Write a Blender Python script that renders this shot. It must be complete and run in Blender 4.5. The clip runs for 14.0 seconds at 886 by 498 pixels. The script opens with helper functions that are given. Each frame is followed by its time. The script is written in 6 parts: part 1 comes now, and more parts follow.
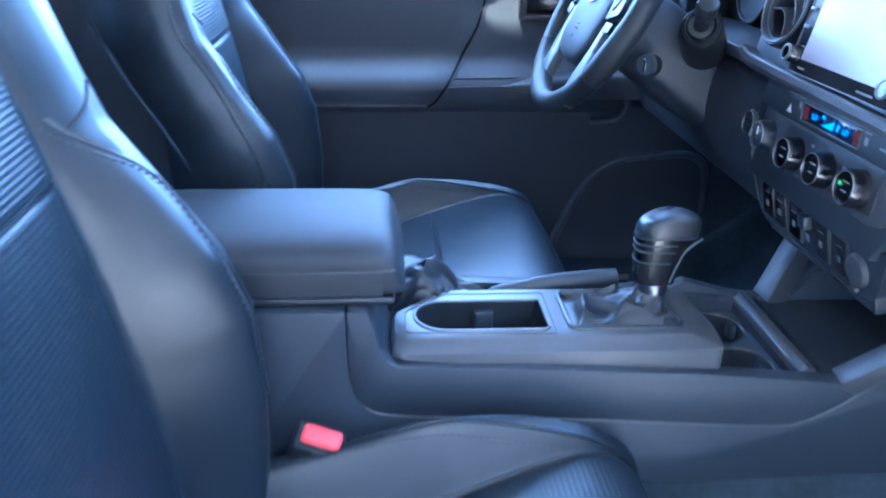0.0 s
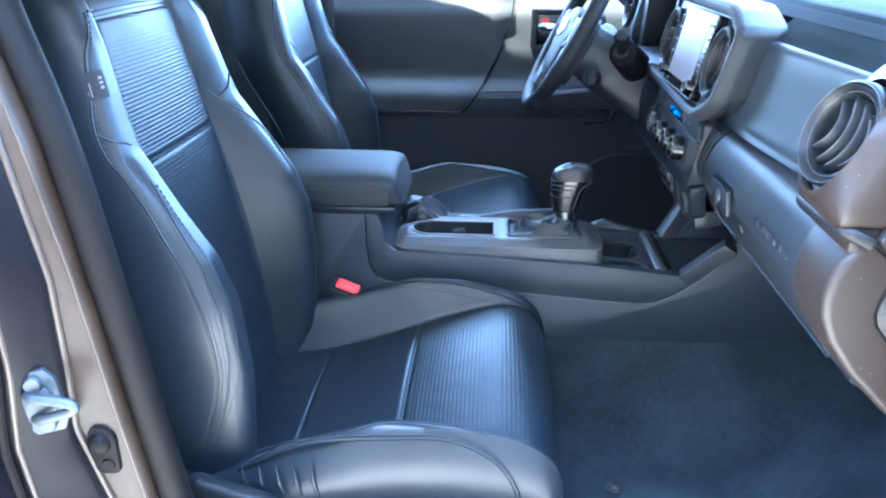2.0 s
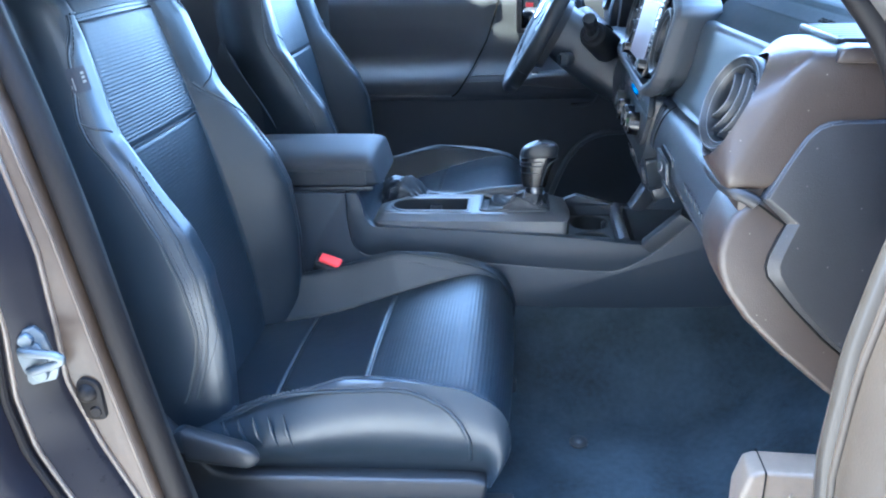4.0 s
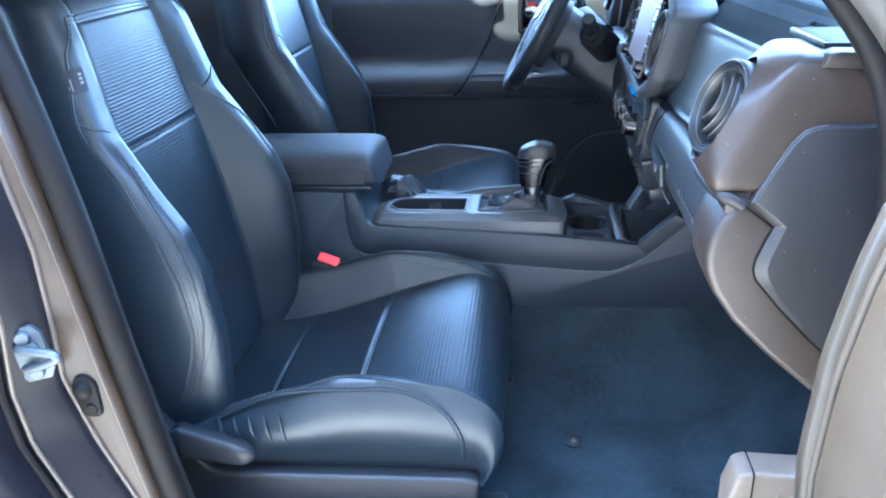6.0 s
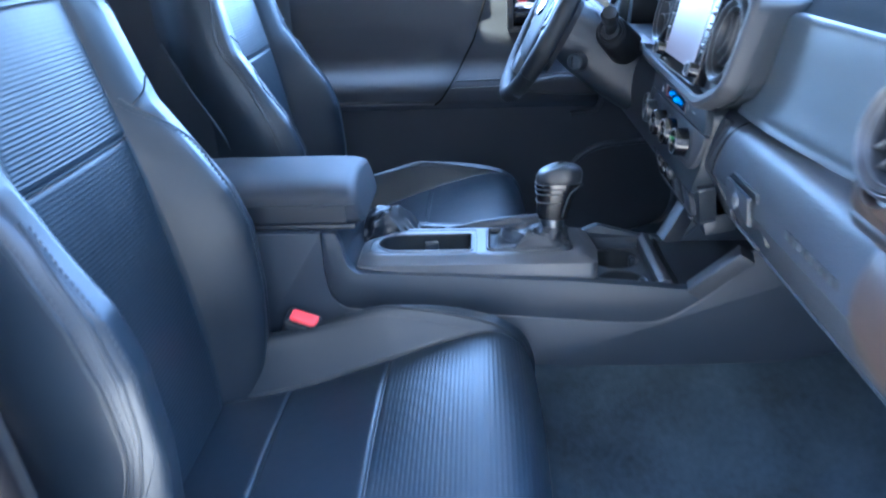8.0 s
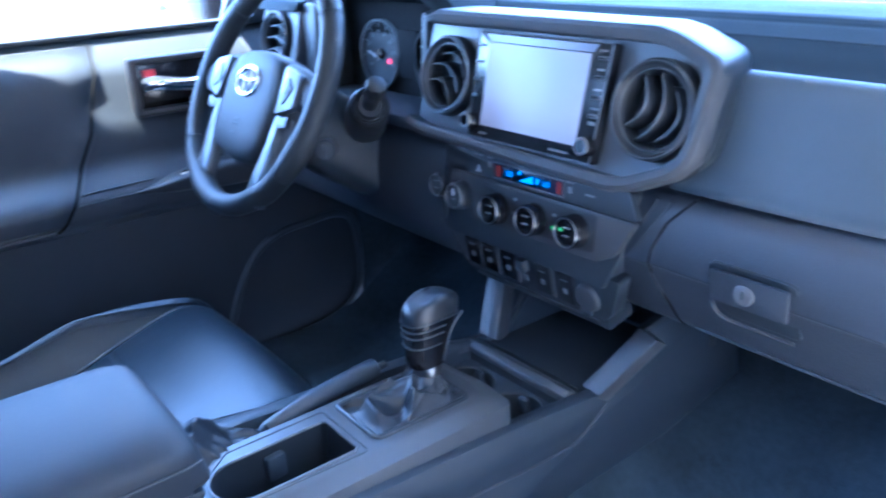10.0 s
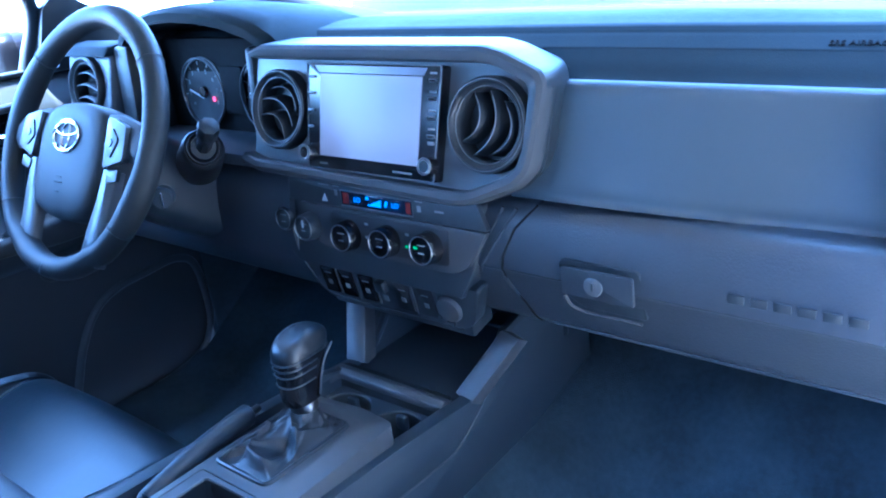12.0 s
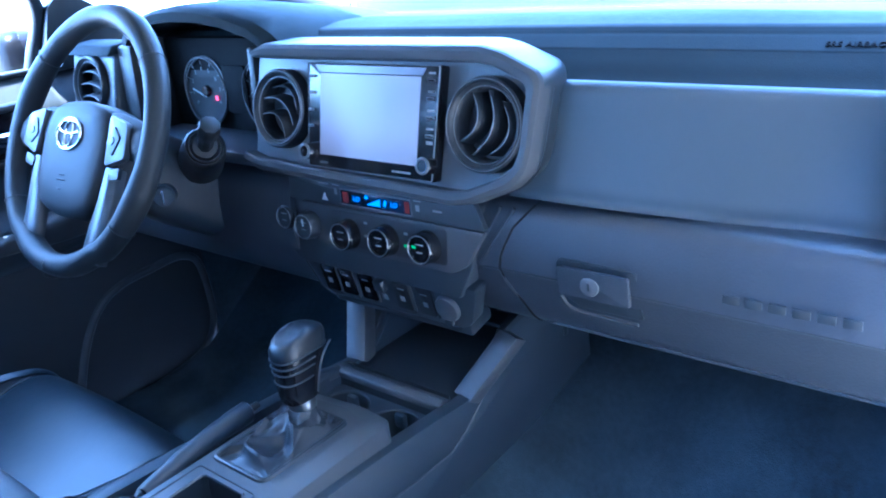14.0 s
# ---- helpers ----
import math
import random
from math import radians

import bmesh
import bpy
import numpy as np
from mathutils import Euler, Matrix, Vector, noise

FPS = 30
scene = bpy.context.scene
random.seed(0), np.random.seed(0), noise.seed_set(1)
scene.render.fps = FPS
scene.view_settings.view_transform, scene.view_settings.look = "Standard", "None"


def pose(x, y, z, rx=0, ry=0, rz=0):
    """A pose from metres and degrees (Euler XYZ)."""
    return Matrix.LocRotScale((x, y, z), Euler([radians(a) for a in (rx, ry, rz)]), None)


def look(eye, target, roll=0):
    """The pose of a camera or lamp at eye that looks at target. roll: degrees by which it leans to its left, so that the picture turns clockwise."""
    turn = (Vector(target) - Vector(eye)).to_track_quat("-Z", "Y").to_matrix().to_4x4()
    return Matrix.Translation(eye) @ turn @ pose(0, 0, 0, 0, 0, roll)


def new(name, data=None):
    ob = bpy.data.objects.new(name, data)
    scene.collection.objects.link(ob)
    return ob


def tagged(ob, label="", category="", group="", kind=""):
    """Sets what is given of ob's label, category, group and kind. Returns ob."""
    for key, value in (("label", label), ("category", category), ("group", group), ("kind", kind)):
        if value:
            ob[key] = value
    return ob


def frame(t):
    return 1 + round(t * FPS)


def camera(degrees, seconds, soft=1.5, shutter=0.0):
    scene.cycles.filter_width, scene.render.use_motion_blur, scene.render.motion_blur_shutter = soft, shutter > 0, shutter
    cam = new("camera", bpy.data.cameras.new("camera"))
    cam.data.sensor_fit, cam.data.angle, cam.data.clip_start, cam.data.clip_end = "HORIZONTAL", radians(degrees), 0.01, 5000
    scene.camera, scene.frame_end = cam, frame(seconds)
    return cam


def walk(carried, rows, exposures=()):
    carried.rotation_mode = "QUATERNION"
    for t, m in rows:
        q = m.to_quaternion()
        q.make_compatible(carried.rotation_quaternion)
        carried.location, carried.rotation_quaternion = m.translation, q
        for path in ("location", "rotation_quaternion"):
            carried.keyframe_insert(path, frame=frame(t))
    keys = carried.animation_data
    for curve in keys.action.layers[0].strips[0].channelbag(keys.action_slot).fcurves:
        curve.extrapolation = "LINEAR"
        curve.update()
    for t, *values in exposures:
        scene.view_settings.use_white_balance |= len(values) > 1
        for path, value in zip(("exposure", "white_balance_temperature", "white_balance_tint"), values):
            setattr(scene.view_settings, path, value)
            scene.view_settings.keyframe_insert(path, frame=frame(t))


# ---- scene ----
cam = camera(58.4, 14.0, 2.0, 0.5)
PATH = [
    (0, (-0.521, -0.837, 1.337), (-0.378, 0.985, 0.526), 1.3),
    (0.5, (-0.501, -1.027, 1.358), (-0.482, 0.812, 0.570), 1.0),
    (1, (-0.404, -1.205, 1.385), (-0.513, 0.646, 0.637), 0.7),
    (1.5, (-0.343, -1.345, 1.396), (-0.512, 0.504, 0.652), 0.3),
    (2, (-0.339, -1.414, 1.398), (-0.464, 0.442, 0.664), 0.2),
    (2.5, (-0.305, -1.464, 1.402), (-0.439, 0.389, 0.663), -0.9),
    (3, (-0.242, -1.499, 1.410), (-0.398, 0.351, 0.666), -1.7),
    (3.5, (-0.229, -1.505, 1.411), (-0.417, 0.336, 0.653), -2.0),
    (6, (-0.209, -1.510, 1.419), (-0.430, 0.322, 0.649), -1.9),
    (6.5, (-0.199, -1.507, 1.416), (-0.430, 0.325, 0.648), -2.1),
    (7, (-0.195, -1.491, 1.413), (-0.421, 0.342, 0.645), -2.1),
    (7.2, (-0.202, -1.474, 1.400), (-0.417, 0.361, 0.632), -2.0),
    (9.3, (-0.613, -0.716, 1.367), (0.028, 1.024, 0.618), -1.1),
    (9.5, (-0.646, -0.700, 1.378), (0.182, 0.961, 0.632), -0.8),
    (10, (-0.688, -0.695, 1.404), (0.435, 0.785, 0.664), -2.7),
    (10.5, (-0.706, -0.687, 1.425), (0.634, 0.595, 0.678), -4.2),
    (11, (-0.714, -0.684, 1.429), (0.694, 0.528, 0.689), -5.8),
    (11.5, (-0.710, -0.682, 1.427), (0.714, 0.508, 0.682), -6.2),
    (12, (-0.711, -0.686, 1.426), (0.708, 0.513, 0.684), -6.2),
    (12.5, (-0.711, -0.690, 1.425), (0.702, 0.514, 0.680), -6.1),
    (13, (-0.709, -0.692, 1.426), (0.702, 0.515, 0.682), -5.9),
    (13.5, (-0.705, -0.694, 1.428), (0.702, 0.515, 0.682), -6.0),
    (14, (-0.707, -0.697, 1.426), (0.700, 0.516, 0.685), -6.1),
]
EXPOSURES = [(0.0, 6.88, 3830.0, 11.5), (0.5, 6.92, 4160.0, 12.5), (1.0, 6.80, 3950.0, 9.0), (2.2, 6.54, 4120.0, 7.0), (7.2, 6.38, 4120.0, 6.0), (9.3, 6.80, 3870.0, 17.0), (10.0, 6.66, 3810.0, 14.0), (10.5, 6.52, 3580.0, 11.0), (11.0, 6.46, 3500.0, 10.5), (14.0, 6.48, 3600.0, 10.5)]
walk(cam, [(t, look(eye, target, roll)) for t, eye, target, roll in PATH], EXPOSURES)

# ---- world and sun ----
SUN_TO = Vector((-0.30, 0.06, 0.95)).normalized()
world = bpy.data.worlds.new("sky_world")
scene.world = world
world.use_nodes = True
wn = world.node_tree.nodes
sky = wn.new("ShaderNodeTexSky")
sky.sky_type = "NISHITA"
sky.sun_disc = False
sky.sun_elevation = math.asin(SUN_TO.z)
sky.sun_rotation = math.atan2(SUN_TO.x, SUN_TO.y)
sky.air_density, sky.dust_density, sky.ozone_density = 1.0, 1.6, 1.3
wn["Background"].inputs["Strength"].default_value = 0.085
haze = wn.new("ShaderNodeHueSaturation")
haze.inputs["Saturation"].default_value = 0.40
world.node_tree.links.new(sky.outputs[0], haze.inputs["Color"])
world.node_tree.links.new(haze.outputs[0], wn["Background"].inputs["Color"])
sun = bpy.data.lights.new("sun", "SUN")
sun.energy, sun.angle, sun.color = 3.4, radians(0.6), (1.0, 0.70, 0.37)
sun_ob = new("sun", sun)
sun_ob.matrix_world = look(SUN_TO * 10, (0, 0, 0))


# ---- materials ----
def mat(name, color, rough=0.5, metal=0.0, var=0.15, bump=0.0, bump_scale=400.0, stain=3.0, spec=0.5, coat=0.0, kind="noise", rvar=0.12, specks=0.0):
    m = bpy.data.materials.new(name)
    m.use_nodes = True
    t = m.node_tree
    b = t.nodes["Principled BSDF"]
    b.inputs["Roughness"].default_value = rough
    b.inputs["Metallic"].default_value = metal
    b.inputs["Specular IOR Level"].default_value = spec
    b.inputs["Coat Weight"].default_value = coat
    co = t.nodes.new("ShaderNodeTexCoord")
    big = t.nodes.new("ShaderNodeTexNoise")
    big.inputs["Scale"].default_value, big.inputs["Detail"].default_value = stain, 6
    t.links.new(co.outputs["Object"], big.inputs["Vector"])
    fine = t.nodes.new("ShaderNodeTexNoise")
    fine.inputs["Scale"].default_value, fine.inputs["Detail"].default_value = 90.0, 3
    t.links.new(co.outputs["Object"], fine.inputs["Vector"])
    add = t.nodes.new("ShaderNodeMath")
    add.operation = "MULTIPLY_ADD"
    add.inputs[1].default_value = 0.35
    t.links.new(fine.outputs["Fac"], add.inputs[0])
    t.links.new(big.outputs["Fac"], add.inputs[2])
    ramp = t.nodes.new("ShaderNodeMapRange")
    ramp.inputs["From Min"].default_value, ramp.inputs["From Max"].default_value = 0.4, 0.95
    ramp.inputs["To Min"].default_value, ramp.inputs["To Max"].default_value = 1 - var, 1 + var
    t.links.new(add.outputs[0], ramp.inputs["Value"])
    mul = t.nodes.new("ShaderNodeVectorMath")
    mul.operation = "SCALE"
    mul.inputs[0].default_value = color
    t.links.new(ramp.outputs[0], mul.inputs["Scale"])
    if specks:
        dots = t.nodes.new("ShaderNodeTexVoronoi")
        dots.inputs["Scale"].default_value = 70.0
        t.links.new(co.outputs["Object"], dots.inputs["Vector"])
        cut = t.nodes.new("ShaderNodeMapRange")
        cut.inputs["From Min"].default_value, cut.inputs["From Max"].default_value = 0.07, 0.035
        cut.inputs["To Min"].default_value, cut.inputs["To Max"].default_value = 0.0, specks
        t.links.new(dots.outputs["Distance"], cut.inputs["Value"])
        lift = t.nodes.new("ShaderNodeVectorMath")
        lift.operation = "MULTIPLY_ADD"
        lift.inputs[0].default_value = (0.9, 0.85, 0.78)
        t.links.new(cut.outputs[0], lift.inputs[1])
        t.links.new(mul.outputs[0], lift.inputs[2])
        t.links.new(lift.outputs[0], b.inputs["Base Color"])
    else:
        t.links.new(mul.outputs[0], b.inputs["Base Color"])
    rr = t.nodes.new("ShaderNodeMapRange")
    rr.inputs["From Min"].default_value, rr.inputs["From Max"].default_value = 0.4, 0.95
    rr.inputs["To Min"].default_value, rr.inputs["To Max"].default_value = max(0.02, rough - rvar), min(1.0, rough + rvar)
    t.links.new(add.outputs[0], rr.inputs["Value"])
    t.links.new(rr.outputs[0], b.inputs["Roughness"])
    if bump:
        if kind == "voronoi":
            g = t.nodes.new("ShaderNodeTexVoronoi")
            g.inputs["Scale"].default_value = bump_scale
            out = g.outputs["Distance"]
        else:
            g = t.nodes.new("ShaderNodeTexNoise")
            g.inputs["Scale"].default_value, g.inputs["Detail"].default_value = bump_scale, 3
            out = g.outputs["Fac"]
        t.links.new(co.outputs["Object"], g.inputs["Vector"])
        bp = t.nodes.new("ShaderNodeBump")
        bp.inputs["Strength"].default_value, bp.inputs["Distance"].default_value = bump, 0.001
        t.links.new(out, bp.inputs["Height"])
        t.links.new(bp.outputs[0], b.inputs["Normal"])
    return m


def glow(name, color, strength, rough=0.2):
    m = mat(name, (0.02, 0.02, 0.02), rough, 0, 0.05, rvar=0.03)
    b = m.node_tree.nodes["Principled BSDF"]
    b.inputs["Emission Color"].default_value = (*color, 1)
    b.inputs["Emission Strength"].default_value = strength
    return m


def glass(name, color, rough=0.0):
    m = bpy.data.materials.new(name)
    m.use_nodes = True
    t = m.node_tree
    b = t.nodes["Principled BSDF"]
    b.inputs["Base Color"].default_value = (*color, 1)
    b.inputs["Roughness"].default_value = rough
    b.inputs["Transmission Weight"].default_value = 1.0
    b.inputs["IOR"].default_value = 1.02
    return m


# Blacks lean blue: veiling haze is put into leather, plastic and carpet colours.
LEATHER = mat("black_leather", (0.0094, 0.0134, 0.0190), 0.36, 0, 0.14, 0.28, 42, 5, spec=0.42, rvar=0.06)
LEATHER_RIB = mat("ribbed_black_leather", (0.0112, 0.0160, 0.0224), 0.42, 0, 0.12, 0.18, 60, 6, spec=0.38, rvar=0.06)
# The sheen's blue cast is put into the specular tint.
for hazed in (LEATHER, LEATHER_RIB):
    hazed.node_tree.nodes["Principled BSDF"].inputs["Specular Tint"].default_value = (0.90, 0.95, 1.0, 1)
LID_LEATHER = mat("matt_black_leather", (0.024, 0.0275, 0.0335), 0.60, 0, 0.10, 0.10, 200, stain=5, spec=0.34, rvar=0.04)
HUB_VINYL = mat("smooth_hub_vinyl", (0.019, 0.021, 0.024), 0.58, 0, 0.08, 0.15, 420, 5, spec=0.25, rvar=0.04)
RIM_LEATHER = mat("worn_rim_leather", (0.0145, 0.0165, 0.0185), 0.52, 0, 0.16, 0.20, 350, stain=9, spec=0.26, rvar=0.08)
GAITER = mat("creased_gaiter_leather", (0.013, 0.016, 0.021), 0.46, 0, 0.12, 0.15, 250, stain=9, rvar=0.05)
THREAD = mat("grey_thread", (0.030, 0.034, 0.040), 0.8)
DASH_SOFT = mat("grained_soft_dash", (0.030, 0.040, 0.052), 0.42, 0, 0.08, 0.10, 500, 4, rvar=0.03)
DASH_TOP = mat("matt_dash_top", (0.0125, 0.0165, 0.0192), 0.70, 0, 0.12, 0.25, 700, 4, spec=0.08)
# Same plastic as END_HARD, in the blue of the light inside.
DASH_HARD = mat("grained_hard_plastic", (0.0205, 0.0245, 0.0320), 0.42, 0, 0.12, 0.45, 380, 4, rvar=0.05)
KICK_TRIM = mat("pale_beige_kick_plastic", (0.080, 0.064, 0.046), 0.5, 0, 0.25, 0.3, 400, 12, spec=0.3)
# Copy of the dash plastic, with warm bounced light put into its colour.
END_HARD = mat("warm_lit_end_plastic", (0.0205, 0.0152, 0.0116), 0.40, 0, 0.18, 0.35, 760, 4, spec=0.36, rvar=0.10, specks=0.10)
# Darker copy of END_HARD: the cover's shade is put into its colour.
END_COVER = mat("shaded_grained_end_cover", (0.0092, 0.0092, 0.0100), 0.46, 0, 0.18, 0.35, 760, 4, spec=0.30, rvar=0.08, specks=0.08)
# Blued for the haze over the dark lower door.
DOOR_HARD = mat("matt_door_plastic", (0.0225, 0.0265, 0.0325), 0.56, 0, 0.14, 0.25, 420, 4, spec=0.34, rvar=0.06)
# Door plastic again, with the sun on the bezel put into its colour.
DOOR_BEZEL = mat("sunlit_beige_bezel", (0.040, 0.035, 0.030), 0.5, 0, 0.14, 0.2, 420, 4, spec=0.36, rvar=0.06)
DOOR_PAD = mat("padded_door_vinyl", (0.022, 0.0255, 0.031), 0.52, 0, 0.12, 0.15, 500, 5, spec=0.34, rvar=0.05)
# Console and black plastic are lifted towards blue for the haze.
CONSOLE = mat("console_plastic", (0.0255, 0.033, 0.044), 0.44, 0, 0.10, 0.18, 400, 4, rvar=0.05)
BLACK = mat("black_plastic", (0.0165, 0.0205, 0.0255), 0.40, 0, 0.15, 0.18, 420, rvar=0.05)
VENT_BLACK = mat("dull_black_plastic", (0.0095, 0.0108, 0.0125), 0.46, 0, 0.15, 0.18, 420, spec=0.34, rvar=0.05)
GLOSS = mat("gloss_black", (0.006, 0.006, 0.007), 0.20, 0, 0.1, rvar=0.05)
SATIN = mat("satin_grey_trim", (0.074, 0.079, 0.087), 0.38, 0.3, 0.08, 0.08, 700, rvar=0.04)
SURROUND = mat("dark_satin_surround", (0.034, 0.036, 0.040), 0.56, 0.0, 0.08, 0.12, 600, spec=0.22, rvar=0.04)
ARM_GREY = mat("dark_satin_console_arm", (0.056, 0.060, 0.067), 0.42, 0.2, 0.08, 0.10, 700, rvar=0.04)
KNOB_LEATHER = mat("glossy_knob_leather", (0.0115, 0.0135, 0.0165), 0.36, 0, 0.12, 0.12, 300, 9, spec=0.42, rvar=0.05)
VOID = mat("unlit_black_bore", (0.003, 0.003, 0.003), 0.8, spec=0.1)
CHROME = mat("chrome", (0.75, 0.76, 0.78), 0.12, 1.0, 0.05, rvar=0.05)
SATIN_METAL = mat("satin_metal", (0.17, 0.175, 0.185), 0.35, 1.0, 0.08, rvar=0.06)
ZINC = mat("zinc_plated_steel", (0.095, 0.108, 0.120), 0.62, 1.0, 0.2, 0.2, 200)
EDGE_PAINT = mat("glossy_door_edge_paint", (0.0085, 0.0080, 0.0072), 0.30, 0, 0.1, 0.02, 900, spec=0.16, rvar=0.04)
CARD_CLOTH = mat("woven_beige_card", (0.0150, 0.0130, 0.0098), 0.8, 0, 0.15, 0.8, 260, spec=0.2)
CARD_TRIM = mat("beige_grey_door_card", (0.0084, 0.0070, 0.0053), 0.52, 0, 0.1, 0.25, 450, spec=0.20)
# The blue in this grey is haze put into the colour.
CARPET = mat("grey_carpet", (0.0215, 0.0305, 0.0400), 0.95, 0, 0.65, 1.0, 420, 7, spec=0.15)
RUBBER = mat("grey_rubber_seal", (0.0058, 0.0052, 0.0050), 0.55, 0, 0.2, 0.2, 300, 8, spec=0.08)
TRIM_GREY = mat("grey_pillar_trim", (0.016, 0.0155, 0.014), 0.5, 0, 0.1, 0.15, 450, spec=0.3)
PILLAR_EDGE = mat("beige_pillar_edge", (0.034, 0.031, 0.026), 0.5, 0, 0.2, 0.15, 450, 9, spec=0.3)
HEADLINER = mat("grey_headliner", (0.60, 0.59, 0.57), 0.95, 0, 0.08, 0.5, 700)
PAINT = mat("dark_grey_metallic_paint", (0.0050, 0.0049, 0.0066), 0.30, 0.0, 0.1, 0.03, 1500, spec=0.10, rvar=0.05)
# Paler copy of PAINT: the glint on folds is put into the colour.
PAINT_GLINT = mat("paint_fold_glint", (0.050, 0.039, 0.028), 0.34, 0.0, 0.2, 0.03, 900, spec=0.40, rvar=0.05)
# Tan copy of PAINT: reflected ground light is put into the colour.
PAINT_LIT = mat("lit_tan_flange_paint", (0.0280, 0.0205, 0.0142), 0.36, 0.0, 0.40, 0.05, 900, 14, spec=0.25, rvar=0.08)
RED = mat("red_button", (0.75, 0.05, 0.06), 0.4, 0, 0.1)
WHITE_MARK = mat("white_print", (0.35, 0.36, 0.38), 0.6, 0, 0.05)
TAG_CLOTH = mat("dark_grey_tag_cloth", (0.030, 0.032, 0.040), 0.85, 0, 0.15, 0.3, 1200, spec=0.2)
TAG_PRINT = mat("pale_tag_print", (0.16, 0.165, 0.17), 0.8, 0, 0.1, spec=0.2)
GREY_MARK = mat("grey_print", (0.14, 0.145, 0.15), 0.6, 0, 0.05)
NEEDLE = glow("red_needle", (1.0, 0.05, 0.08), 0.05)
SCREEN = glow("lit_display_glass", (1.0, 0.80, 0.78), 0.075, 0.30)
STATUS = glow("dim_status_strip", (0.80, 0.70, 0.90), 0.0016, 0.25)
st = SCREEN.node_tree
# Uneven glow stands in for reflections washing out the display.
sn = st.nodes.new("ShaderNodeTexNoise")
sn.inputs["Scale"].default_value, sn.inputs["Detail"].default_value = 9.0, 2.0
sc_ = st.nodes.new("ShaderNodeTexCoord")
st.links.new(sc_.outputs["Object"], sn.inputs["Vector"])
sm = st.nodes.new("ShaderNodeMapRange")
sm.inputs["From Min"].default_value, sm.inputs["From Max"].default_value = 0.3, 0.7
sm.inputs["To Min"].default_value, sm.inputs["To Max"].default_value = 0.0021, 0.0046
st.links.new(sn.outputs["Fac"], sm.inputs["Value"])
st.links.new(sm.outputs[0], st.nodes["Principled BSDF"].inputs["Emission Strength"])
LCD = mat("lcd_glass", (0.01, 0.015, 0.03), 0.15, 0, 0.05, rvar=0.04)
LCD_BLUE = glow("lcd_blue_segment", (0.02, 0.36, 0.90), 0.017)
LCD_RED = mat("lcd_red_edge", (0.10, 0.015, 0.015), 0.2)
GREEN_LED = glow("green_led", (0.3, 1.0, 0.2), 0.006)
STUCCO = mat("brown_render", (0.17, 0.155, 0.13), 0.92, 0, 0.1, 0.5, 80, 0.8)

SCREEN_GLASS = bpy.data.materials.new("tinted_windscreen_glass")
SCREEN_GLASS.use_nodes = True
wt = SCREEN_GLASS.node_tree
wt.nodes.remove(wt.nodes["Principled BSDF"])
clear, shine, both = wt.nodes.new("ShaderNodeBsdfTransparent"), wt.nodes.new("ShaderNodeBsdfGlossy"), wt.nodes.new("ShaderNodeMixShader")
clear.inputs["Color"].default_value = (0.80, 0.815, 0.80, 1)
shine.inputs["Roughness"].default_value = 0.02
both.inputs[0].default_value = 0.04
wt.links.new(clear.outputs[0], both.inputs[1])
wt.links.new(shine.outputs[0], both.inputs[2])
wt.links.new(both.outputs[0], wt.nodes["Material Output"].inputs["Surface"])
PRIVACY = glass("dark_privacy_glass", (0.12, 0.13, 0.13))
GROUND = mat("pale_concrete", (0.245, 0.240, 0.225), 0.9, 0, 0.12, 0.6, 60, 0.6)
LEAF = mat("hedge_leaf", (0.10, 0.13, 0.035), 0.7, 0, 0.4, stain=20)


# ---- builders ----
def link(name, bm, material, parent=None, label="", sharp=40):
    me = bpy.data.meshes.new(name)
    bm.normal_update()
    bm.to_mesh(me)
    bm.free()
    me.materials.append(material)
    me.polygons.foreach_set("use_smooth", [True] * len(me.polygons))
    me.set_sharp_from_angle(angle=radians(sharp))
    ob = new(name, me)
    if parent is not None:
        ob.parent = parent
        if parent.type == "EMPTY":
            ob.matrix_parent_inverse = parent.matrix_basis.inverted()
    if label:
        ob["label"] = label
    return ob


part = link


def thing(name, at, label, category, group="", kind=""):
    ob = new(name)
    ob.empty_display_size = 0.05
    ob.matrix_basis = Matrix.Translation(at)
    return tagged(ob, label, category, group, kind)


def soften(bm, width, seg=2, angle=25):
    if width <= 0:
        return bm
    bm.normal_update()
    edges = [e for e in bm.edges if len(e.link_faces) == 2 and e.calc_face_angle(0) > radians(angle)]
    bmesh.ops.bevel(bm, geom=edges, offset=width, segments=seg, profile=0.5, affect="EDGES", clamp_overlap=True)
    return bm


def box(c, size, bevel=0.003, seg=2, rot=None):
    bm = bmesh.new()
    bmesh.ops.create_cube(bm, size=1)
    bmesh.ops.scale(bm, vec=size, verts=bm.verts)
    soften(bm, bevel, seg)
    m = Matrix.Translation(c)
    if rot is not None:
        m = m @ Euler([radians(a) for a in rot]).to_matrix().to_4x4()
    bmesh.ops.transform(bm, matrix=m, verts=bm.verts)
    return bm


def prism(outline, place, lo, hi, bevel=0.003, seg=2):
    """Extrudes a closed outline of (a, b) from lo to hi; place(a, b, d) gives the point."""
    bm = bmesh.new()
    v0 = [bm.verts.new(place(a, b, lo)) for a, b in outline]
    v1 = [bm.verts.new(place(a, b, hi)) for a, b in outline]
    n = len(outline)
    bm.faces.new(v0)
    bm.faces.new(v1[::-1])
    for i in range(n):
        bm.faces.new((v0[i], v1[i], v1[(i + 1) % n], v0[(i + 1) % n]))
    bmesh.ops.recalc_face_normals(bm, faces=bm.faces)
    return soften(bm, bevel, seg)


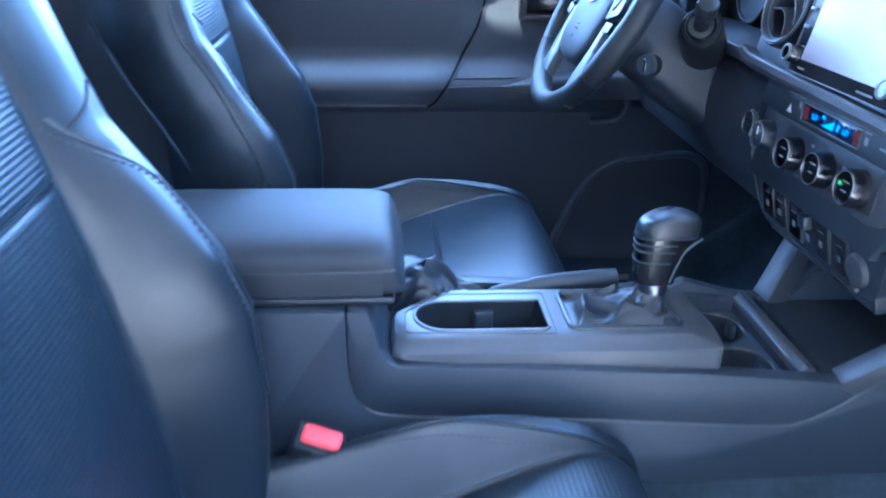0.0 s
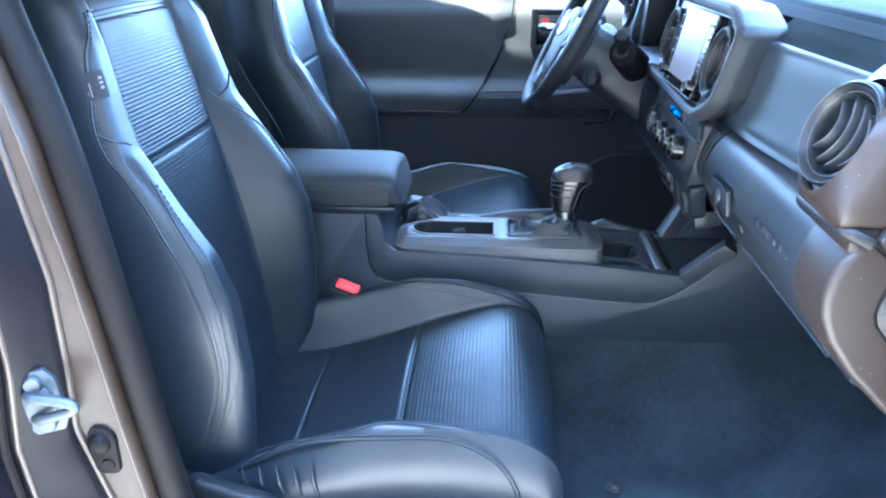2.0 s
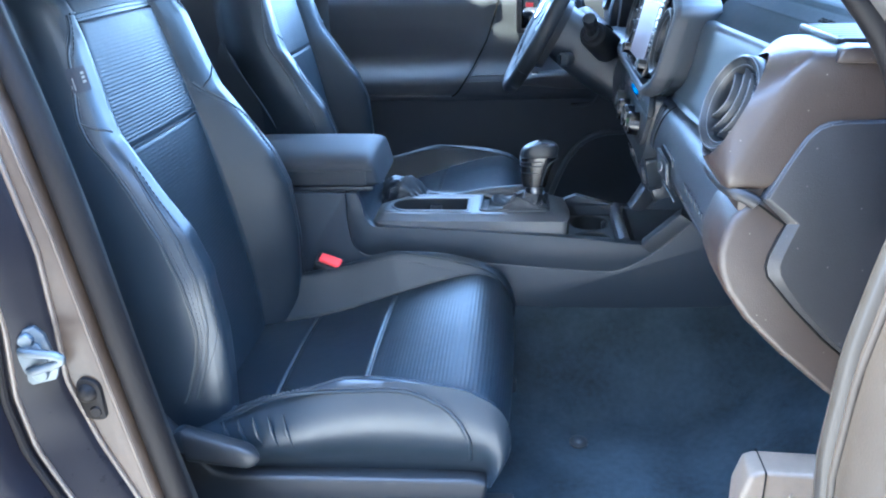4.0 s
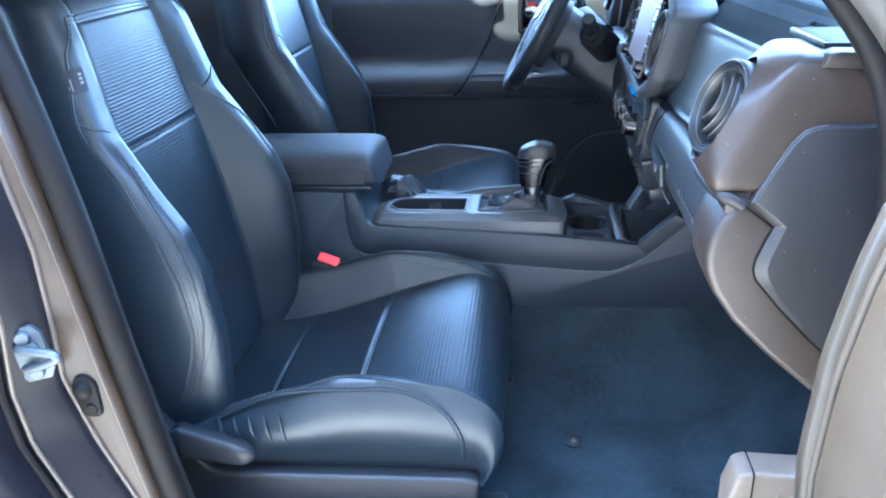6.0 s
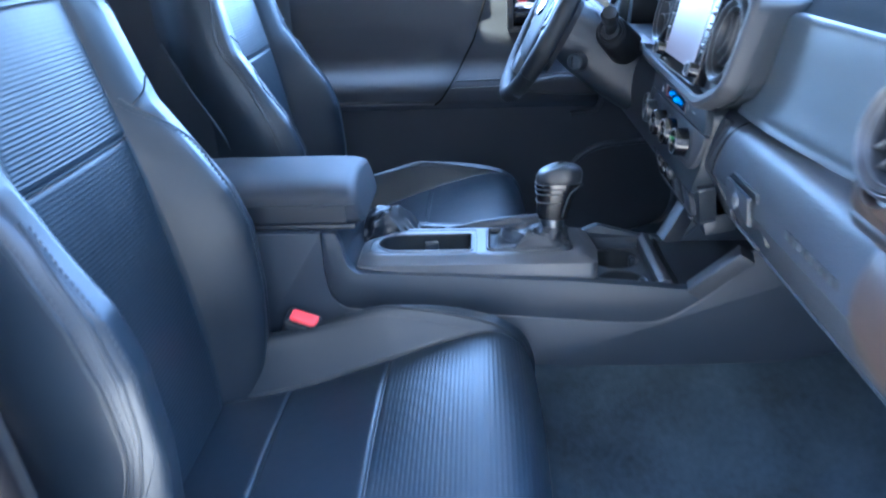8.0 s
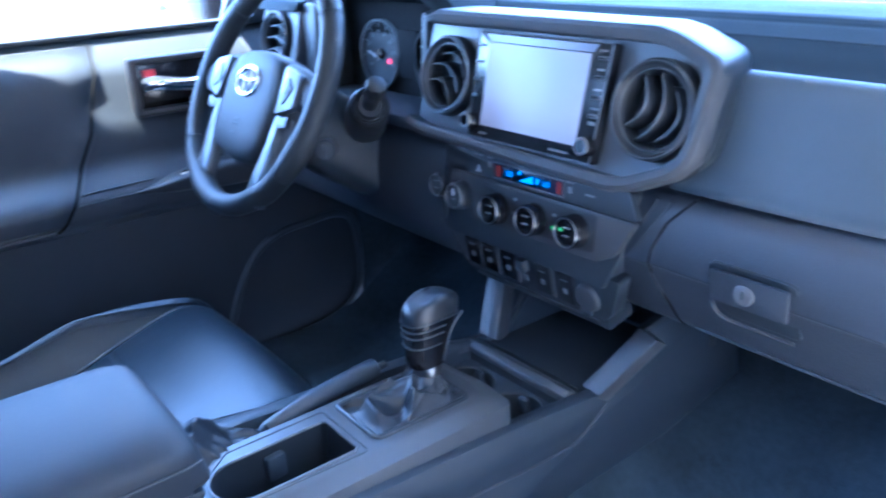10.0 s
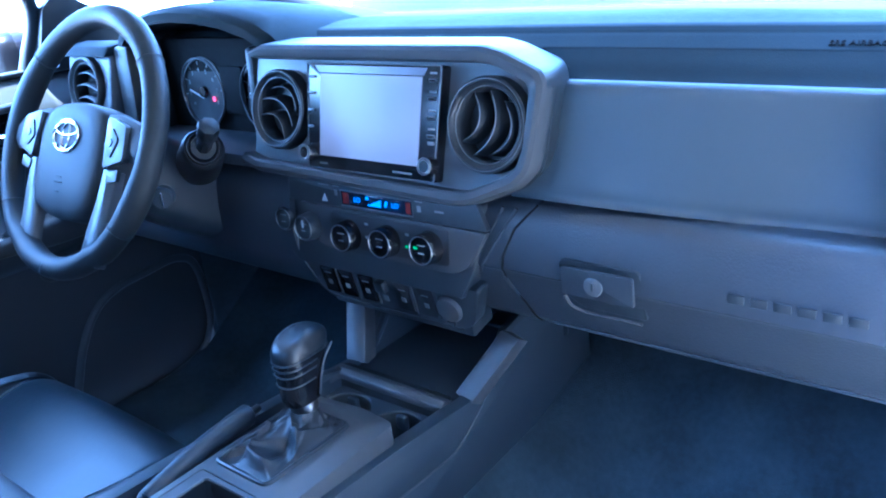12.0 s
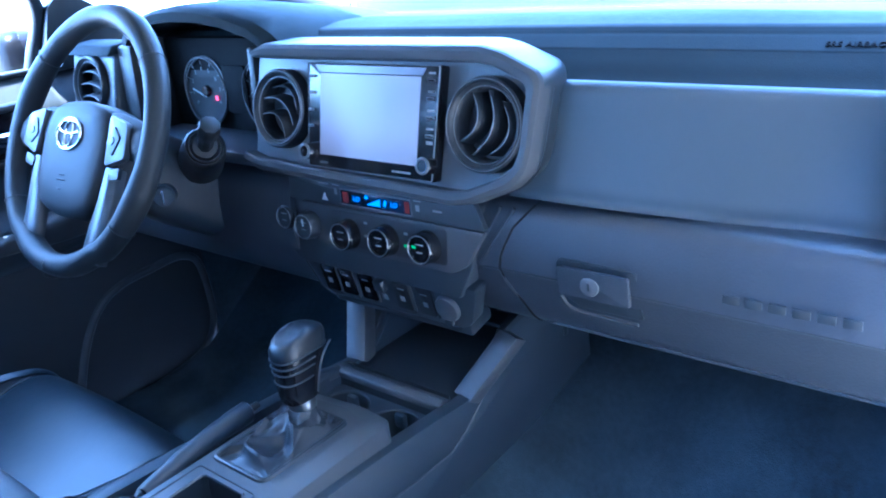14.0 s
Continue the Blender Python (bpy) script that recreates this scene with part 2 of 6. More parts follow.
def loft(rings, closed=True, caps=True):
    bm = bmesh.new()
    vs = [[bm.verts.new(p) for p in r] for r in rings]
    n = len(rings[0])
    for a, b in zip(vs, vs[1:]):
        for i in range(n if closed else n - 1):
            j = (i + 1) % n
            bm.faces.new((a[i], a[j], b[j], b[i]))
    if caps and closed:
        bm.faces.new(vs[0][::-1])
        bm.faces.new(vs[-1])
    bmesh.ops.recalc_face_normals(bm, faces=bm.faces)
    return bm


def thick(rings, depth):
    """An open sheet of rings, given a thickness by a second sheet moved by depth (a vector)."""
    d = Vector(depth)
    full = [list(map(Vector, r)) + [Vector(p) + d for p in reversed(r)] for r in rings]
    return loft(full)


def smooth_path(points, n, closed=False):
    p = [Vector(q) for q in points]
    out = []
    m = len(p) if closed else len(p) - 1
    for i in range(m):
        a, b, c, d = ((p[(i + k) % len(p)] if closed else p[min(max(i + k, 0), len(p) - 1)]) for k in (-1, 0, 1, 2))
        for j in range(n):
            t = j / n
            out.append(0.5 * ((2 * b) + (c - a) * t + (2 * a - 5 * b + 4 * c - d) * t * t + (3 * b - a - 3 * c + d) * t ** 3))
    if not closed:
        out.append(p[-1].copy())
    return out


def tube(points, r, n=10, closed=False, flat=1.0, up=(0, 0, 1), taper=None):
    """A round or flattened rod along points; r may be a list of radii."""
    p = [Vector(q) for q in points]
    rings = []
    side = None
    for i, q in enumerate(p):
        a = p[i - 1] if (i or closed) else q
        b = p[(i + 1) % len(p)] if (i < len(p) - 1 or closed) else q
        t = (b - a).normalized()
        if side is None:
            side = t.cross(Vector(up))
            if side.length < 1e-4:
                side = t.cross(Vector((1, 0, 0)))
        side = (side - t * side.dot(t)).normalized()
        nor = side.cross(t)
        rad = r[i] if isinstance(r, (list, tuple)) else r
        rings.append([q + side * (rad * math.cos(w)) + nor * (rad * flat * math.sin(w)) for w in (2 * math.pi * k / n for k in range(n))])
    if closed:
        rings.append(rings[0])
        bm = loft(rings, True, False)
        bmesh.ops.remove_doubles(bm, verts=bm.verts, dist=1e-6)
        bmesh.ops.recalc_face_normals(bm, faces=bm.faces)
        return bm
    return loft(rings)


def lathe(profile, origin, axis, n=40):
    """Turns (radius, height) pairs round axis."""
    q = Vector(axis).normalized().to_track_quat("Z", "Y")
    o = Vector(origin)
    rings = [[o + q @ Vector((r * math.cos(w), r * math.sin(w), h)) for w in (2 * math.pi * k / n for k in range(n))] for r, h in profile]
    return loft(rings)


def lettering(text, size, place, depth=0.0006, align="CENTER"):
    cu = bpy.data.curves.new("lettering", "FONT")
    cu.body, cu.size, cu.align_x, cu.align_y, cu.extrude = text, size, align, "CENTER", depth
    ob = bpy.data.objects.new("lettering", cu)
    scene.collection.objects.link(ob)
    me = bpy.data.meshes.new_from_object(ob)
    bpy.data.objects.remove(ob)
    bm = bmesh.new()
    bm.from_mesh(me)
    bpy.data.meshes.remove(me)
    bmesh.ops.transform(bm, matrix=place, verts=bm.verts)
    return bm


def joined(*meshes):
    out = bmesh.new()
    for b in meshes:
        me = bpy.data.meshes.new("tmp")
        b.to_mesh(me)
        b.free()
        out.from_mesh(me)
        bpy.data.meshes.remove(me)
    return out


def step(a, b, x):
    t = min(1.0, max(0.0, (x - a) / (b - a)))
    return t * t * (3 - 2 * t)


def rounded_line(points, r, n=4):
    out = []
    p = [Vector((a, b, 0)) for a, b in points]
    for i, q in enumerate(p):
        a, b = (p[i - 1] - q), (p[(i + 1) % len(p)] - q)
        s, e = q + a.normalized() * min(r, a.length * 0.45), q + b.normalized() * min(r, b.length * 0.45)
        for k in range(n + 1):
            t = k / n
            w = s * (1 - t) ** 2 + q * 2 * t * (1 - t) + e * t * t
            out.append((w.x, w.y))
    return out


def cutout(ob, tool):
    """Takes the shape of the bmesh tool out of ob."""
    me = bpy.data.meshes.new("tool")
    bmesh.ops.recalc_face_normals(tool, faces=tool.faces)
    tool.to_mesh(me)
    tool.free()
    t = new("tool", me)
    mod = ob.modifiers.new("cut", "BOOLEAN")
    mod.operation, mod.object, mod.solver = "DIFFERENCE", t, "EXACT"
    dg = bpy.context.evaluated_depsgraph_get()
    res = bpy.data.meshes.new_from_object(ob.evaluated_get(dg))
    ob.modifiers.clear()
    old = ob.data
    ob.data = res
    bpy.data.meshes.remove(old)
    bpy.data.objects.remove(t)
    bpy.data.meshes.remove(me)
    ob.data.polygons.foreach_set("use_smooth", [True] * len(ob.data.polygons))
    ob.data.set_sharp_from_angle(angle=radians(35))
    return ob


# ---- ground and cab shell ----
def ip(x, xs, ys):
    return float(np.interp(x, xs, ys))


bm = bmesh.new()
bmesh.ops.create_grid(bm, x_segments=8, y_segments=8, size=150)
tagged(link("ground", bm, GROUND), "sunlit pale concrete ground outside the cab", "ground", kind="structure")


# Wall out of view, added to block sky and warm the passenger side.
tagged(link("backdrop", box((0, -3.5, 2.6), (30, 0.3, 5.2), 0.02), STUCCO), "unseen plain brown wall added to block sky light", "wall", kind="structure")


def floor_z(x, y):
    tunnel = 0.165 * step(0.27, 0.10, abs(y))
    toe = 0.0 if x < 0.14 else 0.75 * (x - 0.14) + 0.0
    kerb = 0.02 * step(0.06, 0.12, x) * step(0.10, 0.3, abs(y))
    side = 0.05 * step(0.64, 0.72, abs(y))
    return 0.558 + max(tunnel, toe * 0.9) + 0.25 * min(tunnel, toe) + kerb + side + 0.003 * math.sin(9 * x + 5 * y)


rings = [[Vector((x, y, floor_z(x, y))) for y in np.linspace(-0.745, 0.745, 75)] for x in np.linspace(-1.75, 0.72, 90)]
tagged(link("floor", thick(rings, (0, 0, -0.03)), CARPET, sharp=60), "worn dark grey moulded carpet on the cab floor", "carpet", kind="structure")

tagged(link("wall_front", box((0.76, 0, 0.92), (0.04, 1.5, 0.80), 0.004), BLACK), "black bulkhead behind the dashboard", "bulkhead", kind="structure")
rear = link("wall_rear", box((-1.78, 0, 0.90), (0.05, 1.52, 0.75), 0.01), TRIM_GREY)
tagged(rear, "grey rear wall of the cab", "wall", kind="structure")
roof_rings = [[Vector((x, y, 1.645 - 0.10 * (abs(y) / 0.66) ** 3 - 0.05 * max(0, (-0.9 - x)) ** 2 + (0.0 if x < -0.2 else -0.10 * (x + 0.2)))) for y in np.linspace(-0.64, 0.64, 31)] for x in np.linspace(-1.72, 0.08, 26)]
tagged(link("roof", thick(roof_rings, (0, 0, 0.035)), HEADLINER), "grey fabric headliner under the roof", "roof", kind="structure")


def pane(name, corners, label, tinted=False):
    a, b, c, d = map(Vector, corners)
    n = (b - a).cross(d - a).normalized() * 0.004
    bm = bmesh.new()
    v = [bm.verts.new(p) for p in (a, b, c, d)] + [bm.verts.new(p + n) for p in (a, b, c, d)]
    for f in ((0, 1, 2, 3), (7, 6, 5, 4), (0, 4, 5, 1), (1, 5, 6, 2), (2, 6, 7, 3), (3, 7, 4, 0)):
        bm.faces.new([v[i] for i in f])
    bmesh.ops.recalc_face_normals(bm, faces=bm.faces)
    ob = tagged(link(name, bm, PRIVACY if tinted else SCREEN_GLASS), label, "window", kind="structure")
    return ob


pane("window_1", ((0.70, -0.70, 1.265), (0.70, 0.70, 1.265), (0.11, 0.60, 1.62), (0.11, -0.60, 1.62)), "lightly tinted raked windscreen glass over the dashboard")
pane("window_2", ((-0.02, 0.848, 1.255), (-0.78, 0.848, 1.255), (-0.74, 0.69, 1.58), (-0.15, 0.69, 1.58)), "lightly tinted driver's door window glass")
pane("window_3", ((-0.90, 0.80, 1.255), (-1.50, 0.80, 1.255), (-1.45, 0.66, 1.58), (-0.88, 0.66, 1.58)), "dark tinted rear side window glass", True)
pane("window_4", ((-0.90, -0.80, 1.255), (-1.50, -0.80, 1.255), (-1.45, -0.66, 1.58), (-0.88, -0.66, 1.58)), "dark tinted rear side window glass", True)
pane("window_5", ((-1.77, -0.62, 1.28), (-1.77, 0.62, 1.28), (-1.70, 0.58, 1.56), (-1.70, -0.58, 1.56)), "dark tinted rear window glass", True)

tagged(link("wall_left", box((0.46, 0.775, 0.88), (0.56, 0.05, 0.76), 0.01), CARPET), "dark carpeted side wall ahead of the driver's door", "wall", kind="structure")
tagged(link("wall_right", box((0.52, -0.735, 0.88), (0.44, 0.05, 0.76), 0.01), CARPET), "dark carpeted side wall ahead of the doorway", "wall", kind="structure")
# Unseen block, added to stop sun leaking down into the cubby.
tagged(link("dash_core", box((0.392, 0.02, 1.12), (0.556, 1.36, 0.22), 0.01), BLACK), "black block added inside the dashboard against light leaks", "ducting", kind="structure")
tagged(link("window_frame_1", joined(tube(smooth_path([(-0.035, 0.846, 1.25), (-0.022, 0.836, 1.29), (-0.010, 0.80, 1.37), (-0.06, 0.755, 1.46), (-0.16, 0.70, 1.57), (-0.45, 0.69, 1.595), (-0.74, 0.70, 1.58), (-0.78, 0.78, 1.42), (-0.785, 0.846, 1.25)], 6), 0.013, 10)), BLACK),
       "black frame round the driver's window", "window frame", kind="structure")
tagged(link("sail_panel", prism([(-0.02, 1.255), (0.20, 1.255), (0.20, 1.30), (0.03, 1.40), (0.0, 1.37)], lambda a, b, d: Vector((a, d - 0.30 * (b - 1.25), b)), 0.815, 0.845, 0.004), BLACK), "black corner panel ahead of the driver's window", "panel", kind="structure")
mr = thing("side_mirror", (0.01, 0.98, 1.2), "dark grey door mirror outside the driver's window", "mirror")
part("housing", box((0.015, 1.03, 1.245), (0.09, 0.20, 0.17), 0.035, 4), PAINT, mr)
part("mount", tube([(0.02, 0.86, 1.20), (0.015, 0.95, 1.20)], 0.025, 12), BLACK, mr)
rnd = random.Random(4)
bm = bmesh.new()
for k in range(2600):
    cx = 2.3 + rnd.random() * 7
    top = 0.75 + 0.25 * noise.noise((cx * 1.3, 0, 0))
    c = Vector((cx, 9 + rnd.gauss(0, 0.35), rnd.random() ** 0.7 * top))
    d = Vector((rnd.gauss(0, 1), rnd.gauss(0, 1), rnd.gauss(0, 1))).normalized()
    e = d.orthogonal().normalized()
    f = d.cross(e)
    bm.faces.new([bm.verts.new(c + e * 0.07), bm.verts.new(c + f * 0.035), bm.verts.new(c - e * 0.07), bm.verts.new(c - f * 0.035)])
tagged(link("hedge", bm, LEAF), "low dry green hedge beyond the concrete", "hedge", kind="stuff")

# pillars
for s, nm in ((-1, "pillar_1"), (1, "pillar_2")):
    pts = smooth_path([(0.66, s * 0.755, 1.25), (0.40, s * 0.735, 1.36), (0.10, s * 0.68, 1.51), (-0.10, s * 0.635, 1.60), (-0.30, s * 0.62, 1.625)], 6)
    tagged(link(nm, tube(pts, 0.034, 12, flat=1.5), TRIM_GREY), "grey plastic windscreen pillar trim", "pillar", kind="structure")
header = smooth_path([(-0.05, -0.64, 1.600), (0.06, -0.56, 1.605), (0.10, -0.3, 1.615), (0.11, 0, 1.62), (0.10, 0.3, 1.615), (0.06, 0.56, 1.605), (-0.05, 0.64, 1.600)], 6)
tagged(link("header", tube(header, 0.045, 12), HEADLINER), "grey padded rail above the windscreen", "rail", kind="structure")
rail = smooth_path([(0.06, 0.60, 1.585), (-0.2, 0.625, 1.62), (-0.8, 0.63, 1.625), (-1.5, 0.63, 1.60), (-1.72, 0.63, 1.57)], 6)
# Outer tube is added out of view to keep sun off the armrest.
tagged(link("roof_rail_1", joined(tube([p + Vector((0, 0.012, 0)) for p in rail], 0.055, 12), tube([p + Vector((0, 0.119 + 0.030 * step(-0.44, -0.66, p.x), 0.0)) for p in rail], 0.07, 16)), HEADLINER), "grey side rail of the roof with an added shading tube", "rail", kind="structure")
rail2 = [Vector((p.x, -p.y, p.z)) for p in rail if p.x < -0.19]
# Unseen outer tube, added to shade the jamb and the dash end.
tagged(link("roof_rail_2", joined(tube(rail2, 0.04, 12), tube(smooth_path([(0.16, -0.735, 1.545), (0.0, -0.735, 1.585)], 3) + [p + Vector((0, -0.085, 0.0)) for p in rail2], 0.07, 16)), PAINT), "dark grey side rail of the roof with an added shading tube", "rail", kind="structure")
pb = smooth_path([(-0.83, 0.76, 0.60), (-0.84, 0.77, 1.20), (-0.82, 0.70, 1.45), (-0.80, 0.63, 1.62)], 6)
tagged(link("pillar_3", tube(pb, 0.06, 12, flat=0.6, up=(0, 1, 0)), TRIM_GREY), "grey plastic door pillar trim with belt slot", "pillar", kind="structure")
for s in (-1, 1):
    pc = [(-1.62, s * 0.76, 0.60), (-1.63, s * 0.77, 1.20), (-1.60, s * 0.65, 1.60)]
    tagged(link("pillar_4", tube(smooth_path(pc, 5), 0.12, 12, flat=0.5, up=(0, 1, 0)), TRIM_GREY), "grey plastic rear corner trim", "pillar", kind="structure")
    tagged(link("door_2" if s > 0 else "door_3", box((-1.23, s * 0.80, 0.92), (0.78, 0.10, 0.68), 0.02, 3), DASH_HARD if s > 0 else PAINT),
           "closed rear door with plain inner panel", "door", kind="structure")

# passenger-side door pillar, seen from outside
ZS = [0.50, 0.62, 0.79, 0.95, 1.11, 1.24, 1.40, 1.60]
XS = [-0.615, -0.635, -0.668, -0.694, -0.717, -0.742, -0.815, -0.820]


def pillar_line(z):
    return ip(z, ZS, XS), (0.0 if z < 1.24 else (z - 1.24) * 0.33)


def pillar_strip(name, points, material, label, z0=0.50, z1=1.60, thickness=(0.0, 0.006, 0.0)):
    rings = []
    for z in np.linspace(z0, z1, 40):
        x0, dy = pillar_line(z)
        rings.append([Vector((x0 + a, b + dy, z)) for a, b in points])
    return tagged(link(name, thick(rings, thickness), material), label, "pillar", kind="structure")


pillar_strip("pillar_5", [(-0.10, -0.655), (-0.07, -0.670), (-0.03, -0.685), (0.000, -0.705), (0.004, -0.725), (-0.006, -0.742)], TRIM_GREY, "grey plastic inner trim of the door pillar")


def fold_x(z):
    """How far the flange fold lies behind the pillar line."""
    return ip(z, [0.50, 0.70, 0.772, 0.855, 0.937, 1.003, 1.095, 1.25, 1.60], [-0.020, -0.022, -0.030, -0.049, -0.059, -0.047, -0.034, -0.030, -0.030])


def gap_x(z):
    """How far the gap to the rear door lies behind the pillar line."""
    return ip(z, [0.50, 0.70, 0.794, 0.87, 0.939, 1.026, 1.10, 1.25, 1.60], [-0.050, -0.060, -0.079, -0.097, -0.094, -0.073, -0.066, -0.062, -0.062])


def jamb_sheet(name, column, material, label, z0=0.50, z1=1.60, depth=(-0.004, 0.006, 0.0)):
    rings = []
    for z in np.linspace(z0, z1, 60):
        x0, dy = pillar_line(z)
        rings.append([Vector((x0 + a, b + dy, z)) for a, b in column(z)])
    return tagged(link(name, thick(rings, depth), material, sharp=50), label, "pillar", kind="structure")


jamb_sheet("door_jamb", lambda z: [(-0.008, -0.742), (-0.012, -0.7600), (-0.015, -0.7625), (fold_x(z) * 0.5 - 0.007, -0.7635), (fold_x(z) + 0.002, -0.7650)], PAINT_LIT, "grey painted door jamb flange with ground light in its tan colour")
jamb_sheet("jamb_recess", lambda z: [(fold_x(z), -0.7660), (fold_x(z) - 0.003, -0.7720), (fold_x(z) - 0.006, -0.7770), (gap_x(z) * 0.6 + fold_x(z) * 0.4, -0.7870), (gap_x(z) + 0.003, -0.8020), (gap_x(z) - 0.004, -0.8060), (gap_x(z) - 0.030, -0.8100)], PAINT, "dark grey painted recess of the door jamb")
jamb_sheet("door_skin", lambda z: [(gap_x(z) - 0.012, -0.826), (gap_x(z) - 0.016, -0.846), (gap_x(z) - 0.024, -0.856), (-0.30, -0.872), (-0.62, -0.880), (-0.98, -0.872)], PAINT, "dark grey painted skin of the rear door", 0.45, 1.25, (0, 0.02, 0))
# Thin beads paint the highlights on the jamb's folds and edges.
for nm, off, y, r, m, lb in (("trim_1", lambda z: -0.0145, -0.7625, 0.0016, PAINT_GLINT, "flange edge beside the seal with a painted glint"), ("trim_3", fold_x, -0.7665, 0.0034, PAINT_GLINT, "door jamb fold with a painted glint"),
                             ("trim_4", lambda z: gap_x(z) - 0.001, -0.8065, 0.0030, PAINT_GLINT, "rear door gap edge with a painted glint"), ("trim_5", lambda z: gap_x(z) - 0.010, -0.814, 0.0050, RUBBER, "thin rubber bead along the door gap")):
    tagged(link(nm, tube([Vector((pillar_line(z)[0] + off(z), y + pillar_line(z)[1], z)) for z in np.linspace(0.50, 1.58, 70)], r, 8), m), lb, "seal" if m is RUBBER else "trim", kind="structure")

seal = smooth_path([(0.140, -0.755, 0.80), (0.142, -0.76, 1.0), (0.136, -0.76, 1.13), (0.116, -0.757, 1.25), (0.062, -0.742, 1.345), (-0.06, -0.70, 1.47), (-0.27, -0.645, 1.59), (-0.5, -0.63, 1.61),
                    (-0.70, -0.64, 1.600), (-0.79, -0.655, 1.54), (-0.800, -0.690, 1.40), (-0.735, -0.737, 1.24), (-0.708, -0.745, 1.11), (-0.660, -0.745, 0.79), (-0.632, -0.745, 0.66), (-0.56, -0.745, 0.585),
                    (-0.4, -0.745, 0.572), (0.0, -0.745, 0.572), (0.09, -0.748, 0.60), (0.122, -0.75, 0.70)], 6, True)
tagged(link("door_seal", tube(seal, 0.0155, 12, True), RUBBER), "grey rubber weatherstrip round the open doorway", "seal", kind="structure")
a_trim = smooth_path([(0.175, -0.768, 0.95), (0.172, -0.775, 1.13), (0.152, -0.772, 1.25), (0.098, -0.757, 1.345), (-0.024, -0.715, 1.47), (-0.22, -0.66, 1.59)], 6)
tagged(link("pillar_6", tube(a_trim, 0.030, 14), PILLAR_EDGE), "grey plastic edge of the windscreen pillar", "pillar", kind="structure")
tagged(link("sill", box((-0.25, -0.79, 0.53), (0.86, 0.13, 0.10), 0.02, 3), PAINT), "dark grey painted door sill", "sill", kind="structure")
tagged(link("hinge_pillar", box((0.22, -0.785, 0.90), (0.17, 0.09, 0.76), 0.02, 3), PAINT), "dark grey painted hinge pillar", "pillar", kind="structure")
tagged(link("trim_2", joined(prism([(0.024, 0.55), (0.022, 0.785), (0.031, 0.818), (0.043, 0.8225), (0.42, 0.812), (0.42, 0.55)], lambda a, b, d: Vector((a, d, b)), -0.742, -0.697, 0.006, 3),
                             box((0.078, -0.7195, 0.70), (0.004, 0.048, 0.19), 0.001)), KICK_TRIM), "pale beige plastic kick panel beside the footwell", "trim", kind="structure")
tagged(link("trim_6", box((0.0475, -0.7200, 0.76), (0.0016, 0.0462, 0.126), 0), VOID), "thin dark joint in the kick panel", "trim", kind="structure")

# striker and lamp switch on the jamb
st = thing("door_striker", (-0.760, -0.785, 0.982), "zinc-plated steel door striker bolted to the jamb", "striker")
Q = Matrix.Translation((-0.767, -0.788, 0.982)) @ Euler((0, radians(-9), radians(16))).to_matrix().to_4x4()
plate = prism([(-0.013, -0.034), (0.013, -0.034), (0.020, -0.022), (0.020, 0.022), (0.013, 0.034), (-0.013, 0.034), (-0.020, 0.022), (-0.020, -0.022)],
              lambda a, b, d: Q @ Vector((a, d, b)), -0.004, 0.004, 0.0015)
part("plate", plate, ZINC, st)
for dz in (-0.022, 0.022):
    part("bolt", lathe([(0.0, 0.006), (0.007, 0.006), (0.0085, 0.004), (0.0085, 0.0), (0.0, 0.0)], Q @ Vector((0.001, -0.004, dz)), Q.to_3x3() @ Vector((0, -1, 0)), 18), ZINC, st)
part("loop", tube([Q @ Vector(p) for p in smooth_path([(-0.010, 0.0, -0.013), (-0.004, -0.012, -0.013), (0.014, -0.020, -0.009), (0.032, -0.027, -0.004), (0.037, -0.029, 0.0005), (0.032, -0.027, 0.005), (0.014, -0.020, 0.009), (-0.004, -0.012, 0.012), (-0.010, 0.0, 0.012)], 5)],
                  0.0050, 10), ZINC, st)
part("loop_base", prism([(-0.014, -0.017), (0.012, -0.017), (0.016, 0.0), (0.012, 0.016), (-0.014, 0.016)], lambda a, b, d: Q @ Vector((a, d, b)), -0.009, -0.003, 0.002), ZINC, st)
sw = thing("courtesy_lamp_switch", (-0.722, -0.765, 0.90), "black rubber-capped door lamp switch on the jamb", "switch")
part("body", prism(rounded_line([(-0.016, -0.028), (0.010, -0.028), (0.014, 0.018), (0.004, 0.027), (-0.010, 0.027), (-0.018, 0.012)], 0.008), lambda a, b, d: Vector((-0.724 + a - 0.10 * b, d, 0.913 + b)), -0.769, -0.760, 0.002), RUBBER, sw)
part("plunger", lathe([(0.0, 0.009), (0.006, 0.0085), (0.0095, 0.006), (0.0115, 0.002), (0.012, 0.0)], (-0.728, -0.769, 0.922), (0.1, -1, 0), 20), RUBBER, sw)
part("screw", lathe([(0.0, 0.003), (0.006, 0.003), (0.0075, 0.0)], (-0.722, -0.7685, 0.897), (0.1, -1, 0), 16), RUBBER, sw, "dark fixing screw")

# open passenger door
dr = thing("door_1", (0.25, -1.2, 0.6), "open passenger door with grey plastic inner panel", "door", kind="structure")
D0, DD, DN = Vector((0.165, -0.885, 0)), Vector((0.35, -0.937, 0)).normalized(), Vector((-0.937, -0.35, 0)).normalized()


def door_inner(z, s):
    o = ip(z, [0.52, 0.7, 0.85, 1.0, 1.09, 1.165, 1.21, 1.26], [0.13, 0.15, 0.165, 0.178, 0.172, 0.155, 0.14, 0.10])
    return o - 0.022 * (1 - step(0.0, 0.05, s)) - 0.03 * step(0.3, 0.5, s)


rings = []
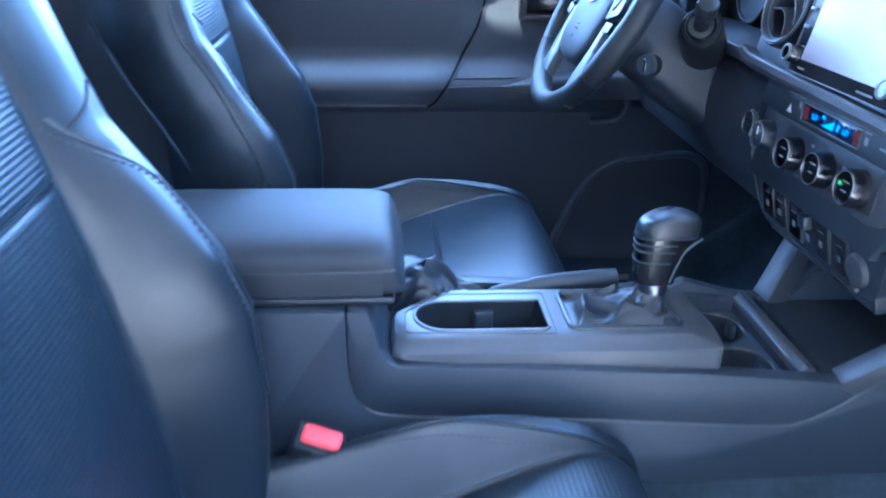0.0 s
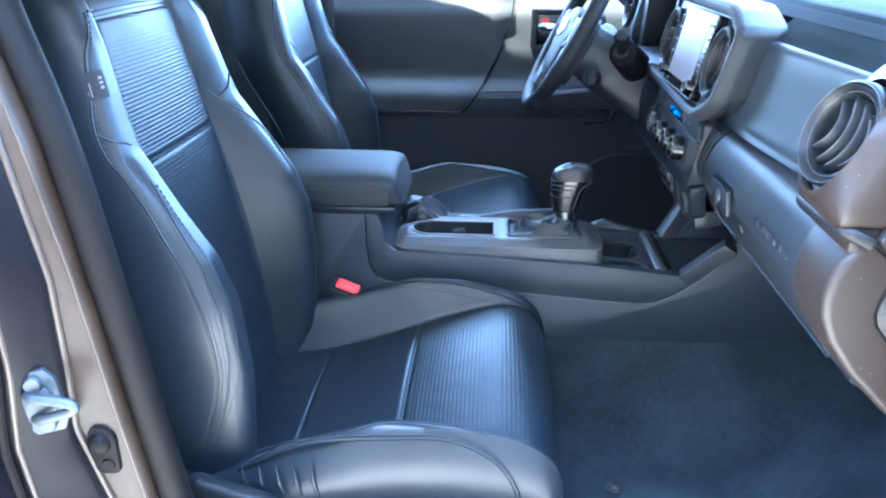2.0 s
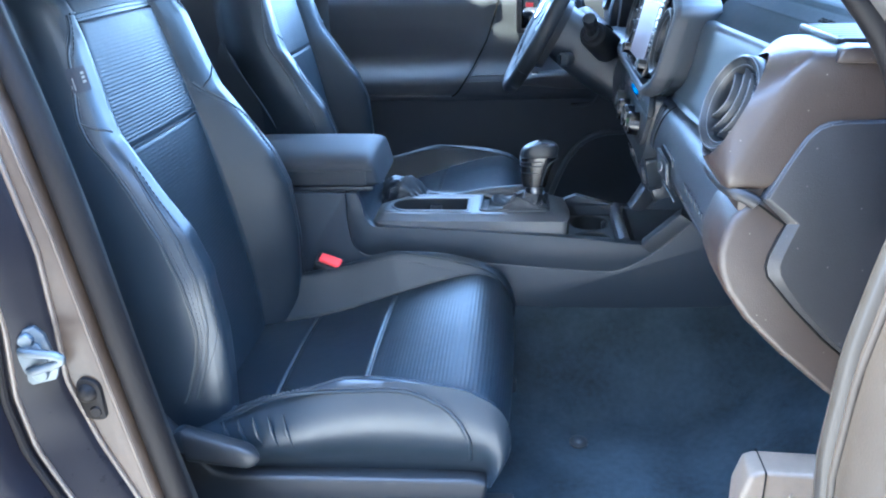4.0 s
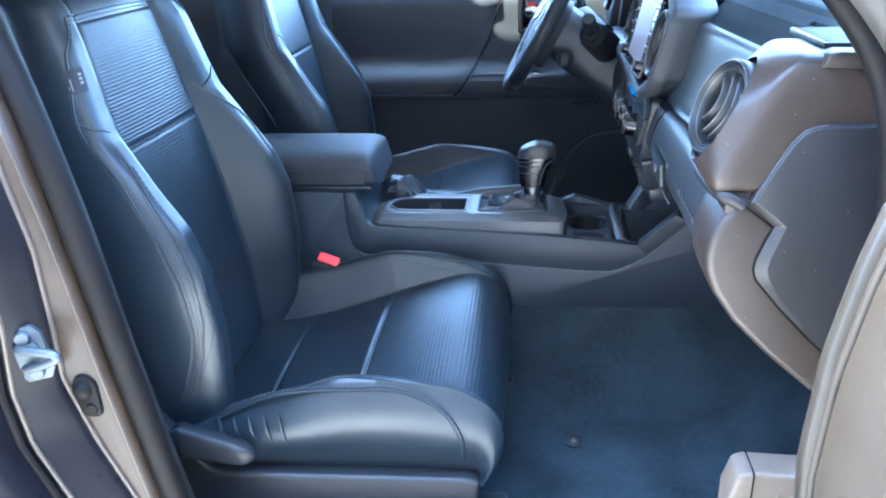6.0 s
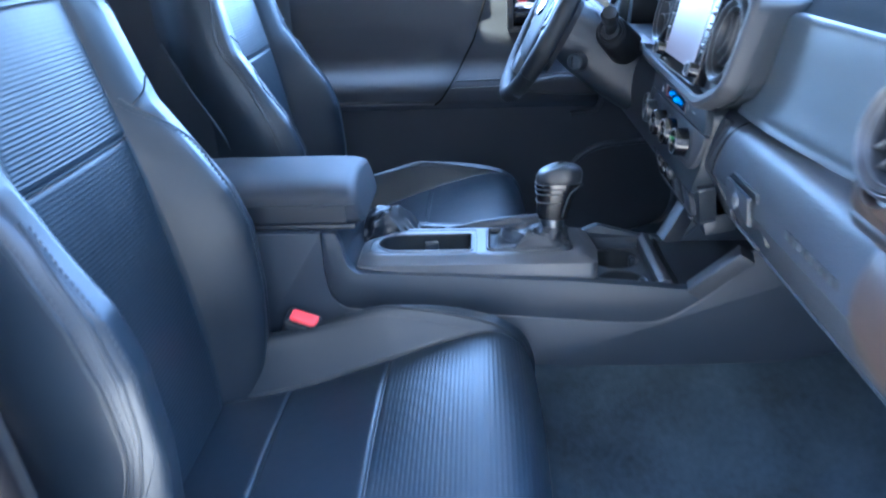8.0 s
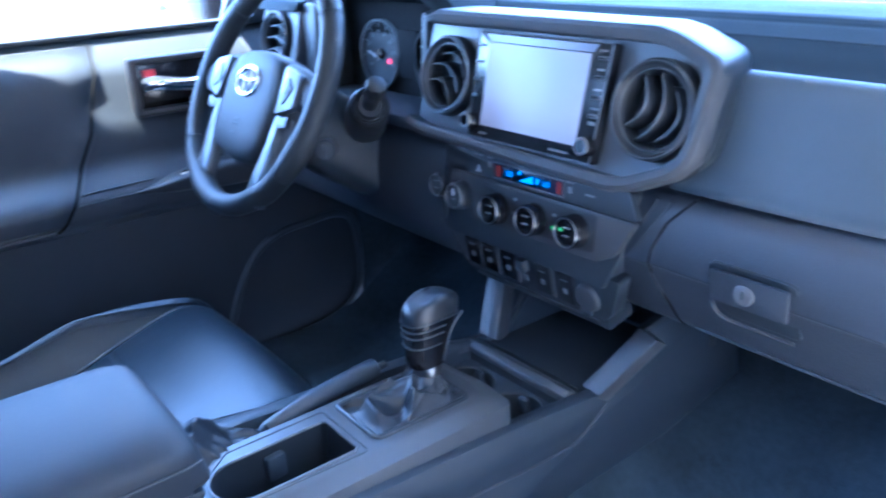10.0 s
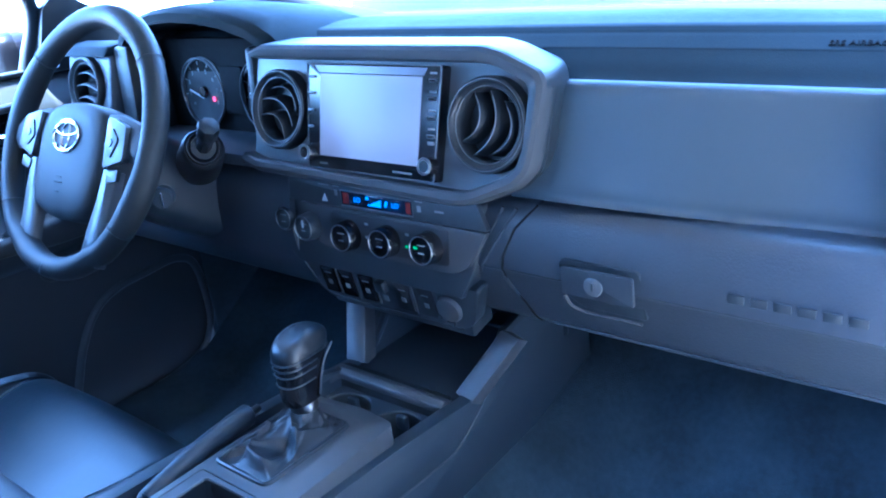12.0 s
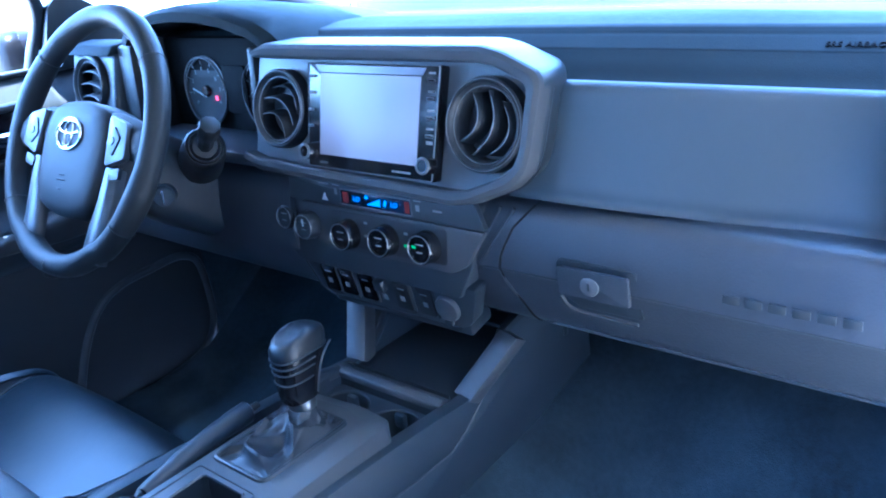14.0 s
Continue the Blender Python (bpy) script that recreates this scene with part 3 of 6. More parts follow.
for s in (0.0, 0.01, 0.02, 0.035, 0.05, 0.07, 0.10, 0.2, 0.35, 0.6, 0.9):
    r = [D0 + DD * s + DN * door_inner(z, s) + Vector((0, 0, z)) for z in np.linspace(0.52, 1.26, 24)]
    r += [D0 + DD * s + Vector((0, 0, 1.26)), D0 + DD * s + Vector((0, 0, 0.52))]
    rings.append(r)
part("inner_panel", loft(rings), CARD_TRIM, dr)
part("skin", joined(box(D0 + DD * 0.46 - DN * 0.02 + Vector((0, 0, 0.88)), (0.98, 0.03, 0.80), 0.01, 2, (0, 0, math.degrees(math.atan2(DD.y, DD.x))))), PAINT, dr, "dark grey painted outer skin")
part("edge_flange", tube([D0 + DD * 0.006 + DN * (door_inner(z, 0.006) - 0.012) + Vector((0, 0, z)) for z in np.linspace(0.56, 1.24, 40)], 0.015, 14, flat=1.3), EDGE_PAINT, dr, "glossy grey painted door edge")
part("edge_seal", tube([D0 + DD * 0.030 + DN * (door_inner(z, 0.030) + 0.001) + Vector((0, 0, z)) for z in np.linspace(0.56, 1.22, 40)], 0.004, 10), CARD_TRIM, dr, "thin bead along the door card")
part("card_insert", thick([[D0 + DD * q + DN * (door_inner(z, q) + 0.006) + Vector((0, 0, z)) for z in np.linspace(0.56, 0.98 - 0.25 * max(0.0, 0.16 - q), 14)] for q in np.linspace(0.075, 0.80, 24)], DN * -0.008), CARD_CLOTH, dr, "ribbed beige lower door card")

# ---- driver's door, closed ----
dd = thing("driver_door", (-0.3, 0.80, 0.6), "closed driver's door with dark two-part inner panel", "door", kind="structure")


def door_y(x, z):
    y = 0.782 + 0.040 * step(1.13, 1.262, z) + 0.012 * step(1.19, 1.26, z)
    arm = step(0.935, 0.960, z) * step(1.055, 0.985, z)
    y -= 0.050 * arm * step(0.06, -0.10, x)
    y -= 0.022 * step(0.96, 0.94, z) * step(0.55, 0.62, z)
    flat = 0.09 * step(-0.42, -0.34, x)
    y += 0.016 * step(1.00 + flat, 1.06 + flat, z) * step(1.22, 1.14, z)
    return y


zs = [0.56, 0.60, 0.70, 0.80, 0.88, 0.91, 0.925, 0.935, 0.945, 0.952, 0.96, 0.97, 0.98, 0.99, 1.0, 1.01, 1.02, 1.03, 1.04, 1.05, 1.06, 1.08, 1.12, 1.16, 1.19, 1.21, 1.23, 1.245, 1.255, 1.258]
rings = [[Vector((x, door_y(x, z) + (0.012 if z > 1.257 else 0.004 if z > 1.25 else 0), z)) for z in zs] for x in np.linspace(-0.80, 0.20, 60)]
part("inner_panel", thick(rings, (0, 0.045, 0)), DOOR_HARD, dd)


def seam_x(z):
    return ip(z, [0.945, 0.962, 1.0, 1.03, 1.10, 1.2, 1.25], [-0.440, -0.418, -0.392, -0.372, -0.335, -0.303, -0.298])


rings = []
for z in np.linspace(0.956, 1.246, 44):
    xe = seam_x(z)
    row = []
    for k in range(20):
        f = k / 19
        x = -0.79 + (xe - 0.004 + 0.79) * f
        edge = min(1.0, (1 - f) * 40, (z - 0.955) / 0.006 + 0.05)
        row.append(Vector((x, door_y(x, z) - 0.007 * edge, z)))
    rings.append(row)
part("padded_insert", thick(rings, (0, 0.010, 0)), DOOR_PAD, dd, "dark padded upper panel")
part("panel_joint", tube([Vector((seam_x(z) - 0.001, door_y(seam_x(z), z) - 0.0015, z)) for z in np.linspace(0.950, 1.246, 40)], 0.0024, 8), VOID, dd)
part("joint_edge", tube([Vector((seam_x(z) + 0.0035, door_y(seam_x(z), z) - 0.0005, z)) for z in np.linspace(0.950, 1.246, 40)], 0.0022, 8), DOOR_HARD, dd)
part("inner_sill", box((-0.30, 0.842, 1.2625), (0.98, 0.020, 0.010), 0.004, 3), BLACK, dd)
# Lighter grey paints the light caught along the panel's lower edge.
part("lower_ledge", tube([(x, door_y(x, 0.953) - 0.003, 0.953) for x in np.linspace(-0.79, -0.437, 14)], 0.0024, 8), ARM_GREY, dd, "lower edge, pale for the light it catches")
# release handle in its bezel
part("handle_bezel", joined(box((-0.165, 0.783, 1.215), (0.175, 0.030, 0.012), 0.004, 2), box((-0.165, 0.783, 1.122), (0.175, 0.030, 0.012), 0.004, 2),
                                 box((-0.247, 0.783, 1.169), (0.014, 0.030, 0.10), 0.005, 2), box((-0.083, 0.783, 1.169), (0.014, 0.030, 0.10), 0.005, 2)), DOOR_BEZEL, dd, "bezel round the release handle, beige for the sun on it")
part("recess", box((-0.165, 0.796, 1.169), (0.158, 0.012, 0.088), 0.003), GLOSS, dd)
part("release_handle", tube(smooth_path([(-0.235, 0.776, 1.172), (-0.21, 0.768, 1.175), (-0.17, 0.766, 1.168), (-0.12, 0.768, 1.163), (-0.10, 0.776, 1.163)], 5), [0.006] + [0.0085] * 19 + [0.007], 10, flat=1.5), CHROME, dd, "chrome release handle")
part("lock_knob", box((-0.218, 0.782, 1.192), (0.022, 0.012, 0.012), 0.003), RED, dd)
# armrest switch pod
part("switch_pod", loft([[Vector((x, 0.740 + (0.006 + 0.024 * step(-0.29, -0.22, x)) * math.copysign(abs(math.cos(w)) ** 0.6, math.cos(w)), 0.990 + 0.006 * step(-0.30, -0.20, x) + (0.004 + 0.013 * step(-0.29, -0.20, x) + 0.010 * step(-0.22, -0.1, x)) * math.copysign(abs(math.sin(w)) ** 0.6, math.sin(w)))) for w in np.linspace(0, 2 * math.pi, 26)[:-1]] for x in np.linspace(-0.29, 0.10, 24)]), SURROUND, dd)
for x in (-0.20, -0.165, -0.13):
    part("window_switch", box((x, 0.733, 1.012), (0.020, 0.022, 0.008), 0.003), CHROME if x == -0.20 else BLACK, dd)
loop = smooth_path([(-0.250, 0.727, 0.995), (-0.157, 0.727, 1.000), (-0.060, 0.729, 0.991), (-0.030, 0.731, 0.972), (-0.028, 0.733, 0.950), (-0.045, 0.735, 0.928), (-0.10, 0.736, 0.921)], 6)
part("pull_handle", tube(loop, 0.0065, 10), SURROUND, dd, "dark curved pull handle on the armrest")
for x0, x1, z0, z1 in ((-0.383, -0.255, 1.006, 1.009), (-0.392, -0.262, 0.990, 0.993)):
    part("slot_edge", tube([Vector((x, door_y(x, z0) - 0.0004, z0 + (z1 - z0) * (x - x0) / (x1 - x0))) for x in np.linspace(x0, x1, 14)], 0.0014, 6), BLACK, dd)
# speaker and pocket moulding low on the door
ring = smooth_path([(-0.15, 0, 0.62), (-0.133, 0, 0.695), (-0.10, 0, 0.765), (-0.06, 0, 0.812), (-0.01, 0, 0.834), (0.05, 0, 0.840), (0.13, 0, 0.842), (0.17, 0, 0.80), (0.17, 0, 0.66), (0.10, 0, 0.60), (-0.08, 0, 0.585)], 5, True)
part("pocket_frame", tube([Vector((p.x, 0.762, p.z)) for p in ring], 0.009, 10, True), DASH_HARD, dd)
part("pocket_face", prism([(p.x, p.z) for p in ring], lambda a, b, d: Vector((a, d, b)), 0.768, 0.79, 0), BLACK, dd)
part("badge", box((0.09, 0.766, 0.826), (0.016, 0.004, 0.008), 0.001), GREY_MARK, dd)


# ---- seats ----
def arc_points(points, n):
    p = smooth_path(points, 12)
    d = np.cumsum([0] + [(b - a).length for a, b in zip(p, p[1:])])
    out = []
    for t in np.linspace(0, d[-1], n):
        out.append(Vector([float(np.interp(t, d, [q[k] for q in p])) for k in range(3)]))
    return out


class Pad:
    """A padded seat face: a side profile, swept across, with raised bolsters."""

    def __init__(self, profile, half, bolster, flip, seam=0.66, outer=None):
        self.outer = outer or bolster
        self.c = arc_points([(x, 0, z) for x, z in profile], 121)
        self.half, self.bolster, self.flip, self.seam = half, bolster, flip, seam

    def base(self, v):
        f = min(max(v, 0), 1) * 120
        i = min(int(f), 119)
        p = self.c[i].lerp(self.c[i + 1], f - i)
        a, b = self.c[max(i - 2, 0)], self.c[min(i + 3, 120)]
        t = (b - a).normalized()
        return p, Vector((t.z, 0, -t.x)) * self.flip

    def at(self, u, v, lift=0.0):
        p, n = self.base(v)
        a = abs(u)
        s = self.seam(p) if callable(self.seam) else self.seam
        h = (self.bolster if u > 0 else self.outer)(v, p) * (0.5 * step(s - 0.02, s + 0.20, a) + 0.5 * math.sin(math.pi / 2 * min(max((a - s + 0.02) / 0.22, 0.0), 1.0)) - 0.28 * step(0.9, 1.03, a) ** 2)
        dip = -0.004 * math.exp(-(((a - s) / 0.022) ** 2))
        crown = 0.006 * (1 - (a / s) ** 2) if a < s else 0
        return Vector((p.x, u * self.half(p, v), p.z)) + n * (h + dip + crown + lift)


def pad_mesh(pad, side, v0=0.0, v1=1.0, nv=90):
    rings = []
    us = np.linspace(-1, 1, 161)
    for v in np.linspace(v0, v1, nv):
        row = []
        left = [pad.at(-1, v).lerp(side(pad, -1, v), s) + Vector((0, -0.022 * math.sin(math.pi * min(1, s * 1.15)), 0)) for s in np.linspace(1, 0, 11)[:-1]]
        right = [pad.at(1, v).lerp(side(pad, 1, v), s) + Vector((0, 0.022 * math.sin(math.pi * min(1, s * 1.15)), 0)) for s in np.linspace(0, 1, 11)[1:]]
        row = left + [pad.at(u, v) for u in us] + right
        rings.append(row)
    bm = loft(rings)
    return bm


def insert(pad, u0, u1, v0, v1, ribs, nu=28, per=8, high=0.0011, fade=0.0):
    """A puffed panel laid on a pad between seams, with cross ribs."""
    nv = max(60, ribs * per)
    rings = []
    long = sum((b - a).length for a, b in zip(pad.c, pad.c[1:])) * (v1 - v0)
    edge = [0.0, 0.008, 0.018, 0.03, 0.045]
    gs = edge + list(np.linspace(0.07, 0.93, nu)) + [1 - g for g in reversed(edge)]
    for i in range(nv + 1):
        f = i / nv
        row = []
        for g in gs:
            e = min(1.0, min(f, 1 - f) * long / 0.007, min(g, 1 - g) * 28)
            lift = -0.0018 + 0.0048 * math.sqrt(max(e * (2 - e), 0.0))
            if ribs:
                lift += high * e * (0.5 - 0.5 * math.cos(2 * math.pi * ribs * f)) * (1 - fade * step(0.45, 0.95, f))
            v = v0 + (v1 - v0) * f
            k = (pad.seam(pad.base(v)[0]) - 0.01) if callable(pad.seam) else 1.0
            row.append(pad.at((u0 + (u1 - u0) * g) * k, v, lift))
        rings.append(row)
    return loft(rings, False, False)


def piping(pad, pts, r=0.0032, lift=0.001):
    return tube([pad.at(u, v, lift) for u, v in pts], r, 8)


def stitches(pad, pts, lift=0.0015):
    """Short thread stitches along a line on a pad."""
    made = []
    p = [pad.at(u, v, lift) for u, v in pts]
    d = np.cumsum([0] + [(b - a).length for a, b in zip(p, p[1:])])
    def on(t):
        return Vector([float(np.interp(t, d, [q[k] for q in p])) for k in range(3)])
    for t in np.arange(0.004, d[-1] - 0.006, 0.0075):
        made.append(tube([on(t), on(t + 0.0026), on(t + 0.0052)], [0.0004, 0.0009, 0.0004], 5))
    return joined(*made)


def line(u0, v0, u1, v1, n=40):
    return [(u0 + (u1 - u0) * i / n, v0 + (v1 - v0) * i / n) for i in range(n + 1)]


CUSH = [(-0.745, 0.728), (-0.66, 0.735), (-0.56, 0.752), (-0.45, 0.785), (-0.36, 0.806), (-0.310, 0.811), (-0.276, 0.798), (-0.256, 0.768), (-0.250, 0.728), (-0.264, 0.690)]
BACK = [(-0.700, 0.700), (-0.704, 0.76), (-0.718, 0.86), (-0.742, 0.98), (-0.766, 1.10), (-0.788, 1.20), (-0.808, 1.29), (-0.818, 1.325), (-0.838, 1.348), (-0.87, 1.356), (-0.905, 1.345)]


CUSH_DRIVER = CUSH[:3] + [(-0.45, 0.788), (-0.35, 0.812), (-0.295, 0.818), (-0.258, 0.806), (-0.236, 0.776), (-0.228, 0.732), (-0.250, 0.690)]


def SEAM(p):
    return ip(p.x, [-0.72, -0.59, -0.45, -0.33, -0.29], [0.66, 0.72, 0.78, 0.90, 0.93])


def build_seat(passenger):
    seat = thing("front_seat", (0, 0, 0.56), "black leather bucket seat with ribbed inserts and grey stitching", "seat", "front seats")
    fold_x = -0.456 if passenger else -0.434
    cush = Pad(CUSH if passenger else CUSH_DRIVER, lambda p, v: 0.212 + 0.008 * step(-0.7, -0.45, p.x), lambda v, p: ip(p.x, [-0.74, -0.60, -0.45, -0.35, -0.28, -0.24], [0.070, 0.074, 0.073, 0.061, 0.040, 0.020] if passenger else [0.070, 0.073, 0.066, 0.051, 0.034, 0.018]), -1, SEAM,
               (lambda v, p: ip(p.x, [-0.745, -0.673, -0.584, -0.461, -0.351, -0.30, -0.25], [0.012, 0.026, 0.049, 0.062, 0.055, 0.053, 0.048]) * (step(0.69, 0.79, p.z) if p.x > -0.32 else 1.0)) if passenger else None)
    back = Pad(BACK, lambda p, v: ip(p.z, [0.70, 0.82, 0.95, 1.08, 1.19, 1.28, 1.33, 1.36], [0.195, 0.212, 0.220, 0.216, 0.203, 0.186, 0.172, 0.160]),
               lambda v, p: ip(p.z, [0.70, 0.80, 0.88, 0.97, 1.03, 1.09, 1.16, 1.20, 1.28, 1.33, 1.345], [0.045, 0.070, 0.088, 0.098, 0.088, 0.062, 0.034, 0.030, 0.026, 0.016, 0.0]), 1, 0.63)

    def cush_side(pad, s, v):
        p = pad.at(s, v)
        return Vector((min(max(p.x, -0.75), -0.285), s * 0.205, 0.672))

    def back_side(pad, s, v):
        p, n = pad.base(v)
        return Vector((ip(p.z, [0.7, 1.0, 1.3, 1.36], [-0.82, -0.865, -0.905, -0.915]), s * pad.half(p, v) * 0.86, min(p.z, 1.335)))

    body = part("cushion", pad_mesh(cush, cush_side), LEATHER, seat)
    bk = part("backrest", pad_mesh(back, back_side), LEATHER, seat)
    # inserts: where the seams run, as shares of the profile
    zc = [back.base(v)[0].z for v in np.linspace(0, 1, 121)]
    xc = [cush.base(v)[0].x for v in np.linspace(0, 1, 121)]
    def bv(z):
        return float(np.interp(z, zc[:105], np.linspace(0, 1, 121)[:105]))
    def cv(x):
        return float(np.interp(x, xc[: xc.index(max(xc)) + 1], np.linspace(0, 1, 121)[: xc.index(max(xc)) + 1]))
    ia, ib = (-0.60, 0.645) if passenger else (-0.645, 0.60)
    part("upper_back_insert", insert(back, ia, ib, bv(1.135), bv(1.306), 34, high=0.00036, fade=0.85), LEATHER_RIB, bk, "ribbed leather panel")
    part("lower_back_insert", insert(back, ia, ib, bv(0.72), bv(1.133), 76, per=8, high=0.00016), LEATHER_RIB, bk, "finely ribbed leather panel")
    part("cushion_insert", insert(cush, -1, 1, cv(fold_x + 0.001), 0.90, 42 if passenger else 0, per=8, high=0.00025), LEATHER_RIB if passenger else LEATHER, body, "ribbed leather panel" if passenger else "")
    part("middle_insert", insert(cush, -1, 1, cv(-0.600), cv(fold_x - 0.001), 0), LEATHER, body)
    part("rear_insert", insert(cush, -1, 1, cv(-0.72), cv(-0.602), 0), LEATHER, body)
    def on_back(side, k, z, lift=0.0):
        """A point on the back: k up to 1 across the face, beyond 1 round the outer flank."""
        v = bv(z)
        if k <= 1:
            return back.at(side * k, v, lift)
        f = k - 1
        return back.at(side, v).lerp(back_side(back, side, v), f) + Vector((0, side * (0.022 * math.sin(math.pi * min(1, f * 1.15)) + lift), 0))

    def sewn(pts):
        made, d = [], np.cumsum([0] + [(q - p).length for p, q in zip(pts, pts[1:])])
        for t in np.arange(0.004, d[-1] - 0.006, 0.0075):
            made.append(tube([Vector([float(np.interp(t + k, d, [q[m] for q in pts])) for m in range(3)]) for k in (0, 0.0026, 0.0052)], [0.0004, 0.0009, 0.0004], 5))
        return joined(*made)

    outer_k = ([0.780, 0.802, 0.855, 0.895, 0.94, 0.99, 1.05, 1.095, 1.137, 1.17, 1.195, 1.225, 1.276, 1.312], [1.29, 1.206, 1.10, 1.052, 1.045, 1.058, 1.052, 1.035, 1.06, 1.112, 1.12, 1.075, 1.006, 0.88])
    inner_k = ([0.780, 0.80, 0.855, 0.90, 0.94, 0.995, 1.045, 1.09, 1.13], [1.20, 1.14, 1.03, 0.987, 0.981, 0.98, 0.97, 0.955, 0.935])
    far_k = ([0.78, 0.84, 0.90, 0.96, 1.02, 1.06, 1.085, 1.10, 1.113, 1.125, 1.143, 1.163, 1.178], [0.95, 0.90, 0.87, 0.855, 0.862, 0.885, 0.915, 0.915, 0.88, 0.83, 0.765, 0.71, 0.66])

    def eased(z, zs_, ks):
        """The seam's place at a height, averaged over a hand's width so that it runs in one sweep."""
        return sum(ip(min(max(z + d, zs_[0]), zs_[-1]), zs_, ks) for d in np.linspace(-0.012, 0.012, 9)) / 9
    for s in (-1, 1):
        console_side = (s > 0) == passenger
        sk = far_k if console_side else inner_k
        zo, zi = np.linspace(0.79, 1.312, 90), np.linspace(0.795, sk[0][-1], 70)
        part("outer_seam", tube([on_back(s, eased(z, *outer_k), z, 0.0002) for z in zo], 0.0017, 8), LEATHER, bk)
        part("outer_groove", tube([on_back(s, eased(z, *outer_k) + 0.016, z, -0.0004) for z in zo], 0.0011, 6), BLACK, bk)
        part("outer_stitching", sewn([on_back(s, eased(z, *outer_k) - 0.03, z, 0.0009) for z in zo]), THREAD, bk, "grey thread")
        part("inner_seam", tube([on_back(s, eased(z, *sk), z, 0.0000) for z in zi], 0.0015, 8), LEATHER, bk)
        part("inner_groove", tube([on_back(s, eased(z, *sk) + 0.012, z, -0.0004) for z in zi], 0.0010, 6), BLACK, bk)
        part("inner_stitching", sewn([on_back(s, eased(z, *sk) - 0.03, z, 0.0009) for z in zi]), THREAD, bk, "grey thread")
        cut = [(k, 1.166 + 0.125 * (k - 0.72)) for k in np.linspace(0.715, 0.93, 16)] if console_side else [(k, 1.174 + 0.084 * (k - 0.932)) for k in np.linspace(0.90, 1.115, 20)]
        part("wing_seam", tube([on_back(s, k, z, 0.0000) for k, z in cut], 0.0016, 8), BLACK, bk, "dark cut seam across the wing")
    part("top_seam", tube([back.at(u, bv(1.316 - 0.004 * u * u), 0.0018) for u in np.linspace(-0.86, 0.86, 50)], 0.0014, 8), LEATHER, bk)
    part("top_stitching", sewn([back.at(u, bv(1.310 - 0.004 * u * u), 0.0032) for u in np.linspace(-0.84, 0.84, 50)]), THREAD, bk, "grey thread")
    for s in (-1, 1):
        part("cushion_piping", piping(cush, line(s * 0.95, 0.10, s * 0.95, 0.99), 0.0026, -0.0006), LEATHER, body)
        part("cushion_stitching", stitches(cush, line(s * 0.90, 0.12, s * 0.90, 0.86)), THREAD, body, "grey thread")
    for s in (-1, 1):
        part("inner_seam", tube([cush.at(s * SEAM(cush.base(v)[0]), v, 0.0006) for v in np.linspace(0.05, 0.80, 60)], 0.0014, 8), BLACK, body)
    part("cross_seam", tube([cush.at(u * SEAM(cush.base(cv(fold_x))[0]), cv(fold_x), -0.0006) for u in np.linspace(-0.97, 0.97, 30)], 0.0022, 8), BLACK, body, "dark seam across the cushion")
    # lower piping that sweeps round the outer side of the cushion
    rows = []
    skin = [a.lerp(b, f) + Vector((0, -0.022 * math.sin(math.pi * min(1, f * 1.15)) - 0.001, 0)) for a, b in [(cush.at(-1, v), cush_side(cush, -1, v)) for v in np.linspace(0, 1, 121)] for f in np.linspace(0, 1, 31)]
    for x, z in ((-0.655, 0.762), (-0.60, 0.796), (-0.545, 0.816), (-0.456, 0.827), (-0.384, 0.829), (-0.329, 0.806), (-0.301, 0.765), (-0.299, 0.721)):
        rows.append(Vector((x, min(skin, key=lambda q: (q.x - x) ** 2 + (q.z - z) ** 2).y, z)))
    side_line = smooth_path(rows, 6)
    part("side_piping", tube(side_line, 0.0032, 8), LEATHER, body)
    part("side_stitching", sewn([p + Vector((0, -0.0015, 0.0052)) for p in side_line]), THREAD, body, "grey thread")
    shell = smooth_path([(-0.872, -0.213, 1.190), (-0.850, -0.219, 1.145), (-0.822, -0.221, 1.097), (-0.794, -0.222, 1.050), (-0.764, -0.222, 0.987), (-0.745, -0.221, 0.90)], 5)
    part("shell_piping", tube(shell, 0.0024, 8), LEATHER, bk)
    part("back_shell", loft([[p + Vector((-0.004, 0.006, -0.002)), p + Vector((-0.004 - 0.056 * w, 0.006 + 0.006 * w, -0.004)), p + Vector((-0.004 - 0.056 * w, 0.006 + 0.044 * w, -0.004)), p + Vector((-0.004, 0.006 + 0.034 * w, -0.002))] for p, w in zip(shell, [min(1.0, 0.03 + i / 8) for i in range(len(shell))])]), BLACK, bk, "black seat back shell")
    # gathered folds at the rear of the side
    for k in range(5):
        x = -0.645 + 0.022 * k
        part("fold", tube(smooth_path([(x, -0.230, 0.778 + 0.003 * k), (x + 0.004, -0.2345, 0.762), (x + 0.011, -0.2335, 0.745 - 0.002 * k)], 4), [0.0005, 0.0012, 0.002, 0.0028, 0.003, 0.0026, 0.002, 0.0012, 0.0005], 8), LEATHER, body)
    # headrest
    def hring(z, w, x0, x1):
        return [Vector((x0 + (x1 - x0) * (0.5 + 0.5 * math.copysign(abs(math.cos(a)) ** 0.6, math.cos(a))), w * math.copysign(abs(math.sin(a)) ** 0.55, math.sin(a)), z)) for a in np.linspace(0, 2 * math.pi, 41)[:-1]]
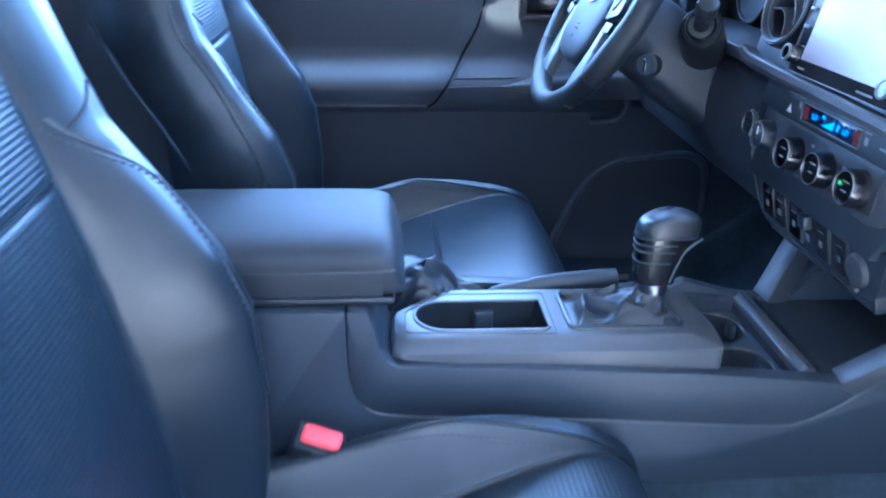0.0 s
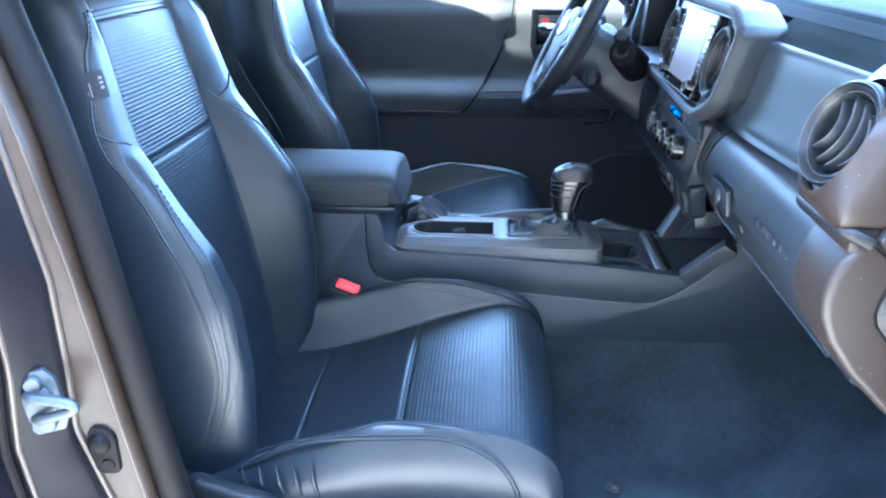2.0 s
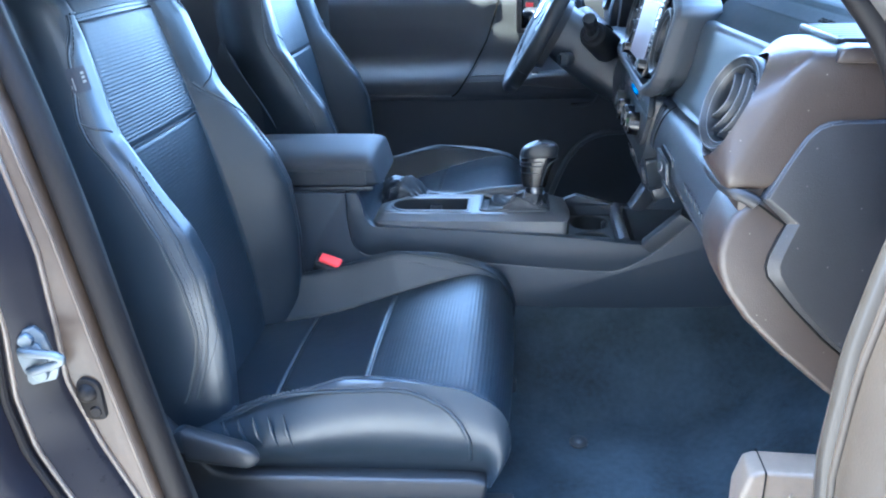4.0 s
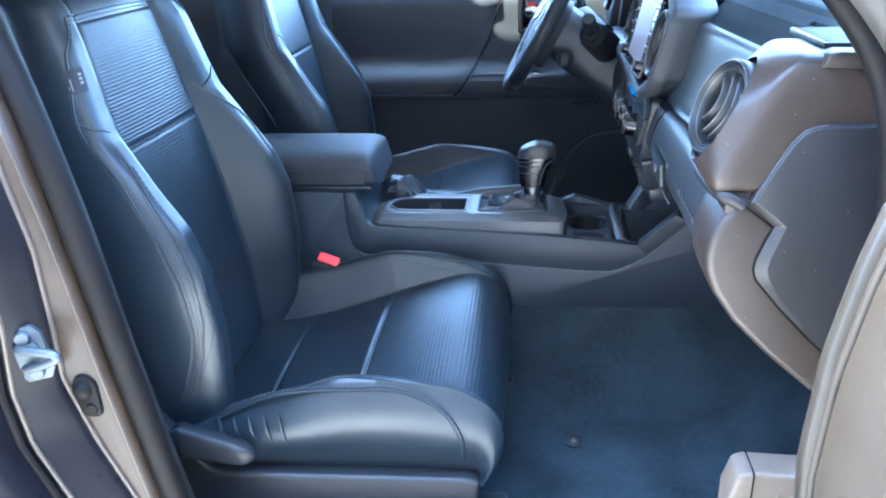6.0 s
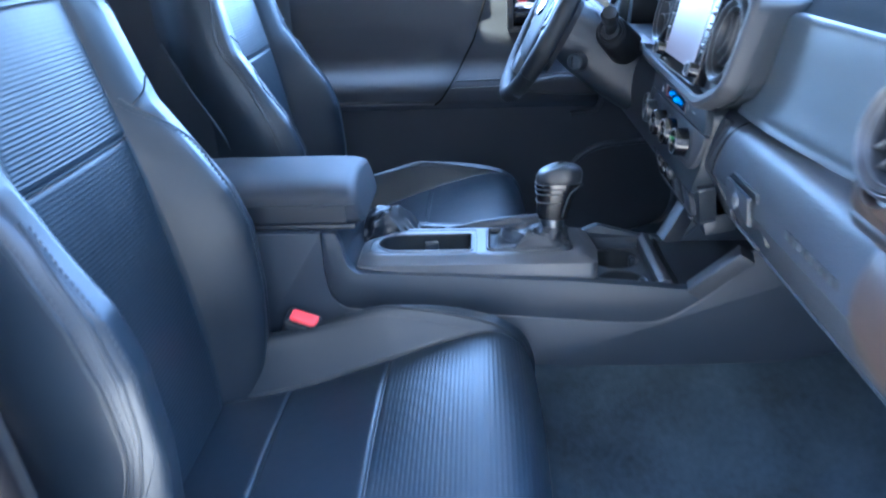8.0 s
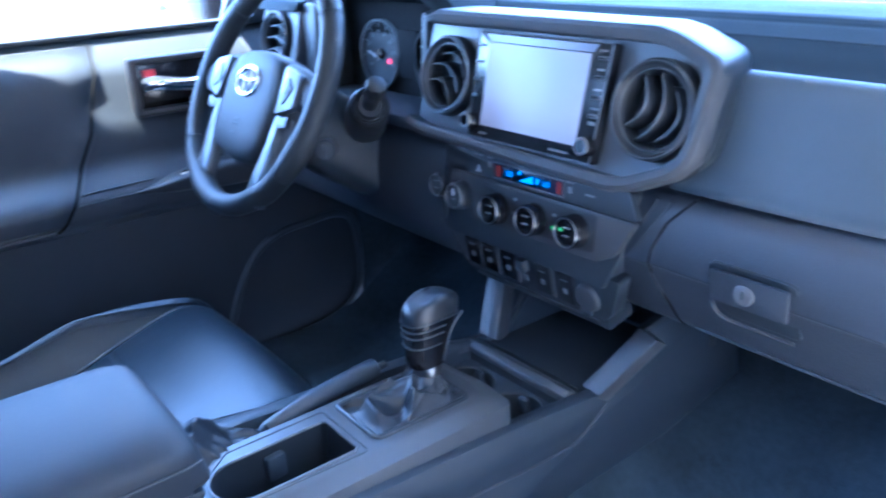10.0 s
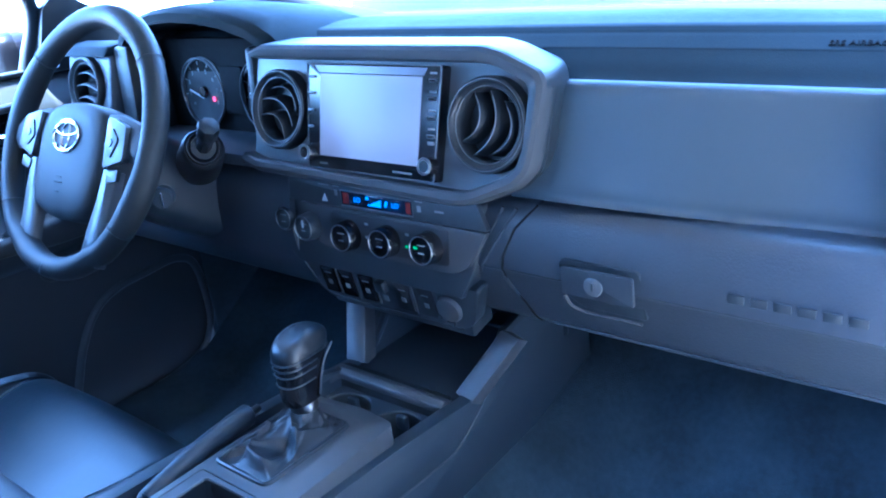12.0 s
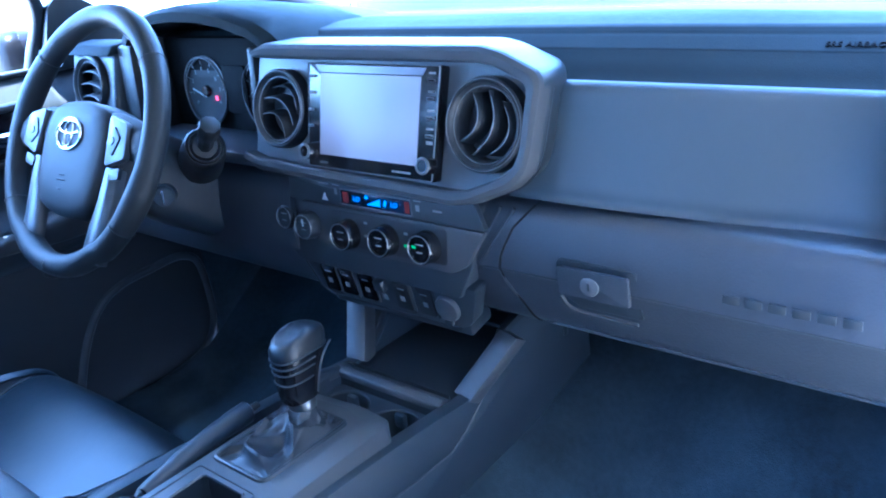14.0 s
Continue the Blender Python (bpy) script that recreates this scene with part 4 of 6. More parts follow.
    hz = [(1.340, 0.11, -0.872, -0.835), (1.343, 0.132, -0.890, -0.812), (1.355, 0.145, -0.905, -0.797), (1.42, 0.148, -0.912, -0.788), (1.47, 0.145, -0.92, -0.792), (1.51, 0.130, -0.92, -0.81), (1.53, 0.10, -0.91, -0.83), (1.537, 0.07, -0.90, -0.85)]
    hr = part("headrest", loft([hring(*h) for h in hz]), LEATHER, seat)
    for s in (-1, 1):
        part("headrest_seam", tube(smooth_path([(-0.800, s * 0.146, 1.372), (-0.797, s * 0.10, 1.366), (-0.793, 0.0, 1.362)], 6), 0.0014, 6), BLACK, hr)
        part("post", tube([(-0.868, s * 0.055, 1.30), (-0.868, s * 0.055, 1.37)], 0.006, 12), CHROME, hr)
    # plastic base
    shield = part("side_shield", prism([(-0.78, 0.58), (-0.775, 0.775), (-0.755, 0.785), (-0.735, 0.775), (-0.70, 0.725), (-0.672, 0.690), (-0.645, 0.682), (-0.30, 0.690), (-0.275, 0.685), (-0.285, 0.62), (-0.31, 0.585)],
                                       lambda a, b, d: Vector((a, d, b)), -0.232, -0.200, 0.007, 3), VENT_BLACK, seat)
    part("side_shield", prism([(-0.75, 0.58), (-0.74, 0.66), (-0.30, 0.675), (-0.285, 0.60)], lambda a, b, d: Vector((a, d, b)), 0.19, 0.212, 0.006), CONSOLE, seat)
    part("base", box((-0.50, 0, 0.635), (0.42, 0.38, 0.075), 0.01), BLACK, seat)
    for s in (-1, 1):
        rl = part("rail", box((-0.50, s * 0.17, 0.585), (0.52, 0.03, 0.05), 0.004), BLACK, seat)
        part("rail_foot", joined(box((-0.262, s * 0.17, 0.566), (0.060, 0.036, 0.008), 0.002), box((-0.250, s * 0.17, 0.580), (0.006, 0.034, 0.030), 0.002), lathe([(0.0, 0.009), (0.008, 0.009), (0.009, 0.0)], (-0.270, s * 0.17, 0.569), (0, 0, 1), 6)), ZINC, rl, "bolted steel rail foot")
    def lever_ring(f):
        tip = min(1.0, math.sqrt(max(0.03, (1 - f) * 7)))
        h, w = (0.026 - 0.011 * f) * tip, 0.014 * tip
        return [Vector((-0.694 + 0.106 * f, -0.246 - 0.010 * f + w * math.copysign(abs(math.cos(q)) ** 0.6, math.cos(q)), 0.749 - 0.013 * f + h * math.copysign(abs(math.sin(q)) ** 0.6, math.sin(q)))) for q in np.linspace(0, 2 * math.pi, 25)[:-1]]
    part("recline_lever", loft([lever_ring(f) for f in (0, 0.1, 0.25, 0.4, 0.55, 0.7, 0.82, 0.9, 0.96, 1.0)]), VENT_BLACK, shield, "dark plastic recline lever")
    part("lever_pivot", lathe([(0.0, 0.020), (0.014, 0.020), (0.019, 0.016), (0.019, 0.0)], (-0.700, -0.228, 0.748), (0, -1, 0), 28), BLACK, shield)
    if passenger:
        part("seat_tag", loft([[on_back(-1, k, z, 0.0022) for k in np.linspace(0.950, 1.075, 7)] for z in np.linspace(1.226, 1.255, 7)], False, False), TAG_CLOTH, bk, "dark woven airbag tag")
        made = []
        for k0, k1, za, zb in ((1.030, 1.042, 1.229, 1.244), (0.972, 0.992, 1.236, 1.239), (0.972, 0.992, 1.241, 1.244), (0.972, 0.992, 1.246, 1.249), (1.056, 1.062, 1.231, 1.235)):
            made.append(loft([[on_back(-1, k, z, 0.0034) for k in np.linspace(k0, k1, 4)] for z in np.linspace(za, zb, 4)], False, False))
        part("tag_print", joined(*made), TAG_PRINT, bk, "unreadable pale print")
    return seat


seat = build_seat(True)
driver = build_seat(False)
seat.matrix_basis = pose(0, -0.38, 0.56)
driver.matrix_basis = pose(0, 0.38, 0.56)
seat["label"] = "black leather passenger bucket seat with ribbed inserts and airbag tag"
driver["label"] = "black leather driver's bucket seat behind the steering wheel"

# rear bench
rb = thing("rear_bench", (-1.45, 0, 0.6), "black leather rear bench seat", "seat")
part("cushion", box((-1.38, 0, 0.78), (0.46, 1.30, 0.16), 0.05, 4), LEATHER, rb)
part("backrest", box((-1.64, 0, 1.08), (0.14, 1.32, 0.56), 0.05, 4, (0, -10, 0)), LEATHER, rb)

# buckle between seat and console
bk = thing("seat_belt_buckle", (-0.60, -0.150, 0.74), "black seat belt buckle with red release button", "buckle")
B = Matrix.Translation((-0.600, -0.152, 0.795)) @ Euler((radians(24), radians(18), radians(-6))).to_matrix().to_4x4()
bm = box((0, 0, 0), (0.054, 0.034, 0.085), 0.008, 3)
bmesh.ops.transform(bm, matrix=B, verts=bm.verts)
part("housing", bm, BLACK, bk)
bm = box((0.002, 0, 0.042), (0.042, 0.021, 0.011), 0.005, 3)
bmesh.ops.transform(bm, matrix=B, verts=bm.verts)
part("release_button", bm, RED, bk, "red plastic release button")
part("slot", joined(*[prism([(-0.020, -0.0135), (0.022, -0.0135), (0.022, -0.0125), (-0.020, -0.0125)], lambda a, b, d: B @ Vector((a, b, d)), 0.040, 0.0435, 0)]), VOID, bk)
part("stalk", tube([(-0.64, -0.152, 0.68), (-0.615, -0.152, 0.765)], 0.012, 10, flat=0.5), BLACK, bk)


# ---- centre console ----
def xz(a, b, d):
    return Vector((a, d, b))


def xy(a, b, d):
    return Vector((a, b, d))


def rounded(points, r, n=4):
    """A closed outline with each corner cut to an arc of radius r."""
    out = []
    p = [Vector((a, b, 0)) for a, b in points]
    for i, q in enumerate(p):
        a, b = (p[i - 1] - q), (p[(i + 1) % len(p)] - q)
        rr = min(r, a.length * 0.45, b.length * 0.45)
        s, e = q + a.normalized() * rr, q + b.normalized() * rr
        for k in range(n + 1):
            t = k / n
            w = s * (1 - t) ** 2 + q * 2 * t * (1 - t) + e * t * t
            out.append((w.x, w.y))
    return out


con = thing("centre_console", (-0.35, 0, 0.60), "dark plastic centre console with satin grey shifter trim and cup holders", "console")
# side shells: upper body and lower apron, left and right
upper = [(-0.5622, 0.939), (-0.5622, 0.945), (-0.556, 0.945), (-0.543, 0.945), (-0.534, 0.925), (-0.531, 0.898), (-0.516, 0.878), (-0.39, 0.873), (-0.169, 0.861), (-0.063, 0.851), (-0.020, 0.8455), (0.008, 0.8455), (0.024, 0.8500), (0.034, 0.8490), (0.003, 0.8235), (-0.027, 0.8035), (-0.057, 0.7908), (-0.125, 0.7928),
         (-0.323, 0.8078), (-0.50, 0.8158), (-0.5373, 0.8218), (-0.5550, 0.8426), (-0.5622, 0.886)]
lower = [(-0.80, 0.60), (-0.80, 0.945), (-0.570, 0.945), (-0.5635, 0.945), (-0.5635, 0.939), (-0.5635, 0.886), (-0.5565, 0.842), (-0.5385, 0.8205), (-0.50, 0.8145), (-0.323, 0.8065), (-0.125, 0.7915), (-0.057, 0.7895), (-0.027, 0.802), (0.003, 0.8215), (0.037, 0.848), (0.055, 0.866), (0.09, 0.907),
         (0.30, 0.90), (0.32, 0.66), (0.18, 0.695), (0.0, 0.708), (-0.25, 0.714), (-0.5, 0.60)]
upper, lower = rounded(upper, 0.020, 5), rounded(lower, 0.035, 5)
for s in (-1, 1):
    part("side_panel", prism(upper, xz, s * 0.1158, s * 0.095, 0.0016, 2), CONSOLE, con)
    part("lower_apron", prism(lower, xz, s * 0.1165, s * 0.098, 0.0016, 2), CONSOLE, con)
# Thin satin tube paints the highlight on the apron's upper edge.
edge_glint = [(x, z + 0.0003) for x, z in lower if -0.545 < x < 0.086 and z > 0.78]
for s in (-1, 1):
    part("edge_glint", tube([(x, s * 0.1163, z) for x, z in edge_glint], 0.0012, 6), SATIN, con)
part("bin_front", box((-0.551, 0, 0.87), (0.022, 0.19, 0.15), 0.004), CONSOLE, con)
scoop = [(x, z - 0.003) for x, z in upper if -0.552 < x < -0.44 and z > 0.86]
part("scoop", thick([[Vector((x, y, z)) for y in (-0.097, 0.0, 0.097)] for x, z in scoop], (0, 0, -0.004)), CONSOLE, con, "curved dark face below the armrest")
part("tunnel_core", box((-0.40, 0, 0.735), (0.70, 0.18, 0.10), 0.004), BLACK, con)
part("deck", box((-0.35, 0.062, 0.825), (0.38, 0.066, 0.03), 0.006), CONSOLE, con)


# padded lid
def lid_ring(x, f):
    w = 0.104 * f
    z0, z1 = 0.951, 0.951 + 0.055 * f
    pts = []
    for a in np.linspace(0, 2 * math.pi, 49)[:-1]:
        c, s = math.cos(a), math.sin(a)
        y = w * math.copysign(abs(c) ** 0.28, c)
        zz = z0 + (z1 - z0) * (0.5 + 0.5 * math.copysign(abs(s) ** 0.35, s))
        if s > 0:
            zz += 0.012 * f * (1 - (y / 0.11) ** 2) * s
        pts.append(Vector((x - 0.014 * step(-0.60, -0.505, x) * (zz - z0) / 0.055, y, zz)))
    return pts


lid_x = [-0.800, -0.795, -0.75, -0.68, -0.62, -0.57, -0.545, -0.525, -0.512, -0.504, -0.500]
lid_f = [0.90, 0.97, 1.0, 1.0, 1.0, 1.0, 0.995, 0.985, 0.955, 0.91, 0.80]
lid = part("armrest_lid", loft([lid_ring(x, f) for x, f in zip(lid_x, lid_f)]), LID_LEATHER, con, "black padded armrest lid")
part("lid_seam", tube([(x, -0.1045 * f - 0.0005, 0.985) for x, f in zip(lid_x[1:-2], lid_f[1:-2])], 0.0014, 6), BLACK, lid)
part("lid_base", box((-0.655, 0, 0.948), (0.285, 0.196, 0.010), 0.004), BLACK, lid)
rings = []
for x, f in zip(lid_x[1:-3], lid_f[1:-3]):
    w = 0.104 * f + 0.0010
    rings.append([Vector((x, y, z)) for y, z in ((-w + 0.004, 0.9535), (-w, 0.958), (-w, 0.9835), (w, 0.9835), (w, 0.958), (w - 0.004, 0.9535))])
part("lid_shell", loft(rings), BLACK, lid, "darker lower half of the lid")

# satin trim with cup well and shifter well
ZT = 0.893
top = [(-0.512, -0.070), (-0.512, -0.022), (-0.452, 0.034), (-0.168, 0.034), (-0.160, -0.040), (-0.172, -0.080), (-0.500, -0.080)]
foot = [(-0.516, -0.098), (-0.516, -0.020), (-0.454, 0.042), (-0.150, 0.042), (-0.140, -0.045), (-0.146, -0.104), (-0.505, -0.104)]
r1, r2 = rounded(foot, 0.012), rounded(top, 0.014)
rings = [[Vector((a, b, ip(a, [-0.516, -0.475, -0.325, -0.14], [0.882, 0.876, 0.862, 0.850]))) for a, b in r1], [Vector((a * 0.999, b * 0.985, 0.8855)) for a, b in r1]]
rings.append([Vector((a + (c - a) * 0.88, b + (d - b) * 0.88, 0.8915)) for (a, b), (c, d) in zip(r1, r2)])
rings.append([Vector((c, d, ZT)) for c, d in r2])
trim = part("shifter_trim", loft(rings), SATIN, con, "satin grey trim panel")
cup = [(-0.452 - 0.037 * math.cos(w), -0.031 + 0.036 * math.sin(w)) for w in np.linspace(-math.pi / 2, math.pi / 2, 14)] + [(-0.342, 0.006), (-0.337, 0.001), (-0.337, -0.062), (-0.342, -0.067)]
cutout(trim, prism(cup, xy, 0.80, 0.95, 0))
cutout(trim, prism(rounded([(-0.312, -0.065), (-0.312, 0.024), (-0.182, 0.024), (-0.182, -0.065)], 0.010), xy, 0.80, 0.95, 0))


def liner(outline, z0, z1, grow=0.0015, floor=True):
    a = [Vector((x, y, z1)) for x, y in outline]
    cx, cy = sum(p[0] for p in outline) / len(outline), sum(p[1] for p in outline) / len(outline)
    g = [Vector((cx + (x - cx) * 0.93, cy + (y - cy) * 0.93, z0)) for x, y in outline]
    bm = loft([a, g], True, False)
    if floor:
        bm.verts.ensure_lookup_table()
        bm.faces.new([bm.verts[len(outline) + i] for i in range(len(outline))])
    bmesh.ops.recalc_face_normals(bm, faces=bm.faces)
    bmesh.ops.reverse_faces(bm, faces=bm.faces)
    return bm


part("cup_well", liner(cup, 0.815, ZT - 0.001), BLACK, con)
part("cup_rim", tube([Vector((x, y, ZT + 0.0005)) for x, y in cup], 0.0022, 6, True), SATIN, trim)
part("cup_finger", box((-0.405, 0.0005, 0.868), (0.024, 0.012, 0.030), 0.004, 2, (0, 0, 8)), CONSOLE, con)
part("groove", tube([Vector((x, y, ZT + 0.0002)) for x, y in rounded([(-0.500, -0.068), (-0.500, -0.020), (-0.450, 0.024), (-0.330, 0.024), (-0.330, -0.0755)], 0.006)], 0.0009, 6, True), BLACK, trim)
boot_frame = rounded([(-0.312, -0.065), (-0.312, 0.024), (-0.182, 0.024), (-0.182, -0.065)], 0.010)
part("boot_frame", tube([Vector((x, y, ZT)) for x, y in boot_frame], 0.0035, 8, True), BLACK, trim, "black frame round the gaiter")


part("trim_slot", box((-0.235, -0.1036, 0.8600), (0.115, 0.0022, 0.0040), 0.0008, 2, (0, 4.2, 0)), VOID, trim, "dark slit low on the trim")

# front cup tray
tray = [(-0.142, -0.093), (-0.142, 0.093), (-0.048, 0.105), (-0.020, 0.105), (-0.020, -0.093)]
part("tray_shell", liner(rounded(tray, 0.008), 0.765, 0.848), BLACK, con)
bar = part("tray_bar", joined(prism([(-0.050, 0.838), (-0.049, 0.848), (-0.040, 0.853), (-0.030, 0.851), (-0.028, 0.836)], xz, -0.094, 0.106, 0.002), prism([(-0.040, 0.094), (-0.030, 0.106), (-0.090, 0.108), (-0.098, 0.096)], lambda a, b, d: Vector((a, b, d)), 0.838, 0.8515, 0.002)), ARM_GREY, con, "satin grey cross bar")
part("bar_lower", box((-0.040, 0.005, 0.80), (0.016, 0.196, 0.075), 0.004), BLACK, con)
plate = part("cup_plate", prism(rounded([(-0.140, -0.090), (-0.140, 0.090), (-0.050, 0.092), (-0.050, -0.090)], 0.006), xy, 0.818, 0.828, 0.0), CONSOLE, con)
for y in (-0.047, 0.045):
    cutout(plate, lathe([(0.0385, -0.03), (0.0385, 0.03)], (-0.096, y, 0.823), (0, 0, 1), 40))
for y in (-0.047, 0.045):
    part("cup_wall", lathe([(0.0375, -0.050), (0.0388, -0.006), (0.0405, 0.0005), (0.0400, 0.0015), (0.0380, 0.0), (0.0372, -0.006), (0.0362, -0.050), (0.0, -0.0505)], (-0.096, y, 0.828), (0, 0, 1), 40), BLACK, con)
    part("cup_tab", box((-0.064, y + 0.012, 0.816), (0.010, 0.018, 0.022), 0.004), CONSOLE, con)
part("tray_side", prism([(-0.145, 0.848), (-0.145, 0.862), (-0.12, 0.872), (-0.05, 0.852), (-0.03, 0.846)], xz, 0.094, 0.112, 0.003), CONSOLE, con)
# open cubby under the switches
part("cubby_floor", box((0.11, 0, 0.835), (0.26, 0.19, 0.012), 0.003), BLACK, con)
part("cubby_back", box((0.235, 0, 0.925), (0.012, 0.24, 0.20), 0.003), BLACK, con)
part("cubby_rib", tube([(0.225, 0.02, 0.84), (0.215, 0.02, 0.93)], 0.014, 12), CONSOLE, con)
part("cubby_rib", tube([(0.225, 0.045, 0.84), (0.215, 0.045, 0.93)], 0.006, 12), CONSOLE, con)
part("cubby_edge", box((0.17, -0.03, 0.853), (0.008, 0.13, 0.006), 0.002), CONSOLE, con)
for s in (-1, 1):
    a0, a1 = Vector((-0.010, s * 0.100, 0.842)), Vector((0.050, s * 0.143, 0.921))
    rings = []
    for f in np.linspace(0, 1, 9):
        c = a0.lerp(a1, f)
        w0, w1 = c + Vector((0.004, -s * 0.016, 0.003)), c + Vector((-0.004, s * 0.016, 0.0))
        d = Vector((0.022, 0, -0.014))
        rings.append([w0, w1, w1 + d, w0 + d])
    part("console_arm", soften(loft(rings), 0.0015, 2, 30), ARM_GREY, con, "satin grey arm up to the dashboard")
    part("arm_web", prism([(0.02, 0.76), (0.02, 0.838), (0.075, 0.908), (0.25, 0.94), (0.25, 0.76)], xz, s * 0.116, s * 0.104, 0.002), BLACK, con)

# gear lever
gl = thing("gear_lever", (-0.215, -0.018, 0.88), "black leather and gloss gear lever with chrome collar", "gear lever")


def boot_ring(f):
    z = 0.889 + 0.033 * f ** 1.7
    cx, cy = -0.247 + 0.040 * f, -0.0205
    w, h = 0.0590 * (1 - f) ** 1.35 + 0.0150, 0.0395 * (1 - f) ** 1.25 + 0.0150
    pts = []
    for k in range(96):
        a = 2 * math.pi * k / 96
        e = 0.30 + 0.70 * f
        c, s = math.cos(a), math.sin(a)
        px, py = w * math.copysign(abs(c) ** e, c), h * math.copysign(abs(s) ** e, s)
        m = math.sin(math.pi * min(1, f * 1.02)) ** 0.8
        crease = 1 - abs(math.sin(2.5 * a + 4.0 * f + 0.8 * math.sin(3 * a)))
        crumple = noise.noise((1.7 * c + 2.6 * f, 1.7 * s, 2.4 * f + 1.7))
        fold = m * (0.17 * crease ** 1.6 - 0.06 + 0.10 * crumple)
        lump = m * (0.013 * (1 - abs(math.sin(1.5 * a + 5.5 * f))) ** 1.6 + 0.004 * (1 - abs(math.sin(3.5 * a - 8 * f))) ** 2 + 0.013 * crumple - 0.002)
        pts.append(Vector((cx + px * (1 + fold), cy + py * (1 + fold), z + lump)))
    return pts


part("gaiter", loft([boot_ring(f) for f in np.linspace(0, 1, 44)]), GAITER, gl, "creased black leather gaiter", sharp=60)
part("collar", lathe([(0.0150, -0.005), (0.0172, -0.003), (0.0176, 0.002), (0.0170, 0.007), (0.0160, 0.010), (0.0, 0.010)], (-0.2085, -0.0205, 0.9215), (0.08, 0, 1), 28), SATIN_METAL, gl, "dull chrome collar")


def knob_ring(f):
    z = 0.931 + 0.087 * f
    x0 = ip(f, [0, 0.1, 0.6, 0.8, 0.92, 0.97, 1.0], [-0.231, -0.234, -0.236, -0.235, -0.230, -0.223, -0.208])
    x1 = ip(f, [0, 0.3, 0.55, 0.68, 0.74, 0.85, 0.93, 0.97, 1.0], [-0.186, -0.180, -0.171, -0.167, -0.165, -0.164, -0.166, -0.171, -0.182])
    w = ip(f, [0, 0.3, 0.6, 0.8, 0.93, 0.97, 1.0], [0.0165, 0.0185, 0.0205, 0.0215, 0.0205, 0.018, 0.012])
    return [Vector(((x0 + x1) / 2 + (x1 - x0) / 2 * math.copysign(abs(math.cos(a)) ** 0.7, math.cos(a)), -0.0205 + w * math.copysign(abs(math.sin(a)) ** 0.75, math.sin(a)), z - (0.003 * max(0, math.cos(a)) + 0.007 * max(0, -math.cos(a))) * f ** 3))
            for a in np.linspace(0, 2 * math.pi, 37)[:-1]]


kn = part("knob", loft([knob_ring(f) for f in np.linspace(0, 0.72, 14)]), GLOSS, gl, "gloss black lower knob")
cap = loft([[p + Vector((0, 0, 0.0015)) + (p - Vector((-0.197, -0.0205, p.z))) * 0.02 for p in knob_ring(f)] for f in (0.70, 0.74, 0.8, 0.86, 0.91, 0.94, 0.97, 0.985, 1.0)])
part("knob_cap", cap, KNOB_LEATHER, gl, "stitched black leather cap")
part("cap_ring", tube([p + (p - Vector((-0.197, -0.0205, p.z))) * 0.03 for p in knob_ring(0.70)], 0.0010, 6, True), BLACK, kn)
part("side_line", tube(smooth_path([(-0.196, -0.0385, 0.936), (-0.190, -0.0398, 0.960), (-0.182, -0.0405, 0.978), (-0.164, -0.0365, 0.990)], 4), 0.0012, 6), SATIN, kn)
for f0 in (0.34, 0.50, 0.60):
    band_ = knob_ring(f0)
    part("knob_groove", tube([p + (p - Vector((-0.197, -0.0205, p.z))) * 0.012 for p in band_[9:29]], 0.0010, 6), BLACK, kn)

# handbrake
hbk = thing("parking_brake", (-0.35, 0.07, 0.84), "grey plastic parking brake lever with black leather gaiter", "parking brake")
grip = smooth_path([(-0.405, 0.062, 0.862), (-0.375, 0.064, 0.872), (-0.33, 0.067, 0.880), (-0.28, 0.071, 0.885), (-0.235, 0.074, 0.886), (-0.222, 0.075, 0.886)], 5)
part("grip", tube(grip, [0.009] * 4 + [0.0115] * 6 + [0.0125] * 8 + [0.0135] * 6 + [0.012, 0.008][: len(grip) - 24], 14, flat=1.1), CONSOLE, hbk)
part("release_button", tube([(-0.224, 0.075, 0.886), (-0.206, 0.0765, 0.886)], [0.0055, 0.005], 12), BLACK, hbk)
rings = []
for f in np.linspace(0, 1, 56):
    c = Vector((-0.520 + 0.125 * f, 0.056 + 0.008 * f, 0.868 + 0.022 * math.sin(math.pi * min(1, f * 1.4)) - 0.004 * f))
    w = 0.033 * (1 - f) ** 0.5 + 0.010
    ring = []
    for a in np.linspace(0, 2 * math.pi, 73)[:-1]:
        wave = noise.noise((2.2 * math.cos(a) + 5.0 * f, 2.2 * math.sin(a), 6.0 * f))
        ridge = (1 - abs(math.sin(2.0 * a + 6 * f + 1.2 * wave))) ** 1.8
        r = w * (1 + 0.24 * (ridge - 0.32) + 0.16 * wave)
        ring.append(c + Vector((0.005 * wave, r * math.cos(a), 0.95 * r * math.sin(a))))
    rings.append(ring)
part("gaiter", loft(rings), GAITER, hbk, "crumpled black leather gaiter")
for k in range(4):
    part("gaiter_fold", lathe([(0.010, -0.003), (0.0135, 0.0), (0.010, 0.003)], (-0.415 + 0.011 * k, 0.0615, 0.861 + 0.003 * k), (1, 0.05, 0.3), 16), LEATHER, hbk)

# ---- dashboard ----
dash = thing("dashboard", (0.2, 0, 0.9), "grained dark grey plastic dashboard with round vents and central screen", "dashboard")


